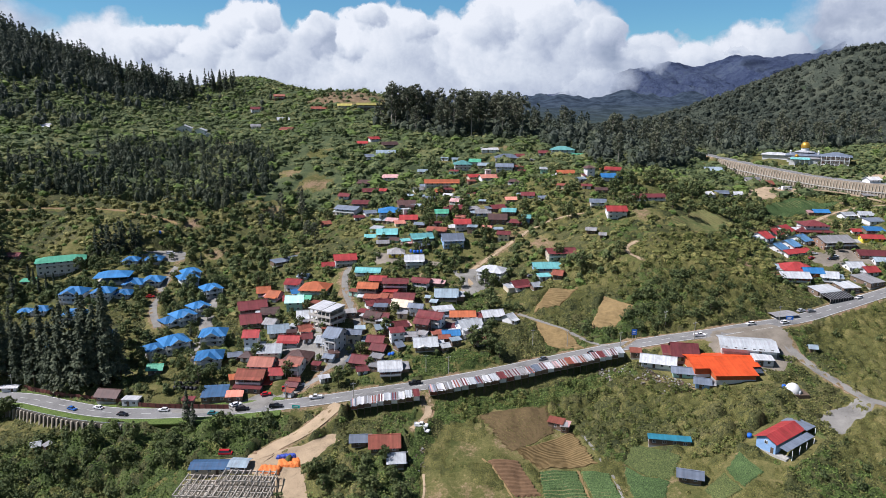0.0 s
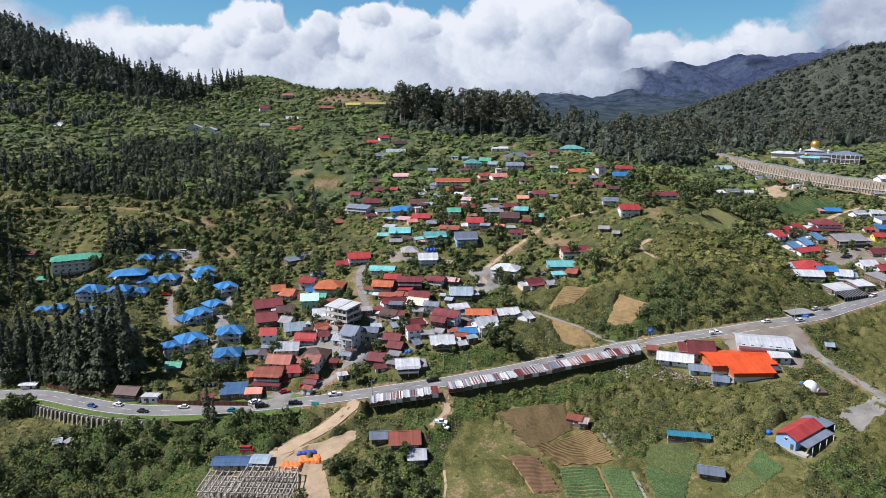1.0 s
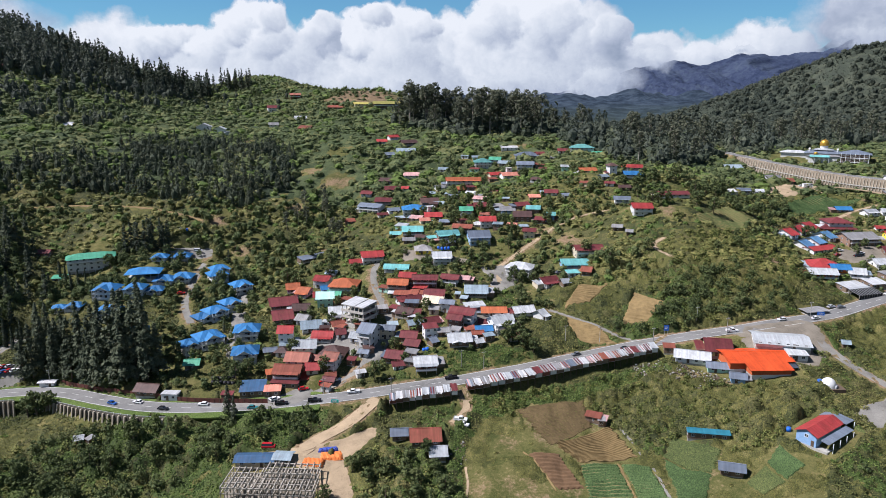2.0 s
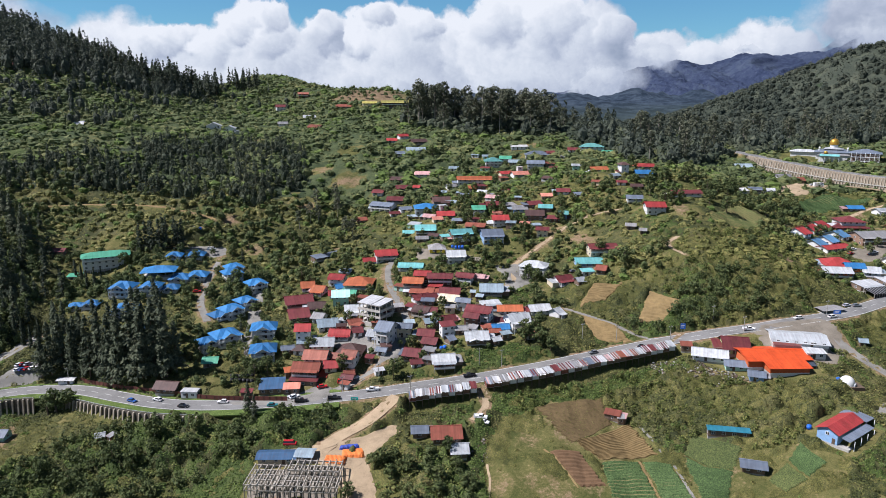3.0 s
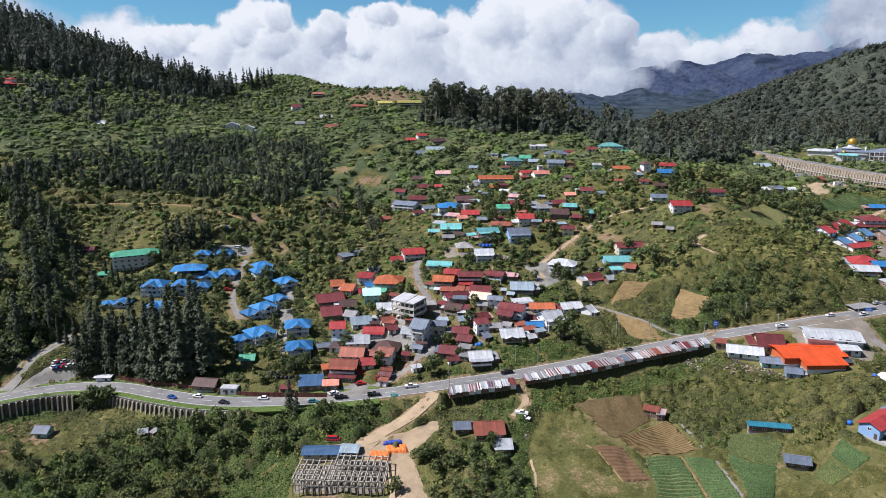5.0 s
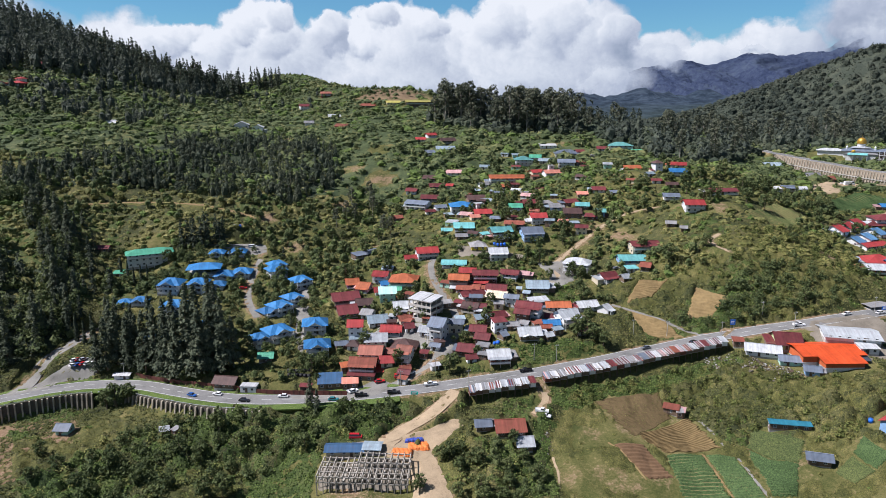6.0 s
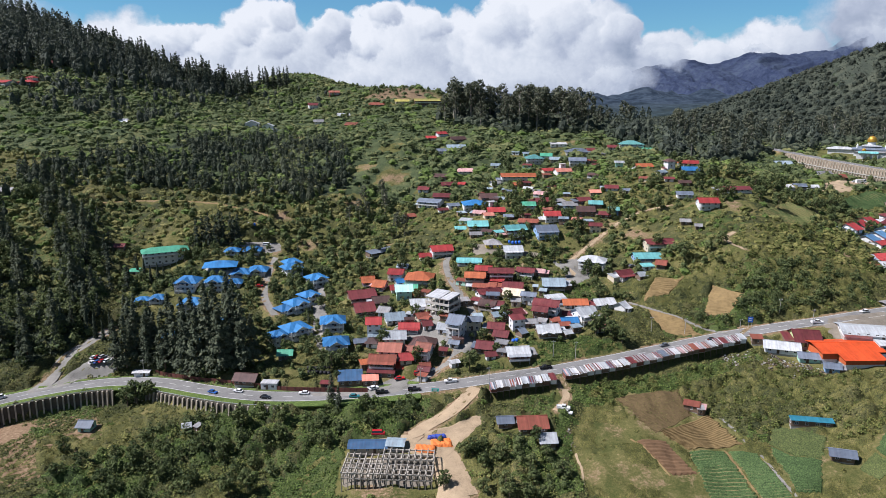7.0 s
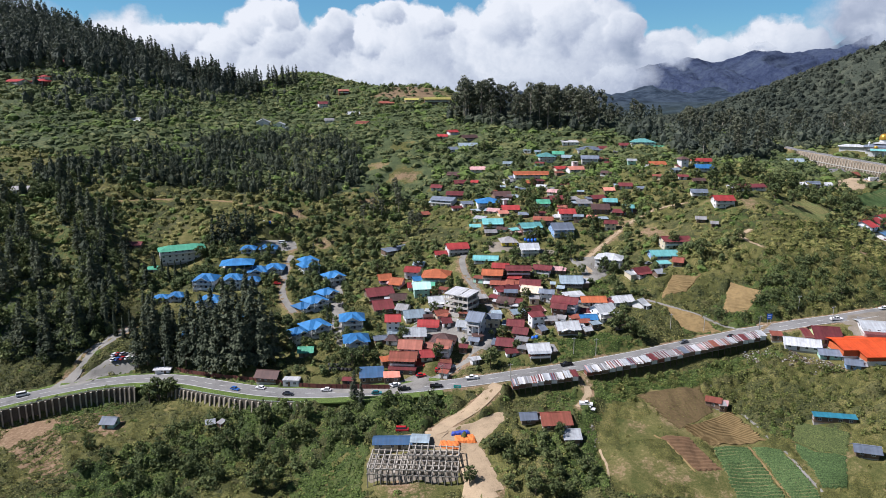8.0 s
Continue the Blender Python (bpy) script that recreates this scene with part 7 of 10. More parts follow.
def mosque(x, y, yaw):
    root = base_of("mosque", x, y, yaw, 59.4, label="white mosque with golden dome and grey metal roofs", category="mosque")
    claim(x, y, yaw, 76, 34)
    for name, x0, x1, y0, y1, low, h, roof, over in (
        ("prayer_hall", -12, 12, -5, 13, 0.0, 5.2, "slate", 1.8), ("side_wing", -31, -12.1, 0, 9, 1.4, 4.4, "lightgrey", 1.2),
        ("front_wing", -10, 12.5, -10, -5.1, 0.0, 3.2, "grey", 0.9), ("gallery", 12.6, 32, -13, 3, -0.6, 6.0, "slate", 1.8),
    ):
        bm = bmesh.new()
        box(bm, x0, x1, y0, y1, -4.0, h)
        # the gallery's brown wall colour stands in for the shade of its openings
        wing = part(name, bm, WALLS["brown"] if name == "gallery" else WALLS["white"], root)
        w, d = x1 - x0, y1 - y0
        bm = bmesh.new()
        hip_roof(bm, w, d, h, 0.15 * d, over, 0.2)
        top = part("roof", bm, ROOFS[roof], wing)
        top.matrix_basis = pose((x0 + x1) / 2, (y0 + y1) / 2, 0)
        n = int(w / 3)
        for k in range(n):
            for zz in ((low + 1.2,) if h < 5.5 else (0.9, 3.6)):
                piece("window", WINDOW_ME, wing, pose(x0 + (k + 0.5) * w / n, y0 - 0.02, zz) @ Matrix.Scale(1.5, 4))
    # the open gallery: floors and posts in front of its wall
    for zz in (-0.6, 2.7):
        bm = bmesh.new()
        box(bm, 12.6, 32, -15.2, -13.0, zz - 0.25, zz)
        part("gallery_floor", bm, white_paint, root)
    for k in range(7):
        bm = bmesh.new()
        box(bm, 12.7 + k * 3.15, 13.1 + k * 3.15, -15.1, -14.7, -4.0, 5.9)
        part("post", bm, white_paint, root)
    bm = bmesh.new()
    hip_roof(bm, 12, 11, 7.4, 1.4, 1.0, 0.2)
    part("upper_roof", bm, ROOFS["lightgrey"], root).matrix_basis = pose(0, 4, 0)
    bm = bmesh.new()
    tube(bm, (0, 4, 5.0), (0, 4, 10.4), 2.9, 2.9, 20)
    part("drum", bm, white_paint, root)
    bm = bmesh.new()
    dome(bm, (0, 4, 10.3), 3.4, 4.9, 9, 24, 0.25)
    tube(bm, (0, 4, 15.0), (0, 4, 16.8), 0.15, 0.05, 6)
    part("dome", bm, gold, root, "golden dome with finial", True)
    for px in (-10, 10):
        bm = bmesh.new()
        tube(bm, (px, -2, 4.6), (px, -2, 7.6), 0.7, 0.6, 10)
        tube(bm, (px, -2, 7.6), (px, -2, 9.0), 0.9, 0.1, 10)
        part("turret", bm, white_paint, root)
    bm = bmesh.new()
    dome(bm, (-5, -8, 4.0), 1.5, 1.9, 6, 16, 0.2)
    part("small_dome", bm, gold, root, "small golden dome", True)
    bm = bmesh.new()
    slab(bm, [(-9, -15.6, 2.5), (5, -15.6, 2.5), (5, -10.6, 3.7), (-9, -10.6, 3.7)], 0.15)
    part("porch_roof", bm, ROOFS["turquoise"], root, "turquoise metal porch roof")
    for k in range(5):
        bm = bmesh.new()
        px = -8.7 + k * 3.35
        box(bm, px - 0.15, px + 0.15, -15.3, -15.0, -4.0, 2.5)
        part("post", bm, white_paint, root)


def rubble(poly, count):
    """Broken concrete, boards and stones tipped down the slope."""
    pick = random.Random(21)
    bm = bmesh.new()
    xs, ys = [p[0] for p in poly], [p[1] for p in poly]
    made = 0
    while made < count:
        x, y = pick.uniform(min(xs), max(xs)), pick.uniform(min(ys), max(ys))
        if not inside(poly, np.array([x]), np.array([y]))[0]:
            continue
        made += 1
        s = pick.uniform(0.12, 0.4)
        v = box(bm, -s * pick.uniform(0.6, 1.8), s, -s, s * pick.uniform(0.5, 1.2), -0.2, s * 0.7, made % 3)
        m = pose(x, y, ground(x, y) + pick.uniform(0.1, 0.7), pick.uniform(-25, 25), pick.uniform(-25, 25), pick.uniform(0, 180))
        bmesh.ops.transform(bm, matrix=m, verts=v)
    me = bpy.data.meshes.new("rubble")
    bm.to_mesh(me)
    bm.free()
    for mat in (gravel, concrete, dark_timber):
        me.materials.append(mat)
    tagged(new("rubble", me), "grey and white rubble tipped below the workshop", "rubble", kind="stuff")


def buttress_wall(name, bench, first, last, side, height, pitch, tiers, label, step_out=0.9):
    """A retaining wall below a road with upright buttresses in front."""
    line, hz = bench.line, bench.z
    root = tagged(new(name), label, "retaining wall", kind="structure")
    d = np.r_[0, np.cumsum(np.hypot(*np.diff(line, axis=0).T))]
    a, b = (np.interp(v, line[:, 0], d) for v in (first, last))
    n = max(2, int(abs(b - a) / pitch))
    rows = []
    for k in range(n + 1):
        s = a + (b - a) * k / n
        x, y, z = (np.interp(s, d, q) for q in (line[:, 0], line[:, 1], hz))
        x2, y2 = (np.interp(s + 1.5, d, q) for q in (line[:, 0], line[:, 1]))
        yaw = math.atan2(y2 - y, x2 - x)
        rows.append((x + side * math.sin(yaw), y - side * math.cos(yaw), z, yaw))
    bm = bmesh.new()
    for (x, y, z, q), (x2, y2, z2, q2) in zip(rows, rows[1:]):
        for lo, hi in ((-height, 0.25),):
            f = lambda px, py, pz, pq, t, o: bm.verts.new((px + o * math.sin(pq), py - o * math.cos(pq), pz + t))
            v = [f(x, y, z, q, hi, 0), f(x2, y2, z2, q2, hi, 0), f(x2, y2, z2, q2, lo, step_out), f(x, y, z, q, lo, step_out)]
            w = [f(x, y, z, q, hi, -0.6), f(x2, y2, z2, q2, hi, -0.6), f(x2, y2, z2, q2, lo, -0.6), f(x, y, z, q, lo, -0.6)]
            bm.faces.new(v)
            bm.faces.new(w[::-1])
            bm.faces.new((v[1], v[0], w[0], w[1]))
    part("wall_face", bm, wall_sand if tiers > 1 else plain("stained_wall", (0.10, 0.088, 0.07), 0.95, 0.3, 0.5), root)
    bm = bmesh.new()
    for o, deep in ((0.0, 0.0),):
        half = 0.2 if tiers > 1 else 0.3
        box(bm, -half, half, -0.75, 0.15, -height * 0.98, -0.5 if tiers > 1 else 0.1)
    for vtx in bm.verts:
        if vtx.co.z < -1:
            vtx.co.y -= step_out
    rib = bpy.data.meshes.new("buttress")
    bmesh.ops.recalc_face_normals(bm, faces=bm.faces[:])
    bm.to_mesh(rib)
    bm.free()
    rib.materials.append(stained_rib)
    for x, y, z, q in rows:
        piece("buttress", rib, root, pose(x, y, z, 0, 0, math.degrees(q)))
    if tiers > 1:
        bm = bmesh.new()
        for (x, y, z, q), (x2, y2, z2, q2) in zip(rows, rows[1:]):
            f = lambda px, py, pz, pq, t, o: bm.verts.new((px + o * math.sin(pq), py - o * math.cos(pq), pz + t))
            h = -height * 0.55
            v = [f(x, y, z, q, h, 2.6), f(x2, y2, z2, q2, h, 2.6), f(x2, y2, z2, q2, h, 0.2), f(x, y, z, q, h, 0.2)]
            w = [f(x, y, z, q, h - 0.5, 2.6), f(x2, y2, z2, q2, h - 0.5, 2.6)]
            bm.faces.new(v)
            bm.faces.new((v[1], v[0], w[0], w[1]))
        part("ledge", bm, raw_concrete, root)
    return rows


factory(112.9, 264.6, 2)
hall(127.8, 273.8, -14, 21, 15, 1.8, 1.6, "lightgrey", "white", "large hall with shallow pale grey metal roof")
shade_house(193.5, 324.6, 18, 15.0, 6.6, 10)
hall(156.6, 303.0, 14, 11.0, 6.0, 1.5, 0.3, "grey", "wood", "low derelict shed with weathered flat metal roof", True, "shed", "shed")
red_shed(115.7, 216.3, 36)
concrete_building(-54.9, 310.8, -31, 12.2, 10.2)
timber_skeleton(-72.9, 207.6, -3, 31.0, 12.6)
hall(-81.4, 219.2, 2, 13, 5.5, 2.6, 0.8, "steelblue", "cream", "workers' shed with faded blue-grey metal roof at the building site", False, "site_shed", "shed")
hall(-71.2, 218.3, -4, 5.5, 5, 2.6, 0.6, "skyblue", "cream", "small site shed with pale blue metal roof", True, "site_shed", "shed")
hall(-180.1, 363.8, 12, 17, 12, 3.4, 2.2, "blue", "white", "open-sided resort hall with wide bright blue roof", True, hipped=True)
hall(-193.2, 285.9, 3, 6.5, 3, 2.4, 0.3, "white", "white", "small white roadside cabin beside the grove", False, "cabin", "cabin")
hall(-49.9, 268.7, 25, 3.2, 2.8, 2.4, 0.5, "white", "white", "small white kiosk beside the village lane", False, "kiosk", "kiosk")
rubble([(64.4, 272.3), (76.5, 269), (86.2, 257.4), (95.8, 250.6), (89.3, 242.7), (78.1, 253.4), (65.1, 262.4)], 260)
rubble([(75.4, 274.1), (83.2, 268.2), (94.3, 257.5), (99.1, 250.3), (91.9, 250.5), (78.8, 260.9)], 150)
rubble([(-10.9, 229.5), (-6.7, 227.3), (-6.1, 217.3), (-11.6, 211.9), (-14.1, 221)], 60)
claim(-216.8, 369.7, 9, 24, 14)
mosque(292, 560, -30)
buttress_wall("retaining_wall", BENCHES["main"], -260, -199, 9.5, 7.8, 2.7, 1, "dark stained retaining wall with pale concrete buttresses")
buttress_wall("retaining_wall", BENCHES["main"], -186, -118, 9.5, 5.4, 2.5, 1, "overgrown retaining wall with pale concrete buttresses")
buttress_wall("embankment_wall", BENCHES["highway"], 230, 332, 7.0, 9.2, 2.0, 2, "high pale concrete highway wall with two tiers of buttresses", 3.0)


# ---------------------------------------------------------------- fields
def field(mat, rows, quad, label, ridge=0.28, crop=False):
    """A ploughed or planted field: ridges and furrows lying on the slope."""
    a, b, c, d = (np.array(p, float) for p in quad)
    rows = int(rows * (1.6 if crop else 1.0))
    n, m = rows * 6, 26
    vs = []
    for i in range(n + 1):
        u = i / n
        for j in range(m + 1):
            v = j / m
            if j in (0, 1, m - 1, m):
                v += 0.022 * math.sin(i * 0.9 + j) + 0.018 * math.sin(i * 0.23)
            p = (a * (1 - u) + b * u) * (1 - v) + (d * (1 - u) + c * u) * v
            wob = 0.18 * math.sin(v * 9 + i * 0.7) + 0.1 * math.sin(v * 23 + i)
            h = ridge * (1 - abs(math.cos((u * rows + wob * 0.05) * 3.1416)) ** (2 if crop else 3))
            if crop:
                h += 0.10 * math.sin(j * 2.3 + i * 1.9) * (h > ridge * 0.4)
            edge = i in (0, n) or j in (0, m)
            if i in (0, 1, n - 1, n):
                p = p + 0.2 * np.array([math.sin(j * 0.8), math.cos(j * 1.1)])
            vs.append((p[0], p[1], ground(p[0], p[1]) + (-0.2 if edge else 0.14 + h)))
    fs = [(i * (m + 1) + j, (i + 1) * (m + 1) + j, (i + 1) * (m + 1) + j + 1, i * (m + 1) + j + 1) for i in range(n) for j in range(m)]
    # bare earth shows between the planted rows
    gaps = [int(crop and i % 6 == 0) for i in range(n) for j in range(m)]
    ob = new("field", mesh_of("field", vs, fs, [mat, soil_tan], gaps))
    return tagged(ob, label, "field", "farm fields", "structure")


FIELD_QUADS = []


def farmed(mat, rows, quad, label, crop=False):
    FIELD_QUADS.append(list(quad))
    field(mat, rows, quad, label, 0.42 if crop else 0.44 if mat is soil_tan else 0.04 if mat is soil_dry else 0.40, crop)


farmed(soil_dry, 34, [(13.1, 243.2), (23.9, 223.5), (42.4, 238.1), (41.6, 251.8)], "dry brown field overgrown with weeds")
farmed(soil_tan, 19, [(25.9, 225.1), (33.6, 215.6), (54.9, 219.9), (49.1, 238.8)], "ploughed tan field with curved furrows")
farmed(soil_red, 10, [(15.1, 217.8), (23.5, 202.0), (32.4, 202.7), (26.3, 219.3)], "ploughed reddish-brown field")
farmed(crop_green, 13, [(33.1, 214.4), (33.3, 187.3), (49.5, 186.1), (46.4, 215.8)], "vegetable field in straight green rows", True)
farmed(crop_green, 15, [(47.7, 216.0), (50.6, 186.1), (59.5, 184.9), (57.2, 213.6)], "vegetable field in green rows", True)
farmed(crop_thin, 9, [(68.6, 227.3), (63.3, 218.3), (75.3, 204.2), (82.7, 216.2)], "thinly sown field of yellowing green rows", True)
farmed(crop_green, 14, [(63.0, 217.4), (60.8, 191.7), (68.2, 190.4), (74.7, 203.8)], "vegetable field in green rows", True)
farmed(crop_green, 9, [(100.7, 213.0), (94.0, 206.4), (95.5, 195.2), (104.6, 202.4)], "vegetable field in green rows", True)
farmed(crop_thin, 7, [(92.9, 205.2), (84.1, 199.0), (86.6, 191.6), (94.7, 194.6)], "thinly sown field of yellowing green rows", True)
farmed(soil_tan, 10, [(52.8, 331.3), (43.2, 316.1), (56.4, 318.8), (68.8, 332.3)], "ploughed tan field with curved furrows")
farmed(soil_tan, 10, [(77.7, 320.0), (66.9, 299.4), (78.3, 298.5), (90.1, 310.1)], "ploughed tan field with curved furrows")
farmed(soil_tan, 11, [(42.0, 309.2), (46.6, 289.1), (62.5, 286.8), (56.7, 299.5)], "ploughed tan field with curved furrows")
farmed(crop_thin, 12, [(125.7, 383.4), (162.4, 424.5), (172.1, 404.9), (151.1, 379.9)], "vegetable field in pale green rows", True)
farmed(crop_green, 10, [(242.6, 476.1), (269.8, 461.4), (220.5, 444), (209.7, 463)], "vegetable field in green rows", True)


# ---------------------------------------------------------------- vehicles and small things
def wheel_mesh():
    bm = bmesh.new()
    tube(bm, (0, -0.1, 0), (0, 0.1, 0), 0.33, 0.33, 12)
    me = bpy.data.meshes.new("wheel")
    bm.to_mesh(me)
    bm.free()
    me.materials.append(rubber)
    bm = bmesh.new()
    tube(bm, (0, -0.115, 0), (0, 0.115, 0), 0.19, 0.17, 10)
    rim = bpy.data.meshes.new("rim")
    bm.to_mesh(rim)
    bm.free()
    rim.materials.append(grey_metal)
    return me, rim


WHEEL_ME, RIM_ME = wheel_mesh()
CAR_PAINT = {k: plain("paint_" + k, c, 0.25, 0.5, 0.06, 0.0, 0.0) for k, c in (("white", (0.75, 0.75, 0.75)), ("red", (0.42, 0.02, 0.025)), ("black", (0.015, 0.015, 0.018)), ("silver", (0.45, 0.46, 0.48)), ("blue", (0.03, 0.10, 0.32)), ("teal", (0.03, 0.16, 0.18)), ("grey", (0.16, 0.17, 0.18)))}
CAR_WORDS = {"white": "white", "red": "red", "black": "black", "silver": "silver", "blue": "dark blue", "teal": "dark teal", "grey": "dark grey"}
headlight = plain("headlight", (0.7, 0.72, 0.72), 0.1)
tail_light = plain("tail_light", (0.4, 0.01, 0.01), 0.2)


def loft(bm, rings):
    """Skin through rings of equally many points, closed at both ends."""
    rows = [[bm.verts.new(p) for p in ring] for ring in rings]
    for lo, hi in zip(rows, rows[1:]):
        for k in range(len(lo)):
            j = (k + 1) % len(lo)
            bm.faces.new((lo[k], lo[j], hi[j], hi[k]))
    bm.faces.new(rows[0][::-1])
    bm.faces.new(rows[-1])


def car(x, y, yaw, colour, kind="car", z=None):
    long, wide, tall = {"car": (4.3, 1.75, 1.48), "pickup": (5.2, 1.85, 1.78), "van": (4.9, 1.8, 2.0), "lorry": (7.0, 2.3, 2.9)}[kind]
    root = base_of(kind if kind != "car" else "car", x, y, yaw, ground(x, y) + 0.12 if z is None else z, f"{CAR_WORDS[colour]} {'passenger car' if kind == 'car' else kind} on the {'road' if z is not None else 'ground'}", "car" if kind == "car" else kind, "vehicles")
    belt = tall * 0.58
    bm = bmesh.new()
    h = wide / 2
    loft(bm, [[(-long / 2 + i, -h + i, z0), (long / 2 - i, -h + i, z0), (long / 2 - i, h - i, z0), (-long / 2 + i, h - i, z0)] for z0, i in ((0.28, 0.12), (0.5, 0.0), (belt - 0.1, 0.02), (belt, 0.10))])
    part("body", bm, CAR_PAINT[colour], root)
    x0, x1, t0, t1 = {"car": (-1.75, 0.95, -1.2, 0.35), "pickup": (-0.6, 1.35, -0.45, 0.75), "van": (-2.3, 1.9, -2.2, 1.3), "lorry": (1.6, 3.3, 1.7, 3.1)}[kind]
    bm = bmesh.new()
    loft(bm, [[(x0, -h + 0.12, belt), (x1, -h + 0.12, belt), (x1, h - 0.12, belt), (x0, h - 0.12, belt)], [(t0, -h + 0.24, tall - 0.06), (t1, -h + 0.24, tall - 0.06), (t1, h - 0.24, tall - 0.06), (t0, h - 0.24, tall - 0.06)]])
    part("glazing", bm, glass, root, "dark tinted glass")
    bm = bmesh.new()
    box(bm, t0 - 0.03, t1 + 0.03, -h + 0.22, h - 0.22, tall - 0.06, tall)
    for px, qx in ((x0 + 0.05, t0), (x1 - 0.1, t1)):
        for s in (-1, 1):
            tube(bm, (px, s * (h - 0.13), belt), (qx, s * (h - 0.25), tall - 0.04), 0.05, 0.05, 4)
    part("roof", bm, CAR_PAINT[colour], root)
    if kind == "pickup":
        bm = bmesh.new()
        for a in ((-2.5, -0.65, -h + 0.02, -h + 0.1), (-2.5, -0.65, h - 0.1, h - 0.02), (-2.56, -2.48, -h + 0.1, h - 0.1)):
            box(bm, *a, belt, belt + 0.32)
        part("bed_sides", bm, CAR_PAINT[colour], root)
    if kind == "lorry":
        bm = bmesh.new()
        box(bm, -3.4, 1.4, -h, h, belt, tall)
        part("cargo_box", bm, CAR_PAINT["white" if colour == "white" else colour], root)
    for px in (-long * 0.3, long * 0.31):
        for s in (-1, 1):
            wheel = piece("wheel", WHEEL_ME, root, pose(px, s * (h - 0.1), 0.33))
            piece("rim", RIM_ME, wheel, Matrix())
    for s in (-1, 1):
        bm = bmesh.new()
        box(bm, long / 2 - 0.06, long / 2 + 0.02, s * (h - 0.45) - 0.16, s * (h - 0.45) + 0.16, 0.6, 0.76)
        part("headlight", bm, headlight, root)
        bm = bmesh.new()
        box(bm, -long / 2 - 0.02, -long / 2 + 0.06, s * (h - 0.4) - 0.14, s * (h - 0.4) + 0.14, 0.65, 0.82)
        part("tail_light", bm, tail_light, root)


def on_road(bench, at_x, side, colour, kind="car", turn=0):
    """A vehicle in a lane of the road, at the given x."""
    line = bench.line
    k = int(np.argmin(abs(line[:, 0] - at_x)))
    k = min(max(k, 1), len(line) - 2)
    t = line[k + 1] - line[k - 1]
    yaw = math.atan2(t[1], t[0])
    car(line[k, 0] + side * math.sin(yaw), line[k, 1] - side * math.cos(yaw), math.degrees(yaw) + turn, colour, kind, bench.z[k] + 0.11)


def power_pole(x, y, h=8.0, arm=True):
    root = base_of("power_pole", x, y, 20, label="slim grey concrete power pole with crossarm", category="power pole", group="power poles")
    bm = bmesh.new()
    tube(bm, (0, 0, -0.6), (0, 0, h), 0.16, 0.10, 8)
    part("pole", bm, concrete, root)
    if arm:
        bm = bmesh.new()
        box(bm, -1.0, 1.0, -0.06, 0.06, h - 0.7, h - 0.55)
        part("crossarm", bm, grey_metal, root)
        for px in (-0.85, 0, 0.85):
            bm = bmesh.new()
            tube(bm, (px, 0, h - 0.55), (px, 0, h - 0.3), 0.06, 0.04, 6)
            part("insulator", bm, white_paint, root)


def road_sign(x, y, yaw, w, h, top, mat, label):
    root = base_of("road_sign", x, y, yaw, label=label, category="road sign")
    for px in (-w * 0.3, w * 0.3):
        bm = bmesh.new()
        tube(bm, (px, 0.06, -0.5), (px, 0.06, top), 0.06, 0.06, 6)
        part("post", bm, grey_metal, root)
    bm = bmesh.new()
    box(bm, -w / 2, w / 2, -0.05, 0.0, top - h, top)
    board = part("board", bm, mat, root)
    for k in range(2):
        bm = bmesh.new()
        box(bm, -w * 0.35, w * (0.3 - 0.1 * k), -0.08, -0.051, top - h * (0.4 + 0.3 * k), top - h * (0.3 + 0.3 * k))
        part("bar", bm, white_paint, board, "white bar of writing")


def water_tank(x, y, mat, label, r=0.6, z=None):
    root = base_of("water_tank", x, y, 0, z, label, "water tank", "water tanks")
    bm = bmesh.new()
    tube(bm, (0, 0, -0.1), (0, 0, 1.3), r, r, 14)
    dome(bm, (0, 0, 1.3), r, 0.3, 4, 14)
    part("barrel", bm, mat, root, "", True)
    bm = bmesh.new()
    tube(bm, (0, 0, 1.56), (0, 0, 1.68), r * 0.3, r * 0.3, 10)
    part("lid", bm, mat, root)


def tarp(x, y, yaw, w, d, mat, label):
    """A tarpaulin sheet drawn over stacked boards: flat on top, folds down its sides, a ragged rim."""
    root = base_of("tarpaulin", x, y, yaw, label=label, category="tarpaulin")
    pick = random.Random(int(x * 7 + y))
    nx, ny, vs = 18, 12, []
    for i in range(nx + 1):
        for j in range(ny + 1):
            u, v = i / nx * 2 - 1, j / ny * 2 - 1
            rim = max(abs(u), abs(v))
            z = 0.95 * (1 - max(0.0, (rim - 0.72) / 0.28) ** 1.5) + 0.10 * math.sin(i * 1.7 + j * 0.6) + 0.06 * math.sin(j * 2.3 - i)
            px, py = u * w / 2 + pick.uniform(-0.12, 0.12), v * d / 2 + pick.uniform(-0.12, 0.12)
            vs.append((px, py, z * (1 if rim < 0.99 else 0) - (0.15 if rim > 0.99 else 0)))
    fs = [(i * (ny + 1) + j, (i + 1) * (ny + 1) + j, (i + 1) * (ny + 1) + j + 1, i * (ny + 1) + j + 1) for i in range(nx) for j in range(ny)]
    sheet = new("sheet", mesh_of("sheet", vs, fs, [mat]))
    sheet.parent = root
    return root


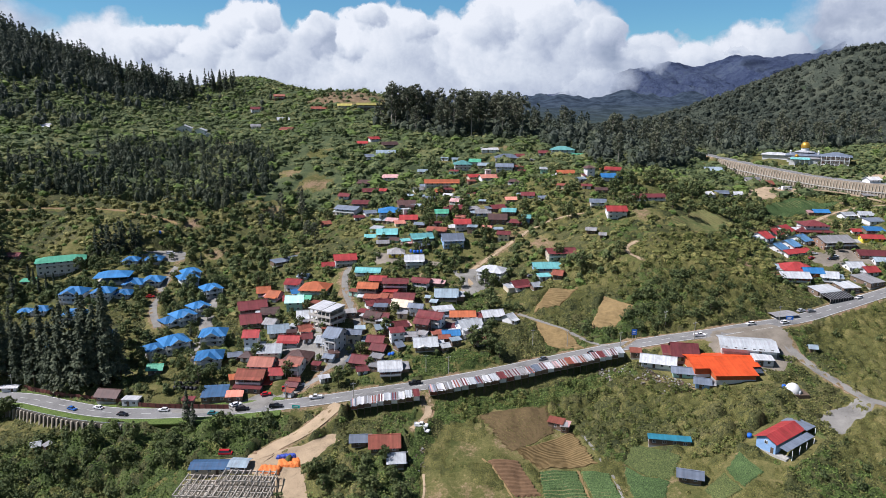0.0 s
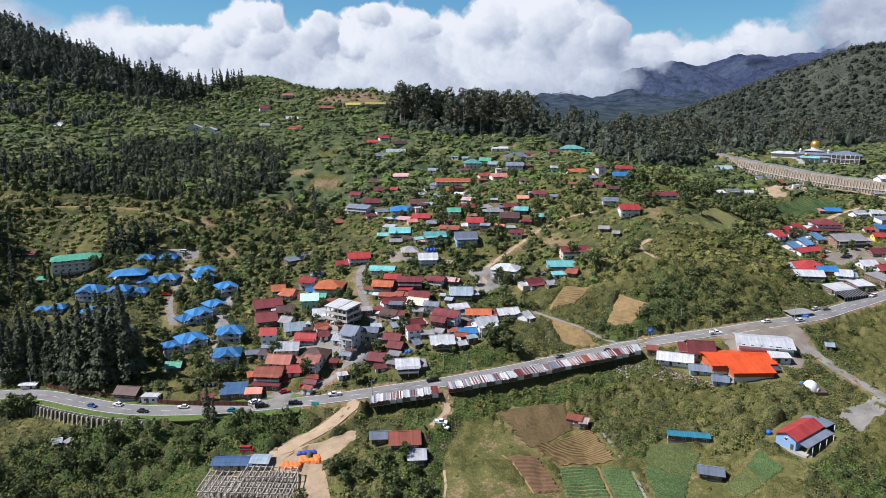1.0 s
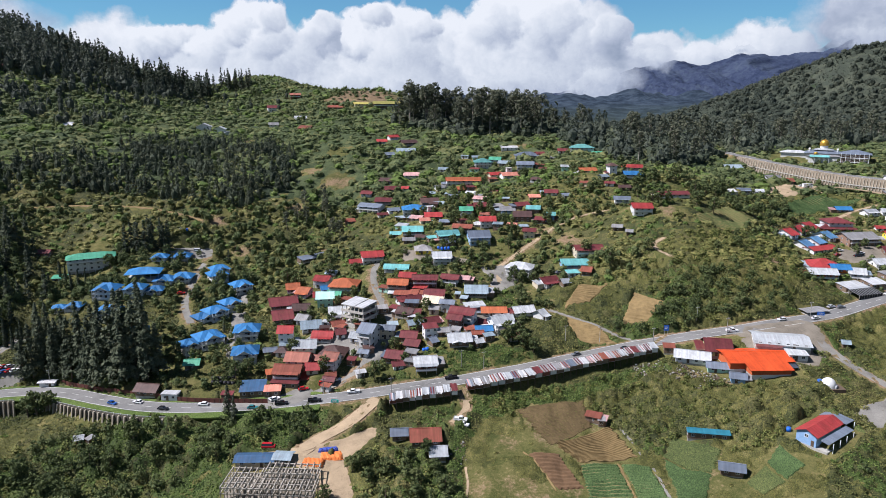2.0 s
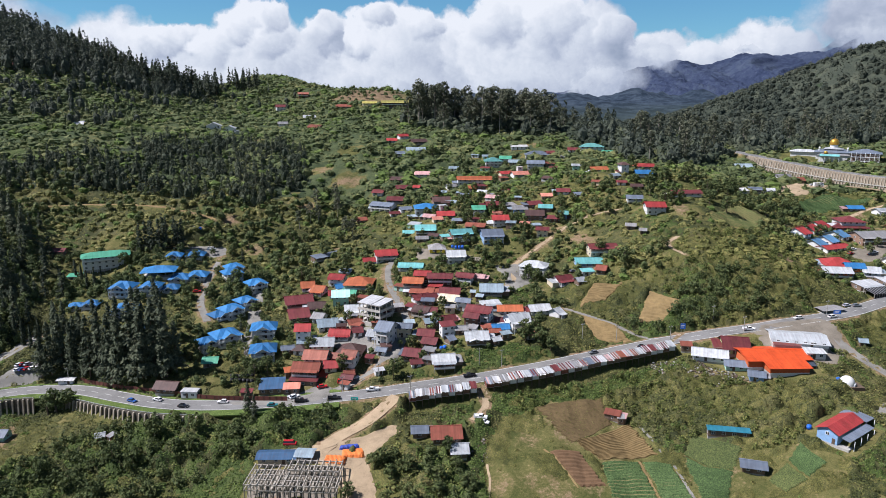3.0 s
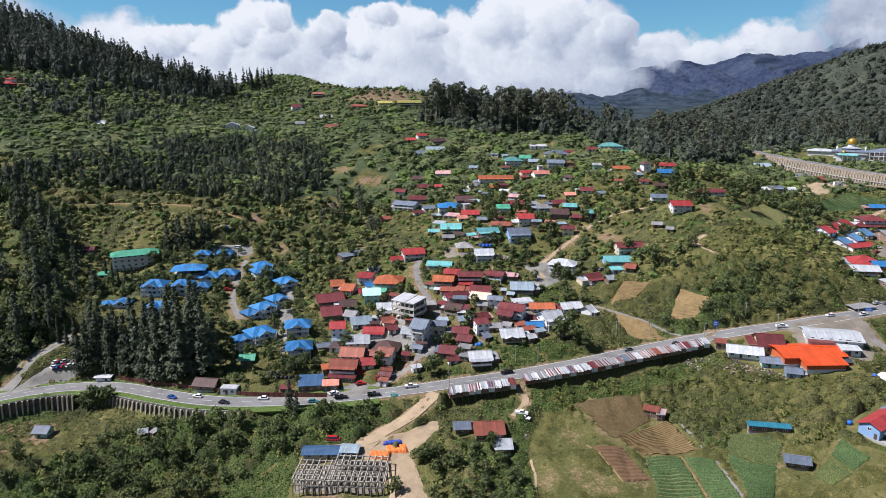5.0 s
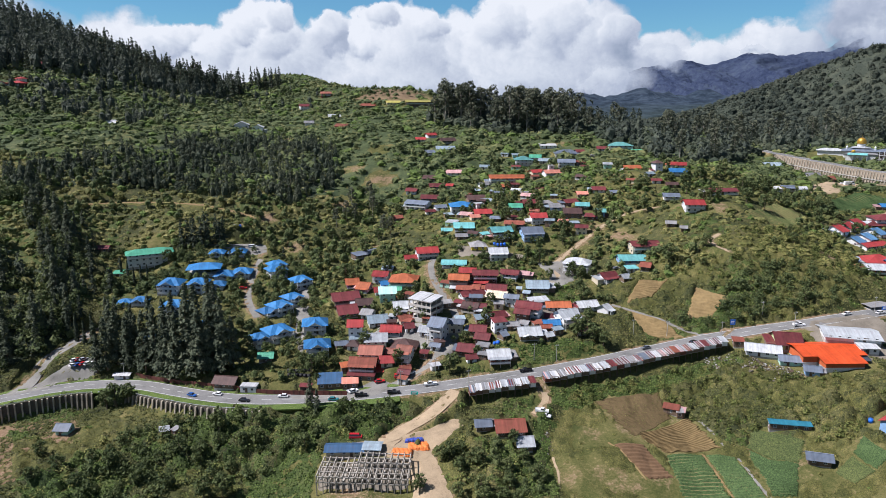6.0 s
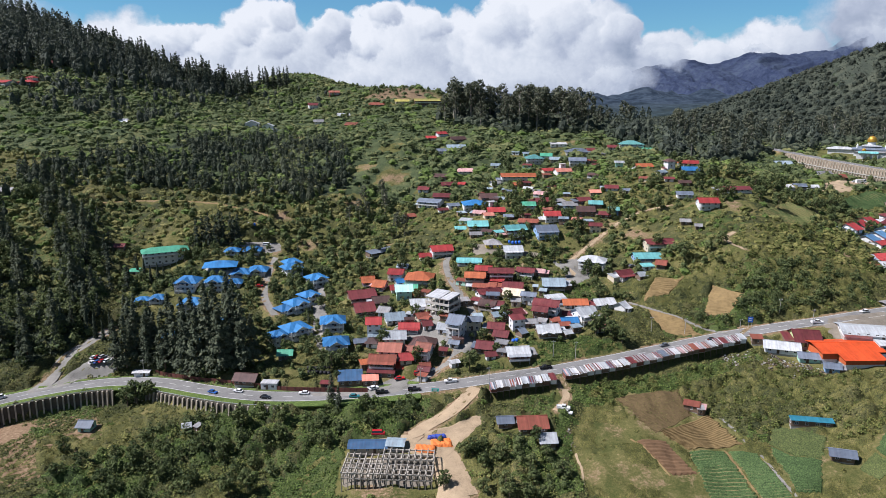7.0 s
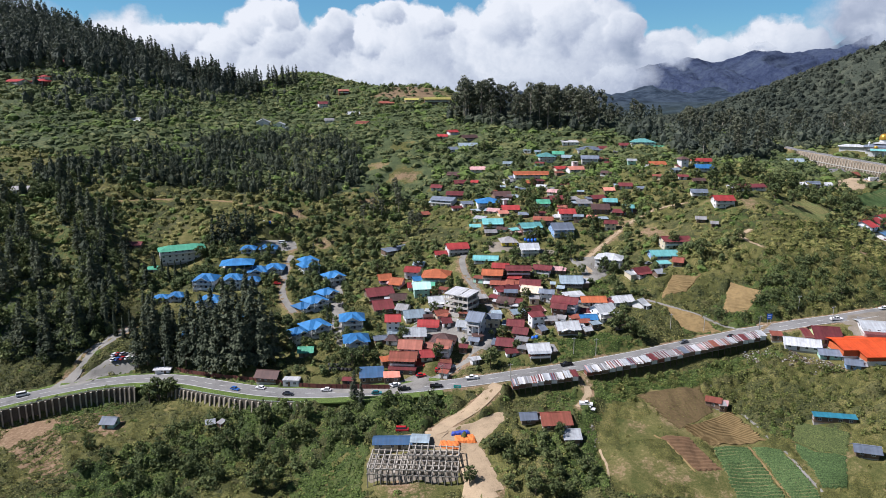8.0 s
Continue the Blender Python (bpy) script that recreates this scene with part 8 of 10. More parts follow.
def dome_tent(x, y):
    root = base_of("dome_tent", x, y, 0, label="white round dome tent on a small timber deck", category="dome tent")
    claim(x, y, 0, 9, 8)
    bm = bmesh.new()
    box(bm, -3.0, 5.0, -3.6, 2.6, -1.2, 0.25)
    part("deck", bm, dark_timber, root)
    bm = bmesh.new()
    dome(bm, (0, 0, 0.25), 2.9, 3.3, 8, 20)
    part("shell", bm, white_paint, root, "", True)
    bm = bmesh.new()
    tube(bm, (1.2, -1.2, 0.25), (2.2, -2.3, 0.25), 1.15, 1.15, 12)
    part("entrance", bm, grey_metal, root)


def board_fence(pts, height, mat, label):
    """A closed board fence on posts along a line."""
    root = tagged(new("fence"), label, "fence")
    line = curve_points(pts, 2.4)
    for (ax, ay), (bx, by) in zip(line, line[1:]):
        bm = bmesh.new()
        za, zb = ground(ax, ay), ground(bx, by)
        v = [bm.verts.new(p) for p in ((ax, ay, za - 0.3), (bx, by, zb - 0.3), (bx, by, zb + height), (ax, ay, za + height))]
        w = [bm.verts.new((q.co.x, q.co.y + 0.08, q.co.z)) for q in v]
        bm.faces.new(v)
        bm.faces.new(w[::-1])
        for i in range(4):
            bm.faces.new((v[(i + 1) % 4], v[i], w[i], w[(i + 1) % 4]))
        part("panel", bm, mat, root)
        bm = bmesh.new()
        tube(bm, (ax, ay - 0.05, za - 0.4), (ax, ay - 0.05, za + height + 0.12), 0.08, 0.08, 6)
        part("post", bm, dark_timber, root)
    return root


def guard_posts(bench, first, last, side, every, mat, label):
    root = tagged(new("guard_rail"), label, "guard rail")
    line, hz = bench.line, bench.z
    d = np.r_[0, np.cumsum(np.hypot(*np.diff(line, axis=0).T))]
    a, b = (np.interp(v, line[:, 0], d) for v in (first, last))
    bm = bmesh.new()
    box(bm, -0.09, 0.09, -0.09, 0.09, -0.3, 0.75)
    me = bpy.data.meshes.new("post")
    bm.to_mesh(me)
    bm.free()
    me.materials.append(mat)
    rail, old = bmesh.new(), None
    for s in np.arange(a, b, every):
        x, y, z = (np.interp(s, d, q) for q in (line[:, 0], line[:, 1], hz))
        x2, y2 = (np.interp(s + 1, d, q) for q in (line[:, 0], line[:, 1]))
        yaw = math.atan2(y2 - y, x2 - x)
        p = (x + side * math.sin(yaw), y - side * math.cos(yaw), z)
        piece("post", me, root, pose(*p, 0, 0, math.degrees(yaw)))
        ring = [rail.verts.new((p[0] + o * math.sin(yaw), p[1] - o * math.cos(yaw), p[2] + h)) for o, h in ((0.10, 0.48), (0.16, 0.62), (0.10, 0.76), (0.06, 0.62))]
        if old:
            for i in range(4):
                rail.faces.new((old[i], old[(i + 1) % 4], ring[(i + 1) % 4], ring[i]))
        old = ring
    part("rail", rail, grey_metal, root)


on_road(BENCHES["main"], -247, -2, "white", "van", 0)
on_road(BENCHES["main"], -150, 2, "blue", "car", 0)
on_road(BENCHES["main"], -141, -2, "white", "car", 180)
on_road(BENCHES["main"], -126, 2, "black", "car", 0)
on_road(BENCHES["main"], -112, -2, "white", "car", 180)
on_road(BENCHES["main"], -66, 2, "black", "pickup", 0)
on_road(BENCHES["main"], -52, -2, "white", "pickup", 180)
on_road(BENCHES["main"], -12, -2, "black", "pickup", 180)
on_road(BENCHES["main"], 43, -2, "grey", "car", 180)
on_road(BENCHES["main"], 64, 2.2, "black", "car", 0)
on_road(BENCHES["main"], 112, 2, "white", "pickup", 0)
on_road(BENCHES["main"], 139, -2, "white", "car", 180)
on_road(BENCHES["main"], 152, 2, "white", "car", 0)
on_road(BENCHES["main"], -90, 3.2, "teal", "car", 0)
on_road(BENCHES["main"], -83, -3.4, "silver", "car", 180)
on_road(BENCHES["main"], 205, -2, "white", "car", 180)
car(-217.9, 292.1, 60, "white")
car(-216.4, 292.9, 60, "red")
car(-214.4, 293.1, 60, "silver")
car(-217.5, 289.9, 60, "white")
car(-215.6, 290.4, 60, "blue")
car(-213.5, 290.9, 60, "red")
car(-211.5, 291.4, 60, "white")
car(-7.0, 233.1, -20, "white", "car")
car(-8.1, 235.1, -10, "white", "pickup")
car(46.2, 349.9, 20, "grey", "car")
car(-60.1, 268.8, 30, "white", "car")
car(-64.6, 266.1, 10, "red", "van")
car(-83.1, 255.6, 40, "white", "car")
car(-79.3, 251.0, 10, "black", "pickup")
car(-72.9, 262.9, 15, "red", "car")
car(219.6, 375.0, 20, "white", "car")
car(215.7, 371.2, 0, "black", "car")
car(209.0, 377.8, 10, "white", "car")
car(204.1, 371.2, 30, "red", "car")
car(168.5, 309.2, 20, "silver", "car")
car(172.8, 308.7, 10, "grey", "car")
car(-164.2, 403.7, 0, "white", "van")
car(244.5, 495.8, 0, "white", "car")
car(247.3, 493.2, 0, "white", "lorry")
car(-78.3, 225.5, 0, "red", "van")
car(-154.8, 349.2, 10, "red", "car")
car(-177.4, 415.7, 0, "white", "car")
car(-18.9, 298.9, 10, "silver", "car")
water_tank(-17.9, 373.6, blue_plastic, "blue plastic water tank on the house roof", 0.7, ground(-17.9, 373.6) + 5.9)
water_tank(-16.0, 373.4, blue_plastic, "blue plastic water tank on the house roof", 0.7, ground(-16.0, 373.4) + 5.9)
water_tank(-14.1, 373.3, blue_plastic, "blue plastic water tank on the house roof", 0.7, ground(-14.1, 373.3) + 5.9)
water_tank(-12.2, 373.2, blue_plastic, "blue plastic water tank on the house roof", 0.7, ground(-12.2, 373.2) + 5.9)
water_tank(-112.3, 268.4, black_plastic, "black plastic water tank in a stacked yard", 0.85)
water_tank(-110.6, 268.3, black_plastic, "black plastic water tank in a stacked yard", 0.85)
water_tank(-108.9, 268.2, black_plastic, "black plastic water tank in a stacked yard", 0.85)
water_tank(-107.1, 268.1, black_plastic, "black plastic water tank in a stacked yard", 0.85)
water_tank(-105.4, 268.1, black_plastic, "black plastic water tank in a stacked yard", 0.85)
water_tank(-103.7, 268.0, black_plastic, "black plastic water tank in a stacked yard", 0.85)
water_tank(-113.2, 271.7, black_plastic, "black plastic water tank in a stacked yard", 0.85)
water_tank(-111.4, 271.6, black_plastic, "black plastic water tank in a stacked yard", 0.85)
water_tank(-109.7, 271.5, black_plastic, "black plastic water tank in a stacked yard", 0.85)
water_tank(-108.0, 271.5, black_plastic, "black plastic water tank in a stacked yard", 0.85)
water_tank(-106.3, 271.4, black_plastic, "black plastic water tank in a stacked yard", 0.85)
water_tank(-104.5, 271.3, black_plastic, "black plastic water tank in a stacked yard", 0.85)
water_tank(106.7, 219.0, blue_plastic, "blue plastic water tank beside the barn", 0.8)
water_tank(131.2, 246.4, blue_plastic, "blue plastic water tank beside the dome tent", 0.8)
water_tank(-23.3, 281.9, blue_plastic, "blue plastic water tank beside a timber house", 0.8)
water_tank(-21.8, 281.7, blue_plastic, "blue plastic water tank beside a timber house", 0.8)
water_tank(16.9, 420.2, blue_plastic, "blue plastic water tank beside a house", 0.8)
water_tank(-174.9, 416.7, blue_plastic, "blue plastic water tank behind the chalets", 0.8)
power_pole(-49.4, 264.4, 8)
power_pole(39.8, 288.4, 8)
power_pole(2.4, 269.8, 8)
power_pole(-7.1, 270.2, 8)
power_pole(-35.6, 254.1, 7)
power_pole(100.1, 294.8, 8)
power_pole(-192.4, 285.8, 8)
power_pole(-203.6, 291.6, 8)
power_pole(76.9, 281.7, 8)
power_pole(108.6, 281.6, 8)
power_pole(151.0, 294.4, 8)
power_pole(55.2, 288.8, 8)
power_pole(-63.8, 258.9, 7)
road_sign(85.2, 290.5, -5, 2.2, 2.6, 4.6, blue_plastic, "blue road sign board on two posts")
road_sign(154.9, 293.0, -15, 3.0, 1.6, 3.6, blue_plastic, "blue direction sign at the lane junction")
road_sign(-57.5, 248.7, -5, 3.0, 1.3, 2.0, turquoise_board, "turquoise hoarding beside the dirt track")
tarp(-55.0, 222.3, 8, 8.6, 5.5, orange_canvas, "crumpled orange tarpaulin over a heap")
tarp(-60.7, 217.4, -6, 8.0, 4.6, orange_canvas, "faded orange tarpaulin on bare ground")
tarp(-56.5, 225.1, 8, 7.5, 2.4, blue_canvas, "dark blue tarpaulin beside the orange ones")
dome_tent(133.8, 244.8)
board_fence([(-187.1, 285.9), (-162.6, 274), (-148.2, 268.1), (-131.9, 262), (-116.5, 257.6), (-85.3, 253)], 2.0, brown_fence, "dark brown board fence along the road")
guard_posts(BENCHES["main"], -262, -198, 9.1, 2.6, white_paint, "grey steel guard rail on white posts")
guard_posts(BENCHES["main"], -196, -118, 9.1, 3.2, white_paint, "grey steel guard rail on white posts above the wall")


# ---------------------------------------------------------------- plants
rng = np.random.default_rng(5)


def leaf_cloud(count, size, shape, r):
    """Corners of many small leaf clumps: middles from shape(), each a three-cornered blade turned its own way."""
    mid, out = shape(count, r)
    t = np.cross(out, r.normal(size=(count, 3)))
    t /= np.linalg.norm(t, axis=1)[:, None] + 1e-9
    b = np.cross(out, t)
    s = size * r.uniform(0.6, 1.35, (count, 1))
    tip = out * s * r.uniform(-0.35, 0.15, (count, 1))
    return np.stack([mid - t * s + tip - b * s * 0.6, mid + t * s + tip - b * s * 0.6, mid + b * s * 0.9], 1)


def with_heart(leaves, middle, reach, seed):
    """Adds a lumpy closed heart of a few faces inside a crown's loose leaves."""
    r = np.random.default_rng(seed)
    bm = bmesh.new()
    bmesh.ops.create_icosphere(bm, subdivisions=1, radius=1.0)
    bmesh.ops.triangulate(bm, faces=bm.faces[:])
    shake = {v.index: 1 + r.uniform(-0.22, 0.18) for v in bm.verts}
    heart = np.array([[tuple(v.co * shake[v.index]) for v in f.verts] for f in bm.faces if f.calc_center_median().z > -0.6])
    bm.free()
    return np.concatenate([leaves, heart * reach + middle])


def ball_shape(sx, sy, sz, fill=0.55):
    def shape(count, r):
        v = r.normal(size=(count, 3))
        v[:, 2] = np.abs(v[:, 2]) * 0.9 - 0.12
        v /= np.linalg.norm(v, axis=1)[:, None]
        lump = 1 + 0.22 * np.sin(v[:, :1] * 5 + 1.3) * np.cos(v[:, 1:2] * 6) + 0.12 * np.sin(v[:, 2:] * 9)
        mid = v * lump * r.uniform(fill, 1.0, (count, 1)) * (sx, sy, sz)
        out = v + r.normal(size=v.shape) * 0.4 + (0, 0, 0.45)
        return mid, out / np.linalg.norm(out, axis=1)[:, None]
    return shape


def cone_shape(height, radius, base=0.12, power=0.85):
    def shape(count, r):
        u = r.uniform(0, 1, count) ** 1.4
        a = r.uniform(0, 6.2832, count)
        tier = 0.78 + 0.22 * np.abs(np.sin(u * 19))
        rad = radius * (1 - u) ** power * tier * r.uniform(0.45, 1.0, count) + 0.05
        mid = np.stack([rad * np.cos(a), rad * np.sin(a), height * (base + (1 - base) * u)], -1)
        out = np.stack([np.cos(a), np.sin(a), 0.5 + 0 * a], -1) + r.normal(size=(count, 3)) * 0.35
        return mid, out / np.linalg.norm(out, axis=1)[:, None]
    return shape


def whorl_shape(height, radius, tiers, base=0.12, droop=0.25, power=0.8):
    """A conifer's crown: tiers of spreading boughs with gaps between them, drooping towards their tips."""
    def shape(count, r):
        level = 0.98 * (1 - (1 - (np.arange(tiers) + r.uniform(0, 0.8, tiers)) / tiers) ** 1.25)
        boughs = []
        for u in level:
            for k in range(5 if u < 0.6 else 4):
                boughs.append((u, r.uniform(0, 6.2832), radius * (1 - u) ** power * r.uniform(0.62, 1.08) + 0.12))
        boughs = np.array(boughs)
        pick = r.choice(len(boughs), count, p=boughs[:, 2] / boughs[:, 2].sum())
        u, a, reach = boughs[pick].T
        d = reach * r.uniform(0.08, 1.0, count) ** 0.75
        w = (0.10 + 0.20 * d) * r.normal(size=count) * 0.8
        z = height * (base + (1 - base) * u) - droop * d + r.normal(size=count) * (0.10 * d + 0.12)
        mid = np.stack([d * np.cos(a) - w * np.sin(a), d * np.sin(a) + w * np.cos(a), z], -1)
        out = np.stack([np.cos(a) * 0.7, np.sin(a) * 0.7, 0.75 + 0 * a], -1) + r.normal(size=(count, 3)) * 0.35
        tip = 3
        mid[:tip] = np.stack([r.normal(size=tip) * 0.1, r.normal(size=tip) * 0.1, height * r.uniform(0.95, 1.0, tip)], -1)
        return mid, out / np.linalg.norm(out, axis=1)[:, None]
    return shape


def blobs_shape(blobs):
    def shape(count, r):
        w = np.array([b[3] ** 2 for b in blobs])
        pick = r.choice(len(blobs), count, p=w / w.sum())
        c = np.array(blobs)[pick]
        v = r.normal(size=(count, 3))
        v /= np.linalg.norm(v, axis=1)[:, None]
        mid = c[:, :3] + v * c[:, 3:4] * r.uniform(0.5, 1.0, (count, 1)) * (1, 1, 0.72)
        out = v + r.normal(size=v.shape) * 0.4 + (0, 0, 0.25)
        return mid, out / np.linalg.norm(out, axis=1)[:, None]
    return shape


def leaves_mesh(name, corners, mat):
    n = len(corners)
    return mesh_of(name, corners.reshape(-1, 3), np.arange(3 * n).reshape(n, 3), [mat])


def grown_on(bm, count):
    """Joins a limb just made to the nearest point of the wood that was there before."""
    bm.verts.ensure_lookup_table()
    old, fresh = bm.verts[:count], bm.verts[count:]
    near = min(old, key=lambda v: (v.co - fresh[0].co).length)
    bm.faces.new((near, fresh[0], fresh[1]))


def tree(name, height, trunk_r, blobs, leaves, size, mat, bark_mat, label, shape=None, seed=1):
    """A tree: tapered trunk with limbs, and a crown of many leaf clumps."""
    root = new(name)
    tagged(root, label, "tree", "trees")
    r = np.random.default_rng(seed)
    bm = bmesh.new()
    lean = Vector((r.uniform(-0.3, 0.3), r.uniform(-0.3, 0.3), 0)) * height * 0.06
    tube(bm, (0, 0, -0.8), tuple(lean * 0.5 + Vector((0, 0, height * 0.5))), trunk_r, trunk_r * 0.65, 7)
    count = len(bm.verts)
    tube(bm, tuple(lean * 0.5 + Vector((0, 0, height * 0.5))), tuple(lean + Vector((0, 0, height * 0.93))), trunk_r * 0.65, trunk_r * 0.12, 6)
    grown_on(bm, count)
    for bx, by, bz, br in blobs:
        foot = lean * 0.6 + Vector((0, 0, max(height * 0.25, bz - math.hypot(bx, by) * 0.9)))
        count = len(bm.verts)
        tube(bm, tuple(foot), (bx, by, bz), trunk_r * 0.32, trunk_r * 0.1, 3, False)
        grown_on(bm, count)
    part("trunk", bm, bark_mat, root)
    me = leaves_mesh("crown", leaf_cloud(leaves, size, shape or blobs_shape(blobs), r), mat)
    crown = new("crown", me)
    crown.parent = root
    return root


def round_blobs(height, spread_r, count, seed, low=0.45):
    r = np.random.default_rng(seed)
    out = []
    for k in range(count):
        a = k * 2.4 + r.uniform(-0.4, 0.4)
        u = (k + 0.5) / count
        rad = spread_r * math.sqrt(1 - (2 * u - 0.75) ** 2 * 0.6) * r.uniform(0.35, 0.85)
        out.append((rad * math.cos(a), rad * math.sin(a), height * (low + (0.92 - low) * u), spread_r * r.uniform(0.34, 0.52)))
    return out


PINES = [tree("pine", 14, 0.20, (), 520, 0.43, leaf_pine, bark, "tall dark green conical pine tree", whorl_shape(15, 3.5, 20, 0.10, 0.30, 0.85), s) for s in (1, 2, 13)]
CYPRESSES = [tree("cypress", 13, 0.2, (), 520, 0.36, leaf_pine, bark, "narrow dark green cypress tree", cone_shape(13.5, 1.45, 0.05, 0.7), s) for s in (3, 14)]
GROVE = [tree("casuarina", 20, 0.30, (), 1500, 0.44, leaf_grove, bark, "tall feathery green pine in the roadside grove", whorl_shape(21.5, 3.9, 30, 0.13, 0.22, 0.70), s) for s in (4, 5, 12)]
GUMS = [tree("eucalyptus", 26, 0.34, round_blobs(26, 5.4, 13, s, 0.40), 560, 0.66, leaf_gum, pale_bark, "tall eucalyptus tree with pale trunk on the ridge", None, s) for s in (6, 7, 8)]
BROAD = [tree("broadleaf_tree", 8, 0.2, round_blobs(8, 3.0, 11, s, 0.33), 480, 0.40, leaf_tree, bark, "rounded green broadleaf tree", None, s) for s in (9, 10, 11)]


def banana(seed):
    root = tagged(new("banana_plant"), "light green banana plant with long arching leaves", "banana plant", "banana plants")
    r = np.random.default_rng(seed)
    bm = bmesh.new()
    tube(bm, (0, 0, -0.4), (0, 0, 2.2), 0.16, 0.1, 6)
    part("stem", bm, leaf_fresh, root)
    for k in range(8):
        bm = bmesh.new()
        a = k * 0.785 + r.uniform(-0.2, 0.2)
        c, s, old = math.cos(a), math.sin(a), None
        for i in range(5):
            u = i / 4
            d, z, w = 0.2 + 2.1 * u, 2.1 + 1.5 * u - 1.9 * u * u, 0.34 * math.sin(0.25 + 2.7 * u)
            row = [bm.verts.new((c * d - s * q * w, s * d + c * q * w, z)) for q in (-1, 1)]
            if old:
                bm.faces.new((old[0], old[1], row[1], row[0]))
            old = row
        part("leaf", bm, leaf_fresh, root)
    return root


BANANAS = [banana(1)]
used = set()


def plant(kind, x, y, size=1.0):
    """Sets one tree of a kind; the first of each is the pattern itself."""
    fresh = [p for p in kind if p.name not in used]
    pattern = fresh[0] if fresh else kind[int(rng.integers(len(kind)))]
    m = pose(x, y, ground(x, y) - 0.1, 0, 0, float(rng.uniform(0, 360))) @ Matrix.Diagonal((size, size, size * float(rng.uniform(0.9, 1.12)), 1))
    if pattern.name not in used:
        used.add(pattern.name)
        pattern.matrix_basis = m
    else:
        copy_thing_at(pattern, m)


def copy_thing_at(pattern, m):
    made = copy_thing(pattern, Matrix())
    made.matrix_basis = m
    return made


def clear_of(x, y, gap=0.0):
    for fx, fy, c, s, hw, hd in footprints:
        u, v = (x - fx) * c + (y - fy) * s, (y - fy) * c - (x - fx) * s
        if abs(u) < hw + gap and abs(v) < hd + gap:
            return False
    return True


def in_any(polys, x, y):
    hit = np.zeros(x.shape, bool)
    for q in polys:
        hit |= inside(q, x, y)
    return hit


def grow(kind, poly, count, lo, hi, gap=1.5, apart=3.0):
    """So many trees of a kind inside a stretch, clear of houses and ways."""
    xs, ys = [p[0] for p in poly], [p[1] for p in poly]
    set_at, tries = [], 0
    while len(set_at) < count and tries < count * 30:
        tries += 1
        x, y = rng.uniform(min(xs), max(xs)), rng.uniform(min(ys), max(ys))
        if not inside(poly, np.array([x]), np.array([y]))[0] or inside(CLEARING, np.array([x]), np.array([y]))[0] or not clear_of(x, y, gap) or way_gap(x, y) < 1.5 or in_any(YARDS[:3], np.array([x]), np.array([y]))[0]:
            continue
        if any((x - a) ** 2 + (y - b) ** 2 < apart**2 for a, b in set_at):
            continue
        set_at.append((x, y))
        plant(kind, x, y, float(rng.uniform(lo, hi)))


def way_gap(x, y):
    i = int(np.clip(np.searchsorted(GX, x), 0, len(GX) - 1))
    j = int(np.clip(np.searchsorted(GY, y), 0, len(GY) - 1))
    return float(way_near[j, i])


for x, y, s in ((-228.0, 365.9, 0.8), (-220.7, 358.1, 0.9), (-214.3, 351.2, 0.8), (-211.2, 353.0, 0.9), (-210.0, 358.2, 0.7), (-225.9, 350.7, 0.7), (-218.6, 303.6, 0.9), (-223.9, 306.5, 1.0), (-229.3, 309.4, 1.1), (-217.4, 308.7, 1.0)):
    plant(CYPRESSES, x, y, s)
for x, y, s in ((-200.6, 395.8, 1.15), (-196.1, 394.6, 1.2), (-192.1, 394.8, 1.3), (-188.2, 396.6, 1.25), (-184.5, 399.6, 1.35), (-180.9, 401.5, 1.25), (-203.8, 394.9, 1.1), (-198.9, 398.2, 1.2), (-191.2, 398.8, 1.3), (-181.8, 396.9, 1.2)):
    plant(PINES, x, y, s)
for x, y, s in ((-205.8, 288.4, 0.75), (-201.5, 289.0, 0.8), (-197.6, 291.4, 0.8), (-191.4, 289.1, 0.75), (-182.4, 286.3, 0.9), (-177.0, 286.1, 0.95), (-169.7, 280.0, 1.0), (-163.1, 275.8, 1.0), (-158.1, 276.3, 1.1), (-151.9, 272.3, 1.05), (-147.6, 275.4, 1.1), (-142.2, 274.1, 1.0), (-183.1, 296.3, 0.9), (-170.9, 292.1, 1.0), (-160.0, 291.6, 1.1), (-150.1, 289.4, 1.05), (-194.5, 297.6, 0.8), (-203.4, 299.6, 0.8), (-139.3, 277.9, 0.8), (-179.8, 302.8, 0.8), (-169.4, 305.3, 0.9), (-158.0, 304.1, 0.95)):
    plant(GROVE, x, y, s * 1.46)
for x, y, s in ((-203.0, 299.4, 0.9), (-195.9, 297.0, 0.9), (-192.5, 300.5, 0.8), (-206.5, 311.7, 0.8), (-198.6, 310.1, 0.75), (-211.9, 313.2, 0.7)):
    plant(GROVE, x, y, s)
for x, y, s in ((-8.2, 412.7, 1.3), (7.7, 373.6, 1.1), (47.9, 411.3, 1.2), (-68.5, 310.9, 0.9), (13.9, 284.5, 1.4), (19.8, 281.7, 1.3), (24.3, 278.6, 1.1), (-96.4, 362.0, 1.0), (-101.8, 365.9, 1.2), (-94.4, 401.4, 1.3), (-55.7, 305.6, 0.8), (-36.5, 286.5, 0.9), (61.9, 360.9, 1.2), (71.1, 343.2, 1.3)):
    plant(BROAD, x, y, s)
for x, y, s in ((256, 548, 0.6), (263, 546, 0.7), (272, 546.5, 0.5), (281, 545, 0.65), (296, 543.5, 0.6), (304, 543, 0.75), (311, 542, 0.6), (318, 541, 0.7), (322, 548, 0.9)):
    plant(BROAD, x, y, s)
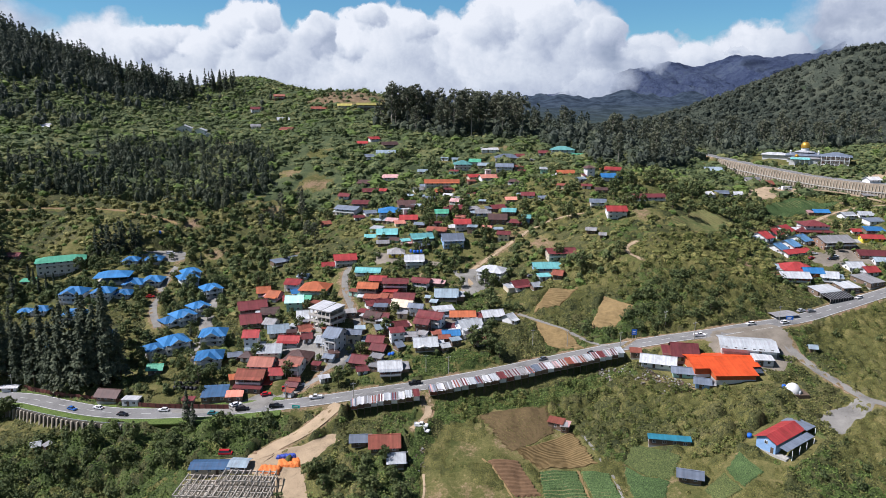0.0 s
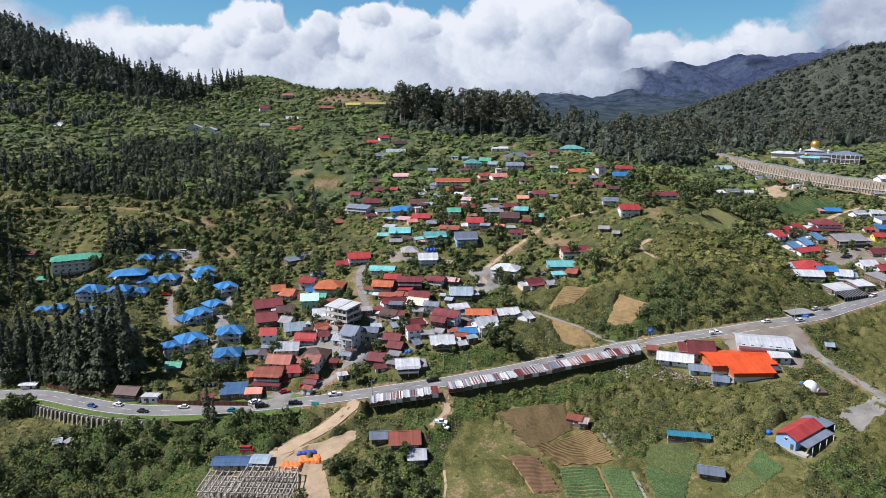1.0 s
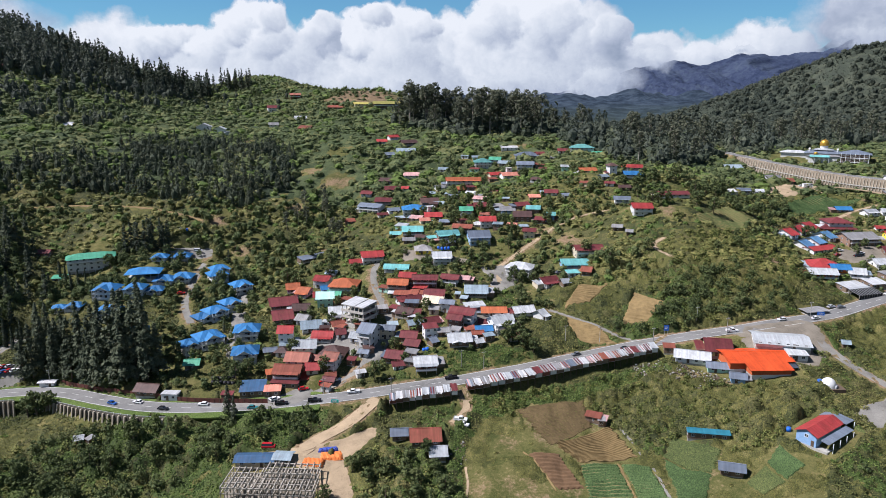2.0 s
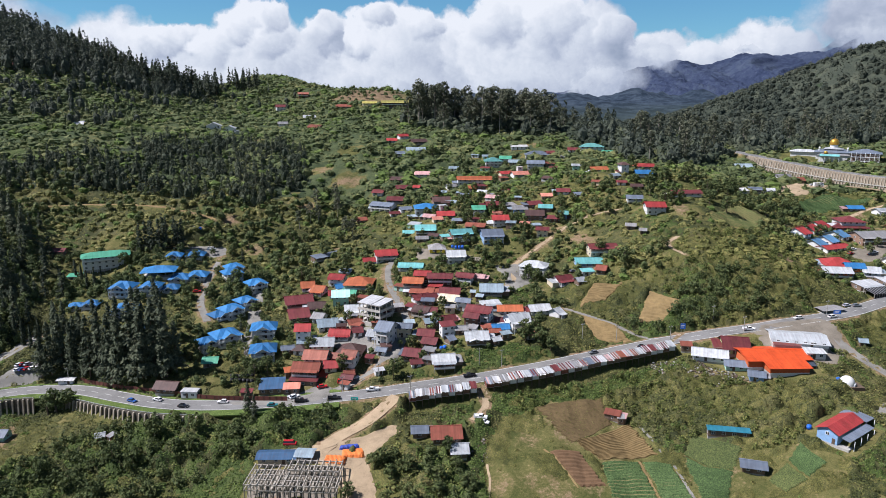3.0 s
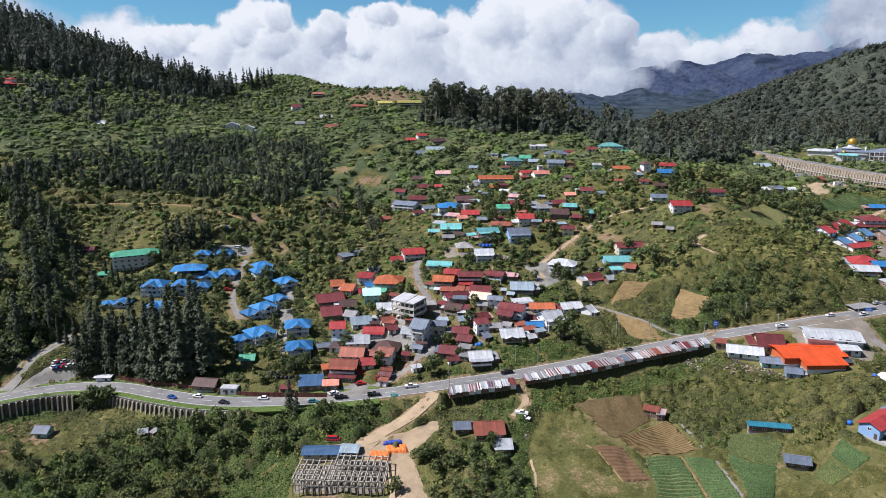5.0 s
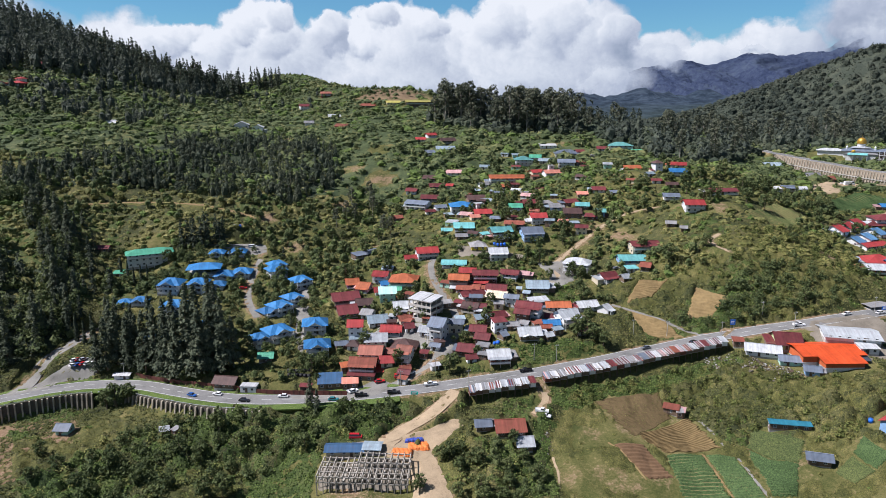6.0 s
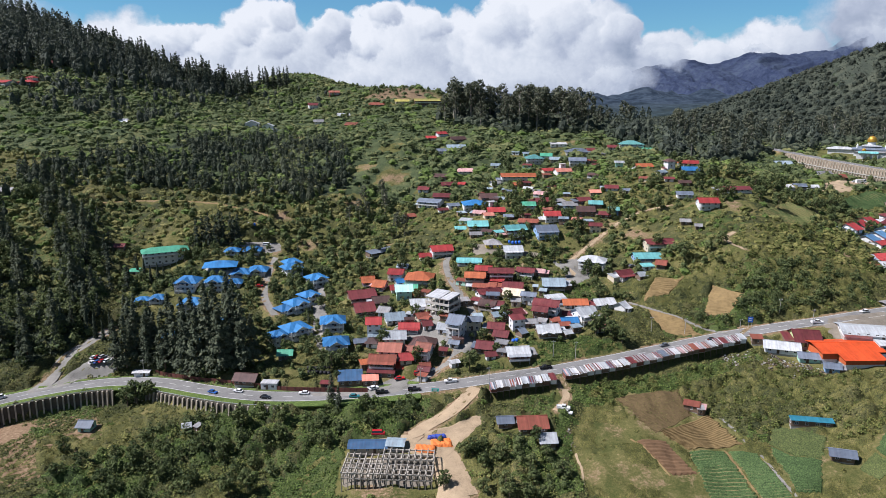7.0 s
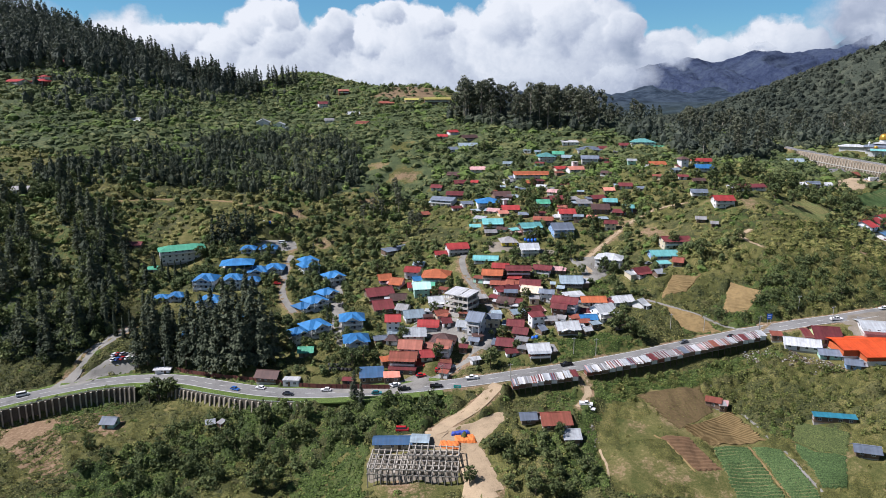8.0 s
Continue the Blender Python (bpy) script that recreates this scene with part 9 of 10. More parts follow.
for x, y, s in ((-186.6, 264.7, 1.5), (-191.6, 266.2, 1.3), (-181.6, 265.2, 1.35)):
    plant(BROAD, x, y, s)
for x, y, s in ((-98.8, 245.3, 0.8), (-95.7, 242.6, 0.6)):
    plant(GROVE, x, y, s * 0.8)
grow(GUMS, [(-62, 640), (0, 600), (75, 592), (62, 690), (-45, 695)], 48, 1.1, 1.5, 1.0, 4.5)
grow(GUMS, RIDGE_WOOD, 75, 0.75, 1.2, 1.0, 5.0)
grow(BROAD, VILLAGE, 84, 0.55, 1.15, -0.3, 2.6)
grow(BANANAS, VILLAGE, 26, 0.7, 1.2, -0.5, 2.5)
grow(BROAD, RESORT, 56, 0.55, 1.1, 0.0, 2.6)
grow(PINES, RESORT, 10, 0.4, 0.6, 0.5, 6.0)
grow(BROAD, RIGHT_VILLAGE, 16, 0.6, 1.0, 0.5, 4.0)
grow(GROVE, EDGE_PINES, 30, 0.8, 1.25, 0.5, 7.0)
grow(PINES, EDGE_PINES, 10, 0.9, 1.5, 0.5, 4.0)
grow(PINES, PINES_BAND, 46, 0.6, 1.05, 0.5, 5.0)
grow(BROAD, WOODS, 20, 0.8, 1.3, 0.5, 5.0)
grow(BROAD, WOODS_B, 6, 0.7, 1.1, 0.5, 4.0)
grow(BROAD, REEDS, 8, 0.6, 1.0, 0.5, 6.0)
grow(BROAD, [(100, 395), (150, 400), (185, 440), (160, 470), (105, 440)], 18, 0.8, 1.3, 1.0, 4.0)
grow(BROAD, [(165, 395), (215, 420), (215, 455), (180, 440)], 8, 0.8, 1.2, 1.0, 4.0)
grow(BROAD, [(-130, 400), (-80, 400), (-60, 480), (-110, 500)], 16, 0.7, 1.2, 1.0, 5.0)
grow(BROAD, [(-140, 520), (60, 520), (60, 600), (-140, 620)], 8, 0.7, 1.2, 1.0, 6.0)
grow(GUMS, [(-122.4, 483.4), (-89.7, 480.2), (-76.1, 425), (-103.5, 415), (-124.9, 453.2)], 9, 0.45, 0.65, 1.0, 5.0)
grow(PINES, [(-281.7, 389.8), (-267.6, 403.8), (-241, 373.5), (-211.2, 324.1), (-220.2, 308.9), (-235.2, 307.5)], 22, 0.75, 1.15, 0.5, 4.0)
grow(PINES, HILL_FOREST, 42, 1.2, 1.8, 0.5, 7.0)
# the tall pines along the skyline
grow(PINES, [(-420, 712), (-345, 706), (-285, 738), (-262, 765), (-300, 790), (-350, 770), (-420, 770)], 62, 1.5, 2.0, 0.5, 6.5)
grow(PINES, [(-318, 745), (-306, 745), (-296, 775), (-318, 775)], 7, 1.9, 2.2, 0.5, 4.5)
grow(PINES, [(-294, 790), (-278, 790), (-276, 808), (-292, 812)], 4, 1.2, 1.5, 0.5, 4.5)
grow(PINES, [(-272, 795), (-236, 800), (-232, 825), (-268, 825)], 16, 1.0, 1.6, 0.5, 4.5)
grow(BROAD, [(-60, 190), (-20, 190), (-20, 225), (-50, 225)], 12, 0.6, 1.0, 0.5, 4.0)



# ---------------------------------------------------------------- brush and far woods
def free_ground(x, y, gap):
    """Which places lie clear of houses, ways and fields."""
    ok = np.ones(x.shape, bool)
    for fx, fy, c, s, hw, hd in footprints:
        ok &= (np.abs((x - fx) * c + (y - fy) * s) > hw + gap) | (np.abs((y - fy) * c - (x - fx) * s) > hd + gap)
    i = np.clip(np.searchsorted(GX, x), 0, len(GX) - 1)
    j = np.clip(np.searchsorted(GY, y), 0, len(GY) - 1)
    ok &= way_near[j, i] > 0.6 + gap
    for q in FIELD_QUADS:
        ok &= ~inside(q, x, y)
    for q in YARDS:
        ok &= ~inside(q, x, y) | (0.5 * waves(x, y, 1.7, 0.5) + 0.5 * waves(x, y, 4.1, 2.0) > 0.66)
    return ok


def waves(x, y, size, turn):
    c, s = math.cos(turn), math.sin(turn)
    a, b = (x * c + y * s) / size, (-x * s + y * c) / size
    return 0.5 + 0.25 * np.sin(a + 1.3 * np.sin(b * 0.7)) + 0.25 * np.sin(b * 1.3 + 0.9 * np.sin(a * 0.6) + turn)


def strew(name, places, sizes, patterns, mat, label, category, flat=1.0):
    """Joins copies of leaf patterns into one mesh."""
    if not len(places):
        return
    pick, turn = rng.integers(len(patterns), size=len(places)), rng.uniform(0, 6.2832, len(places))
    out = []
    for k, pat in enumerate(patterns):
        m = pick == k
        c, s = np.cos(turn[m])[:, None, None], np.sin(turn[m])[:, None, None]
        x, y, z = pat[None, ..., 0], pat[None, ..., 1], pat[None, ..., 2]
        sz = sizes[m][:, None, None]
        p = places[m][:, None, None, :]
        out.append(np.stack([(x * c - y * s) * sz + p[..., 0], (x * s + y * c) * sz + p[..., 1], z * sz * flat + p[..., 2]], -1).reshape(-1, 3, 3))
    ob = new(name, leaves_mesh(name, np.concatenate(out), mat))
    return tagged(ob, label, category, kind="stuff")


THICKET = [leaf_cloud(170, 0.135, ball_shape(1.0, 1.0, 1.0, 0.6), np.random.default_rng(80 + s)) for s in range(4)]
BUSH_FAR = [with_heart(leaf_cloud(24, 0.21, ball_shape(1.0, 1.0, 1.05, 0.78), np.random.default_rng(90 + s)), (0, 0, 0.15), (0.84, 0.84, 0.80), s) for s in range(5)]
BUSH = [leaf_cloud(62, 0.22, ball_shape(1.0, 1.0, 0.9, 0.6), np.random.default_rng(s)) for s in range(4)]
REED = [leaf_cloud(50, 0.27, ball_shape(1.0, 1.0, 0.75, 0.6), np.random.default_rng(20 + s)) for s in range(4)]
FAR_TREE = [with_heart(leaf_cloud(34, 0.21, ball_shape(1.0, 1.0, 1.5, 0.72), np.random.default_rng(40 + s)), (0, 0, 0.45), (0.80, 0.80, 1.0), 10 + s) for s in range(5)]
NEAR_TREE = [leaf_cloud(205, 0.148, blobs_shape(((0, 0, 1.0, 0.8), (0.55, 0.2, 0.75, 0.6), (-0.45, 0.45, 0.85, 0.6), (-0.1, -0.55, 0.65, 0.6), (0.1, 0.1, 1.7, 0.5), (0.5, -0.4, 0.4, 0.5), (-0.6, -0.2, 0.4, 0.5))), np.random.default_rng(140 + s)) for s in range(5)]
SLOPE_TREE = [with_heart(leaf_cloud(72, 0.165, blobs_shape(((0, 0, 1.0, 0.9), (0.5, 0.2, 0.7, 0.65), (-0.4, 0.4, 0.8, 0.65), (-0.1, -0.5, 0.6, 0.65), (0.1, 0.1, 1.7, 0.55))), np.random.default_rng(120 + s)), (0, 0, 0.95), (0.68, 0.68, 0.80), 20 + s) for s in range(4)]
SPIRE = [with_heart(leaf_cloud(74, 0.125, cone_shape(2.8, 1.0, 0.05, 0.80), np.random.default_rng(60 + s)), (0, 0, 0.85), (0.50, 0.50, 0.95), 30 + s) for s in range(5)]


def jitter(x0, x1, y0, y1, step):
    x, y = np.meshgrid(np.arange(x0, x1, step), np.arange(y0, y1, step))
    x, y = x.ravel(), y.ravel()
    return x + rng.uniform(-0.6, 0.6, x.size) * step, y + rng.uniform(-0.6, 0.6, y.size) * step


def in_view_wedge(x, y):
    """Inside the wedge of land up the valley that the camera path overlooks."""
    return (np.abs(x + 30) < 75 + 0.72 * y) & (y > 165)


def domes(x, y, cell, radius, high, share, seed):
    """Height and tone of a cover of round bushes, set on a shaken grid."""
    best, tone = np.zeros(x.shape), np.zeros(x.shape)
    ci, cj = np.floor(x / cell).astype(int), np.floor(y / cell).astype(int)
    for di in (-1, 0, 1):
        for dj in (-1, 0, 1):
            i, j = ci + di, cj + dj
            a = np.modf(np.abs(np.sin(i * 127.1 + j * 311.7 + seed) * 43758.5453))[0]
            b = np.modf(np.abs(np.sin(i * 269.5 + j * 183.3 + seed) * 24634.6345))[0]
            c = np.modf(np.abs(np.sin(i * 419.2 + j * 371.9 + seed) * 35412.1234))[0]
            px, py, big = (i + a) * cell, (j + b) * cell, 0.5 + 0.8 * c
            d2 = ((x - px) ** 2 + (y - py) ** 2) / (radius * big) ** 2
            h = high * big * np.sqrt(np.maximum(0.0, 1 - d2)) * (np.modf(c * 7.3)[0] < share)
            up = h > best
            best, tone = np.where(up, h, best), np.where(up, np.modf(a * 5 + b * 3)[0], tone)
    return best, tone


def undergrowth(x0, x1, y0, y1, step, coarse, leafy, leaf, label, where, covers=None, upland=False):
    """A closed cover of scrub over the slopes: one uneven sheet of round bushes, open at houses, ways and fields."""
    gx, gy = np.arange(x0, x1, step), np.arange(y0, y1 + step * 0.5, step)
    x, y = (q.ravel() for q in np.meshgrid(gx, gy))
    x, y = x + rng.uniform(-0.3, 0.3, x.size) * step, y + rng.uniform(-0.3, 0.3, y.size) * step
    small, tone = domes(x, y, 2.3 * coarse, 1.7 * coarse, 1.15 * coarse, 0.8, 3.0)
    large, tone2 = domes(x, y, 6.5 * coarse, 3.4 * coarse, 2.6 * coarse, 0.45, 8.0)
    clump = 0.6 * waves(x, y, 24, 0.4) + 0.4 * waves(x, y, 12, 1.9)
    large = large * np.clip((clump - 0.38) * 4, 0, 1)
    farm, slope, woods = inside(FIELDS, x, y), inside(GRASS_SLOPE, x, y), in_any([WOODS, WOODS_B], x, y)
    reeds, weeds, village = in_any([REEDS, RIGHT_REEDS], x, y), inside(WEEDS, x, y), in_any([VILLAGE, RIGHT_VILLAGE, RESORT], x, y)
    mown, brown = in_any([MEADOW, MEADOW_B, STALL_GRASS, CLEARING], x, y), inside(BROWN_SLOPE, x, y)
    scale = np.select([mown, woods, reeds, weeds, brown, slope, farm, village], [0.3, 1.5, 1.5, 1.6, 0.14, 0.55, 0.5, 0.6], 0.85)
    dry = np.zeros(x.shape)
    for cx, cy, r, a in DRY_SPOTS:
        dry = np.maximum(dry, 1.6 * a * np.exp(-((x - cx) ** 2 + (y - cy) ** 2) / r**2))
    large = np.where(slope | farm | mown | brown | (village & (y < 400)) | reeds, large * 0.35, large * np.where(y > 335, 0.8, 1.0))
    patchy = np.where((farm | village) & ~mown, np.clip((0.6 * waves(x, y, 5.0, 2.7) + 0.4 * waves(x, y, 2.2, 0.4) - 0.36) * 6, 0, 1), np.where(reeds | weeds | woods | slope | mown, 1.0, np.clip((0.35 + 0.9 * clump + 0.3 * waves(x, y, 6.0, 0.9) - 0.55) * 6, 0, 1)))
    patchy = patchy * np.clip(1.5 - 2.2 * dry + 0.7 * (waves(x, y, 4.0, 1.1) - 0.5), 0, 1)
    high = np.maximum(small, large) * scale * patchy + rng.uniform(0.1, 0.45, x.size) * coarse * np.minimum(1, 2 * patchy)
    high = high * (1.0 if y0 < 300 or covers else 0.60 if upland else 0.30) + (0.0 if y0 < 300 or covers else 0.22)
    ok = free_ground(x, y, 0.5) & in_view_wedge(x, y)
    z = grounds(x, y) + np.where(ok, high - 0.35, -0.9)
    n = len(gx)
    base = (np.arange(len(gy) - 1)[:, None] * n + np.arange(n - 1)[None, :]).ravel()
    fs = np.stack([base, base + 1, base + n + 1, base + n], 1)
    fs = fs[ok[fs].any(1) & ((high * ok)[fs].max(1) > 0.36)]
    luck = (0.7 * waves(x, y, 15, 1.3) + 0.3 * tone)[fs[:, 0]]
    first = fs[:, 0]
    slot = np.where(mown[first], 2, np.where((reeds[first] & (luck < 0.56)) | (slope[first] & (luck < 0.45)) | (weeds[first] & (luck < 0.40)) | farm[first] | (luck < 0.30), 1, np.where(slope[first] | (luck > 0.70), 2, 0)))
    # understorey below the pines, canopy shade put into its dark colour; bright grass in the clearing
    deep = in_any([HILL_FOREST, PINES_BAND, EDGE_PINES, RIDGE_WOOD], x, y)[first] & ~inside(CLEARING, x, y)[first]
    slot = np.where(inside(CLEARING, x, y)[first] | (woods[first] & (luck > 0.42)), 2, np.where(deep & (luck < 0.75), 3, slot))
    used_v, flat = np.unique(fs, return_inverse=True)
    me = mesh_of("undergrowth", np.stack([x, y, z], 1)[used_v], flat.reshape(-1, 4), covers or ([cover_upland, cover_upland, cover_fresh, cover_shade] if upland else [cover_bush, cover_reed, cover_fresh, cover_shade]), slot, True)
    mark = me.attributes.new("tone", "FLOAT", "POINT")
    mark.data.foreach_set("value", np.where(large > small, tone2, tone)[used_v].astype(np.float32))
    tagged(new("undergrowth", me), label, "undergrowth", kind="stuff")
    # leaves and blades standing out of the cover
    face = rng.integers(len(fs), size=int(len(fs) * leafy))
    q, s = fs[face], slot[face]
    mix = rng.dirichlet((1, 1, 1, 1), len(face))
    mid = np.stack([(x[q] * mix).sum(1), (y[q] * mix).sum(1), (z[q] * mix).sum(1) + rng.uniform(-0.1, 0.55, len(face)) * coarse], 1)
    out = rng.normal(size=mid.shape) * 0.6 + (0, 0, 0.75)
    out /= np.linalg.norm(out, axis=1)[:, None]
    t = np.cross(out, rng.normal(size=mid.shape))
    t /= np.linalg.norm(t, axis=1)[:, None] + 1e-9
    b = np.cross(out, t)
    size = leaf * rng.uniform(0.5, 1.4, (len(face), 1)) * (0.7 + 0.5 * (s[:, None] != 1))
    tip = out * size * rng.uniform(-0.5, 0.2, (len(face), 1))
    # grass and reeds stand upright in narrow blades
    tall = ((s == 1) & (coarse < 1.2))[:, None]
    turn = rng.uniform(0, 6.2832, len(face))
    lean = np.stack([rng.normal(size=len(face)) * 0.25, rng.normal(size=len(face)) * 0.25, np.ones(len(face))], 1)
    t = np.where(tall, np.stack([np.cos(turn), np.sin(turn), 0 * turn], 1) * 0.42, t)
    b = np.where(tall, lean * 1.9, b)
    tip = np.where(tall, 0.0, tip)
    blades = np.stack([mid - t * size + tip - b * size * 0.55, mid + t * size + tip - b * size * 0.55, mid + b * size * 0.9], 1)
    fine = ok[q].all(1)
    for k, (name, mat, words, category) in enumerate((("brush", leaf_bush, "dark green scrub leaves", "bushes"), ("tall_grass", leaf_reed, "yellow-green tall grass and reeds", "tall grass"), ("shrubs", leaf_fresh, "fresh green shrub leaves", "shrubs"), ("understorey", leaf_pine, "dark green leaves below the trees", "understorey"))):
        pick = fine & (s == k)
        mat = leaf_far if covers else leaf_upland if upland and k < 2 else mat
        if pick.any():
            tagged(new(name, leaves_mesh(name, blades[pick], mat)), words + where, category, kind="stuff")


undergrowth(-320, 320, 165, 335, 1.1, 1.0, 6.2, 0.27, "dense green and yellow undergrowth on the near slopes", " on the near slopes")
undergrowth(-420, 400, 334, 480, 1.9, 1.1, 1.5, 0.30, "dense green undergrowth round the village", " round the village")
undergrowth(-620, 560, 479, 900, 3.3, 1.5, 1.3, 0.46, "green scrub on the upper slopes", " on the upper slopes", None, True)
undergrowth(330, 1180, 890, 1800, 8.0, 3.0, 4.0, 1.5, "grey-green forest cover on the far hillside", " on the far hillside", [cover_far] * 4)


thick_p, thick_s, bush_p, bush_s, reed_p, reed_s, fresh_p, fresh_s, tree_p, tree_s = ([] for _ in range(10))
for x0, x1, y0, y1, step, grown in ((-330, 330, 165, 335, 4.9, 1.0), (-420, 400, 335, 480, 4.4, 1.65), (-620, 560, 480, 900, 6.6, 2.5)):
    x, y = jitter(x0, x1, y0, y1, step)
    keep = in_view_wedge(x, y) & free_ground(x, y, 0.2)
    x, y = x[keep], y[keep]
    drift = 0.55 * waves(x, y, 11, 0.7) + 0.45 * waves(x, y, 4.5, 2.1)
    village = in_any([VILLAGE, RIGHT_VILLAGE], x, y)
    resort = inside(RESORT, x, y)
    woods = in_any([WOODS, WOODS_B], x, y)
    reeds = in_any([REEDS, RIGHT_REEDS], x, y)
    woods &= ~inside(MEADOW_B, x, y)
    weeds = inside(WEEDS, x, y)
    farm = inside(FIELDS, x, y)
    mown = in_any([MEADOW, MEADOW_B], x, y)
    slope = inside(GRASS_SLOPE, x, y)
    brown = inside(BROWN_SLOPE, x, y)
    clump = 0.6 * waves(x, y, 24, 0.4) + 0.4 * waves(x, y, 12, 1.9)
    chance = np.where(y > 335, 0.55, 0.35) + 0.5 * drift + 0.45 * (clump - 0.4)
    for mask, amount in ((village, 0.62), (resort, 0.75), (woods, 0.97), (reeds, 0.95), (weeds, 0.88), (farm, 0.5), (mown, 0.36), (slope, 0.92), (brown, 0.12)):
        chance = np.where(mask, amount * (0.6 + 0.8 * drift if amount < 0.9 else 1.0), chance)
    wooded = (clump > 0.50) & (rng.uniform(0, 1, x.size) < 0.42) & (y > 335) & ~(village | mown | slope | farm | brown | reeds)
    tree_p.append(np.stack([x, y, grounds(x, y) + 0.6], -1)[wooded])
    tree_s.append(rng.uniform(1.5, 3.3, int(wooded.sum())))
    garden = (village & (rng.uniform(0, 1, x.size) < np.where(y > 335, 0.30, 0.45))) | (resort & (rng.uniform(0, 1, x.size) < 0.40))
    tree_p.append(np.stack([x, y, grounds(x, y) + 0.4], -1)[garden])
    tree_s.append(rng.uniform(0.9, 1.9, int(garden.sum())) * np.where(resort[garden] | (y[garden] > 350), 1.3, 1.0))
    for cx, cy, r, a in DRY_SPOTS:
        chance = chance * (1 - np.minimum(1, 1.4 * a * np.exp(-((x - cx) ** 2 + (y - cy) ** 2) / r**2)))
    go = rng.uniform(0, 1, x.size) < chance
    x, y, drift, clump = x[go], y[go], drift[go], clump[go]
    woods, reeds, weeds, farm, mown, slope, village, resort = (m[go] for m in (woods, reeds, weeds, farm, mown, slope, village, resort))
    size = rng.uniform(0.8, 1.9, x.size) * (0.55 + 0.6 * drift + 0.55 * clump) * grown
    size = np.where(woods, size * 1.55, np.where(reeds, size * np.where(y > 335, 1.05, 1.0), np.where(farm | mown, size * 0.55, np.where(village | resort, size * np.where(y > 385, 0.95, 0.7), np.where(slope, size * 0.9, size)))))
    here = np.stack([x, y, grounds(x, y) - 0.15 * size], -1)
    luck = rng.uniform(0, 1, x.size)
    yellow = reeds | (slope & (luck < 0.8)) | (weeds & (luck < 0.55)) | (farm & (luck < 0.85)) | (luck < 0.16)
    green = ~yellow & ((village & (luck > 0.5)) | mown | (luck > 0.82))
    thick = (woods | weeds) & ~yellow
    green &= ~thick
    bush = ~yellow & ~green & ~thick
    for m, p, s in ((yellow, reed_p, reed_s), (green, fresh_p, fresh_s), (bush, bush_p, bush_s), (thick, thick_p, thick_s)):
        p.append(here[m])
        s.append(size[m])
x, y = jitter(10, 46, 222, 256, 0.85)
weedy = inside(FIELD_QUADS[0], x, y) & (rng.uniform(0, 1, x.size) < 0.25 + 0.5 * waves(x, y, 3.0, 0.8))
strew("field_weeds", np.stack([x, y, grounds(x, y) + 0.15], -1)[weedy], rng.uniform(0.22, 0.5, int(weedy.sum())), [p[:14] for p in REED], leaf_reed, "dry yellowing weeds on the brown field", "weeds", 0.6)
near_p, near_s = [], []
for poly, step, share, lo, hi in ((WOODS, 5.2, 0.55, 2.0, 3.8), (WOODS_B, 4.6, 0.6, 1.8, 3.2), (REEDS_SHADE, 5.0, 0.75, 2.0, 3.6), (REEDS_BANK, 4.6, 0.70, 1.6, 3.0), (VILLAGE, 7.0, 0.50, 1.5, 2.9), (RESORT, 6.5, 0.6, 1.6, 3.0), (RIGHT_VILLAGE, 8.0, 0.4, 1.6, 2.8), (EDGE_PINES, 7.0, 0.7, 3.2, 5.4), (RIGHT_REEDS, 9.0, 0.4, 1.3, 2.2)):
    xs, ys = [q[0] for q in poly], [q[1] for q in poly]
    x, y = jitter(min(xs), max(xs), min(ys), max(ys), step)
    ok = inside(poly, x, y) & ~in_any([CLEARING, MEADOW, MEADOW_B, BROWN_SLOPE], x, y) & free_ground(x, y, 1.2) & (0.6 * waves(x, y, 13, 0.9) + 0.4 * rng.uniform(0, 1, x.size) > 1 - share) & (y < 430)
    near_p.append(np.stack([x, y, grounds(x, y) - 0.2], -1)[ok])
    near_s.append(rng.uniform(lo, hi, int(ok.sum())))
strew("slope_trees", np.concatenate(near_p), np.concatenate(near_s), NEAR_TREE, leaf_tree, "rounded green trees and tall bushes on the near slopes", "trees")
tall_p, tall_s = [], []
for poly, step, share in ((REEDS, 4.6, 0.66), (WEEDS, 4.2, 0.72), (RIGHT_REEDS, 6.5, 0.45)):
    xs, ys = [q[0] for q in poly], [q[1] for q in poly]
    x, y = jitter(min(xs), max(xs), min(ys), max(ys), step)
    ok = inside(poly, x, y) & free_ground(x, y, 0.8) & (0.6 * waves(x, y, 9, 0.5) + 0.4 * rng.uniform(0, 1, x.size) > 1 - share)
    tall_p.append(np.stack([x, y, grounds(x, y) - 0.4], -1)[ok])
    tall_s.append(rng.uniform(1.1, 2.3, int(ok.sum())))
strew("tall_shrubs", np.concatenate(tall_p), np.concatenate(tall_s), NEAR_TREE, leaf_thicket, "tall yellow-green shrubs on the overgrown slopes", "shrubs", 0.85)
strew("slope_trees", np.concatenate(tree_p), np.concatenate(tree_s), SLOPE_TREE, leaf_tree, "scattered dark green broadleaf trees on the slopes", "trees")
strew("thicket", np.concatenate(thick_p), np.concatenate(thick_s), THICKET, leaf_thicket, "dense thicket of green bushes on the near slope", "thicket")
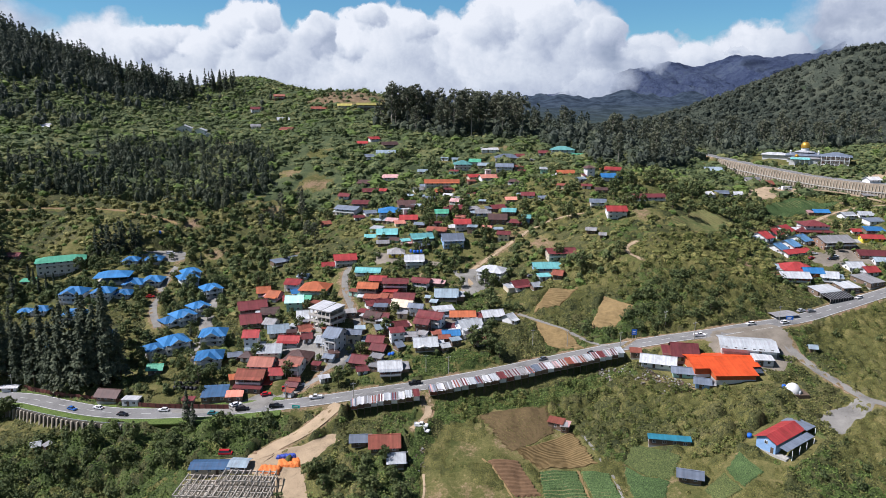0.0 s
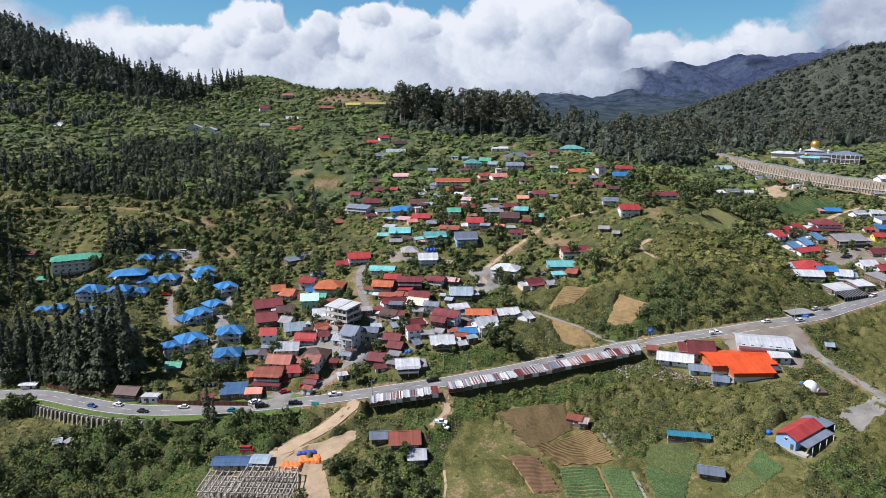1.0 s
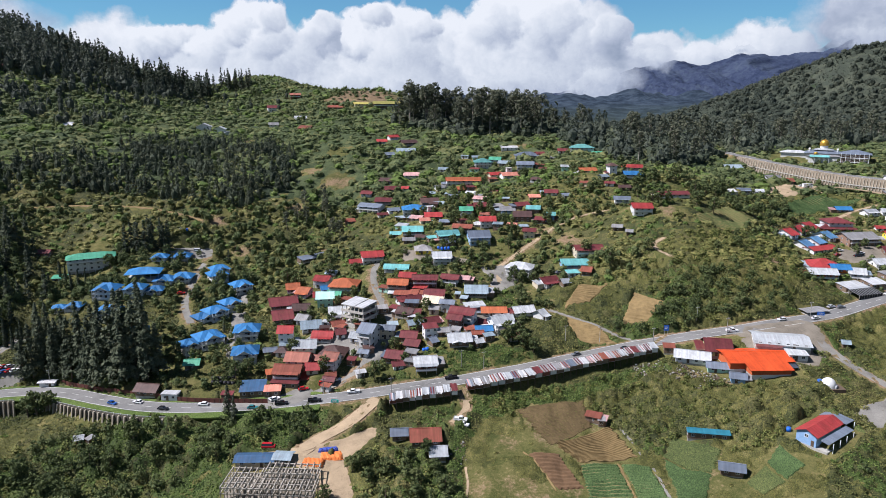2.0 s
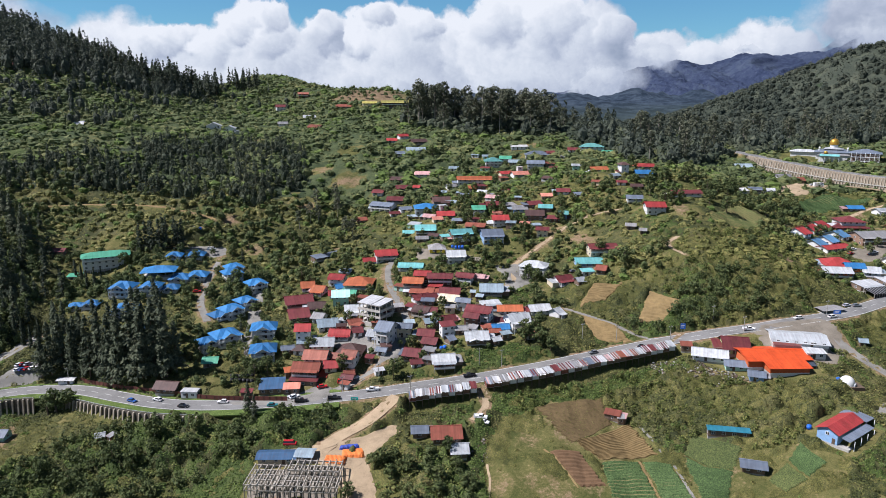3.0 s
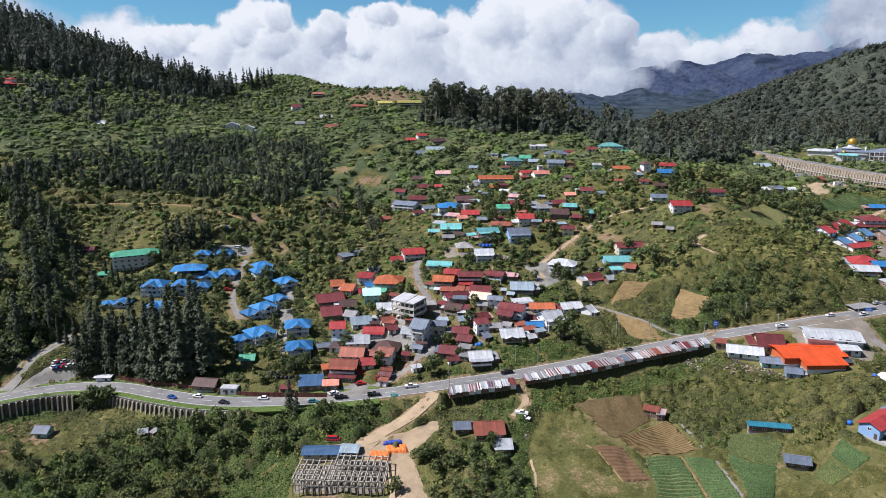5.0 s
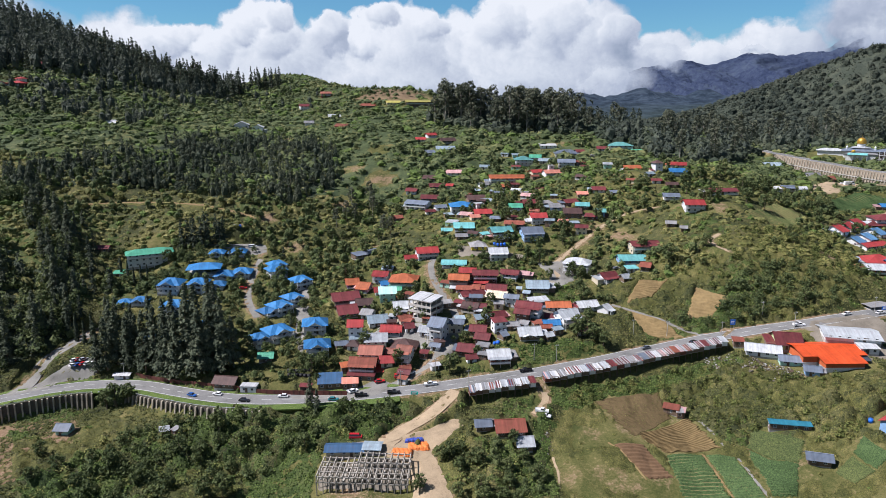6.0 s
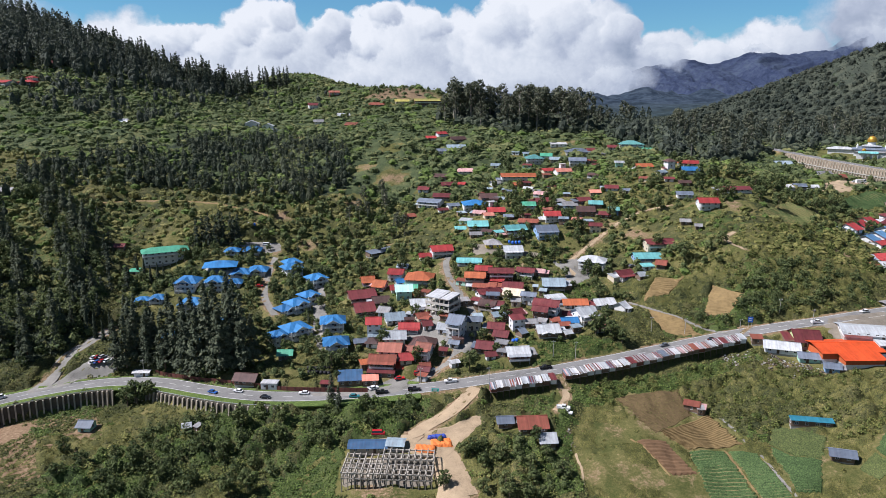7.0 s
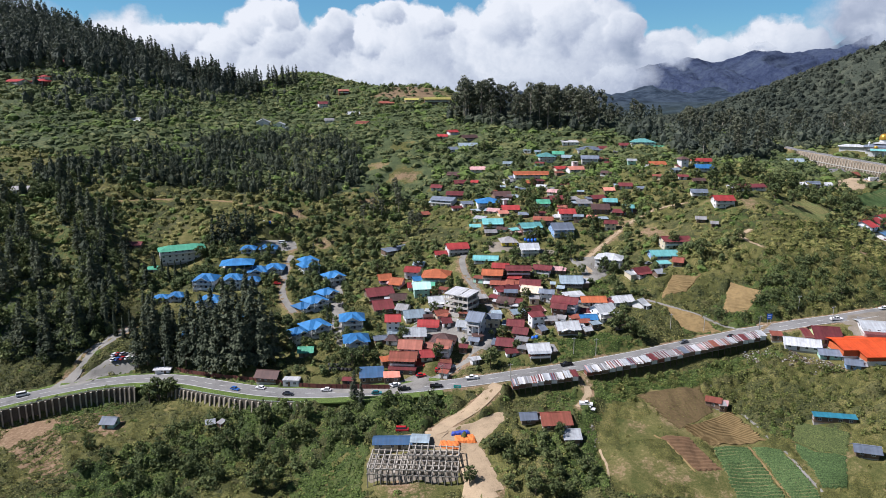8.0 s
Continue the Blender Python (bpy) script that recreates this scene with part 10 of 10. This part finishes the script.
for p, s, near, mat, name, label, category in (
    (bush_p, bush_s, BUSH, leaf_bush, "bushes", "dense dark green round bushes", "bushes"),
    (reed_p, reed_s, REED, leaf_reed, "grass_tufts", "yellow-green tufts of tall grass and reeds", "tall grass"),
    (fresh_p, fresh_s, BUSH, leaf_fresh, "garden_shrubs", "fresh green shrubs and garden plants", "shrubs"),
):
    strew(name, p[0], s[0], near, mat, label, category)
    strew(name, p[1], s[1], BUSH_FAR, mat, label + " round the village", category)
    strew(name, p[2], s[2] * 1.3, BUSH_FAR, leaf_fresh if mat is leaf_fresh else leaf_upland, label.replace("yellow-green", "green") + " on the upper slopes", category, 0.85)

spire_p, spire_s, wood_p, wood_s = [], [], [], []
for poly, step, lo, hi in ((PINES_BAND, 4.1, 2.3, 4.7), (EDGE_PINES, 7.0, 3.0, 5.0), (HILL_FOREST, 6.4, 4.4, 7.0), (LOWER_FOREST, 6.2, 3.4, 6.0), ([(-290, 700), (-180, 730), (-180, 800), (-280, 800)], 9.0, 3.0, 4.6), (RIDGE_WOOD, 4.8, 5.0, 8.2)):
    xs, ys = [p[0] for p in poly], [p[1] for p in poly]
    x, y = jitter(min(xs), max(xs), min(ys), max(ys), step)
    tone = waves(x, y, 9, 1.1) * 0.6 + waves(x, y, 4, 2.4) * 0.4
    ok = inside(poly, x, y) & ~inside(CLEARING, x, y) & free_ground(x, y, 0.5) & (tone + rng.uniform(-0.15, 0.15, x.size) > 0.33)
    x, y, tone = x[ok], y[ok], tone[ok]
    leafy = rng.uniform(0, 1, x.size) < (0.45 if poly is EDGE_PINES else 0.3 if poly is PINES_BAND else 0.12 if poly is HILL_FOREST else 0.85 if poly is RIDGE_WOOD else 0.80 if poly is LOWER_FOREST or len(poly) == 4 else 0.34)
    wood_p.append(np.stack([x, y, grounds(x, y)], -1)[leafy])
    wood_s.append((rng.uniform(lo, hi, x.size) * (0.8 if poly is RIDGE_WOOD else 0.62))[leafy])
    x, y, tone = x[~leafy], y[~leafy], tone[~leafy]
    spire_p.append(np.stack([x, y, grounds(x, y) - 0.5], -1))
    tall = 1 + 0.6 * np.clip((-350 - x) / 150, 0, 1) if poly is HILL_FOREST else 1.0
    spire_s.append(rng.uniform(lo, hi, x.size) * (0.6 + 0.75 * tone) * tall)
strew("pine_wood", np.concatenate(spire_p[:2]), np.concatenate(spire_s[:2]), SPIRE, leaf_pine, "dark dense pine wood on the slope", "pine wood")
strew("pine_wood", np.concatenate(spire_p[2:]), np.concatenate(spire_s[2:]), SPIRE, leaf_hill, "dense pine wood on the upper hill and ridge", "pine wood")
strew("mixed_wood", np.concatenate(wood_p[:5]), np.concatenate(wood_s[:5]), FAR_TREE, leaf_tree, "mixed green broadleaf wood among the pines", "wood")
strew("ridge_wood", wood_p[5], wood_s[5], FAR_TREE, leaf_pine, "dark tall broadleaf wood along the ridge", "wood")

far_p, far_s = [], []
for x0, x1, y0, y1, step, lo, hi in ((150, 700, 640, 1000, 9.0, 3.6, 5.6), (380, 1150, 1000, 1750, 15.0, 5.4, 9.0)):
    x, y = jitter(x0, x1, y0, y1, step)
    # only inside a wedge that the camera path overlooks
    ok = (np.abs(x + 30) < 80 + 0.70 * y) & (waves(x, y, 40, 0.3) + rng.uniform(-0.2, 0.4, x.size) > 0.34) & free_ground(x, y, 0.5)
    x, y = x[ok], y[ok]
    far_p.append(np.stack([x, y, grounds(x, y) + 0.5], -1))
    far_s.append(rng.uniform(lo, hi, x.size))
strew("far_wood", np.concatenate(far_p), np.concatenate(far_s), FAR_TREE, leaf_far, "dark green forest on the far hillside", "forest")
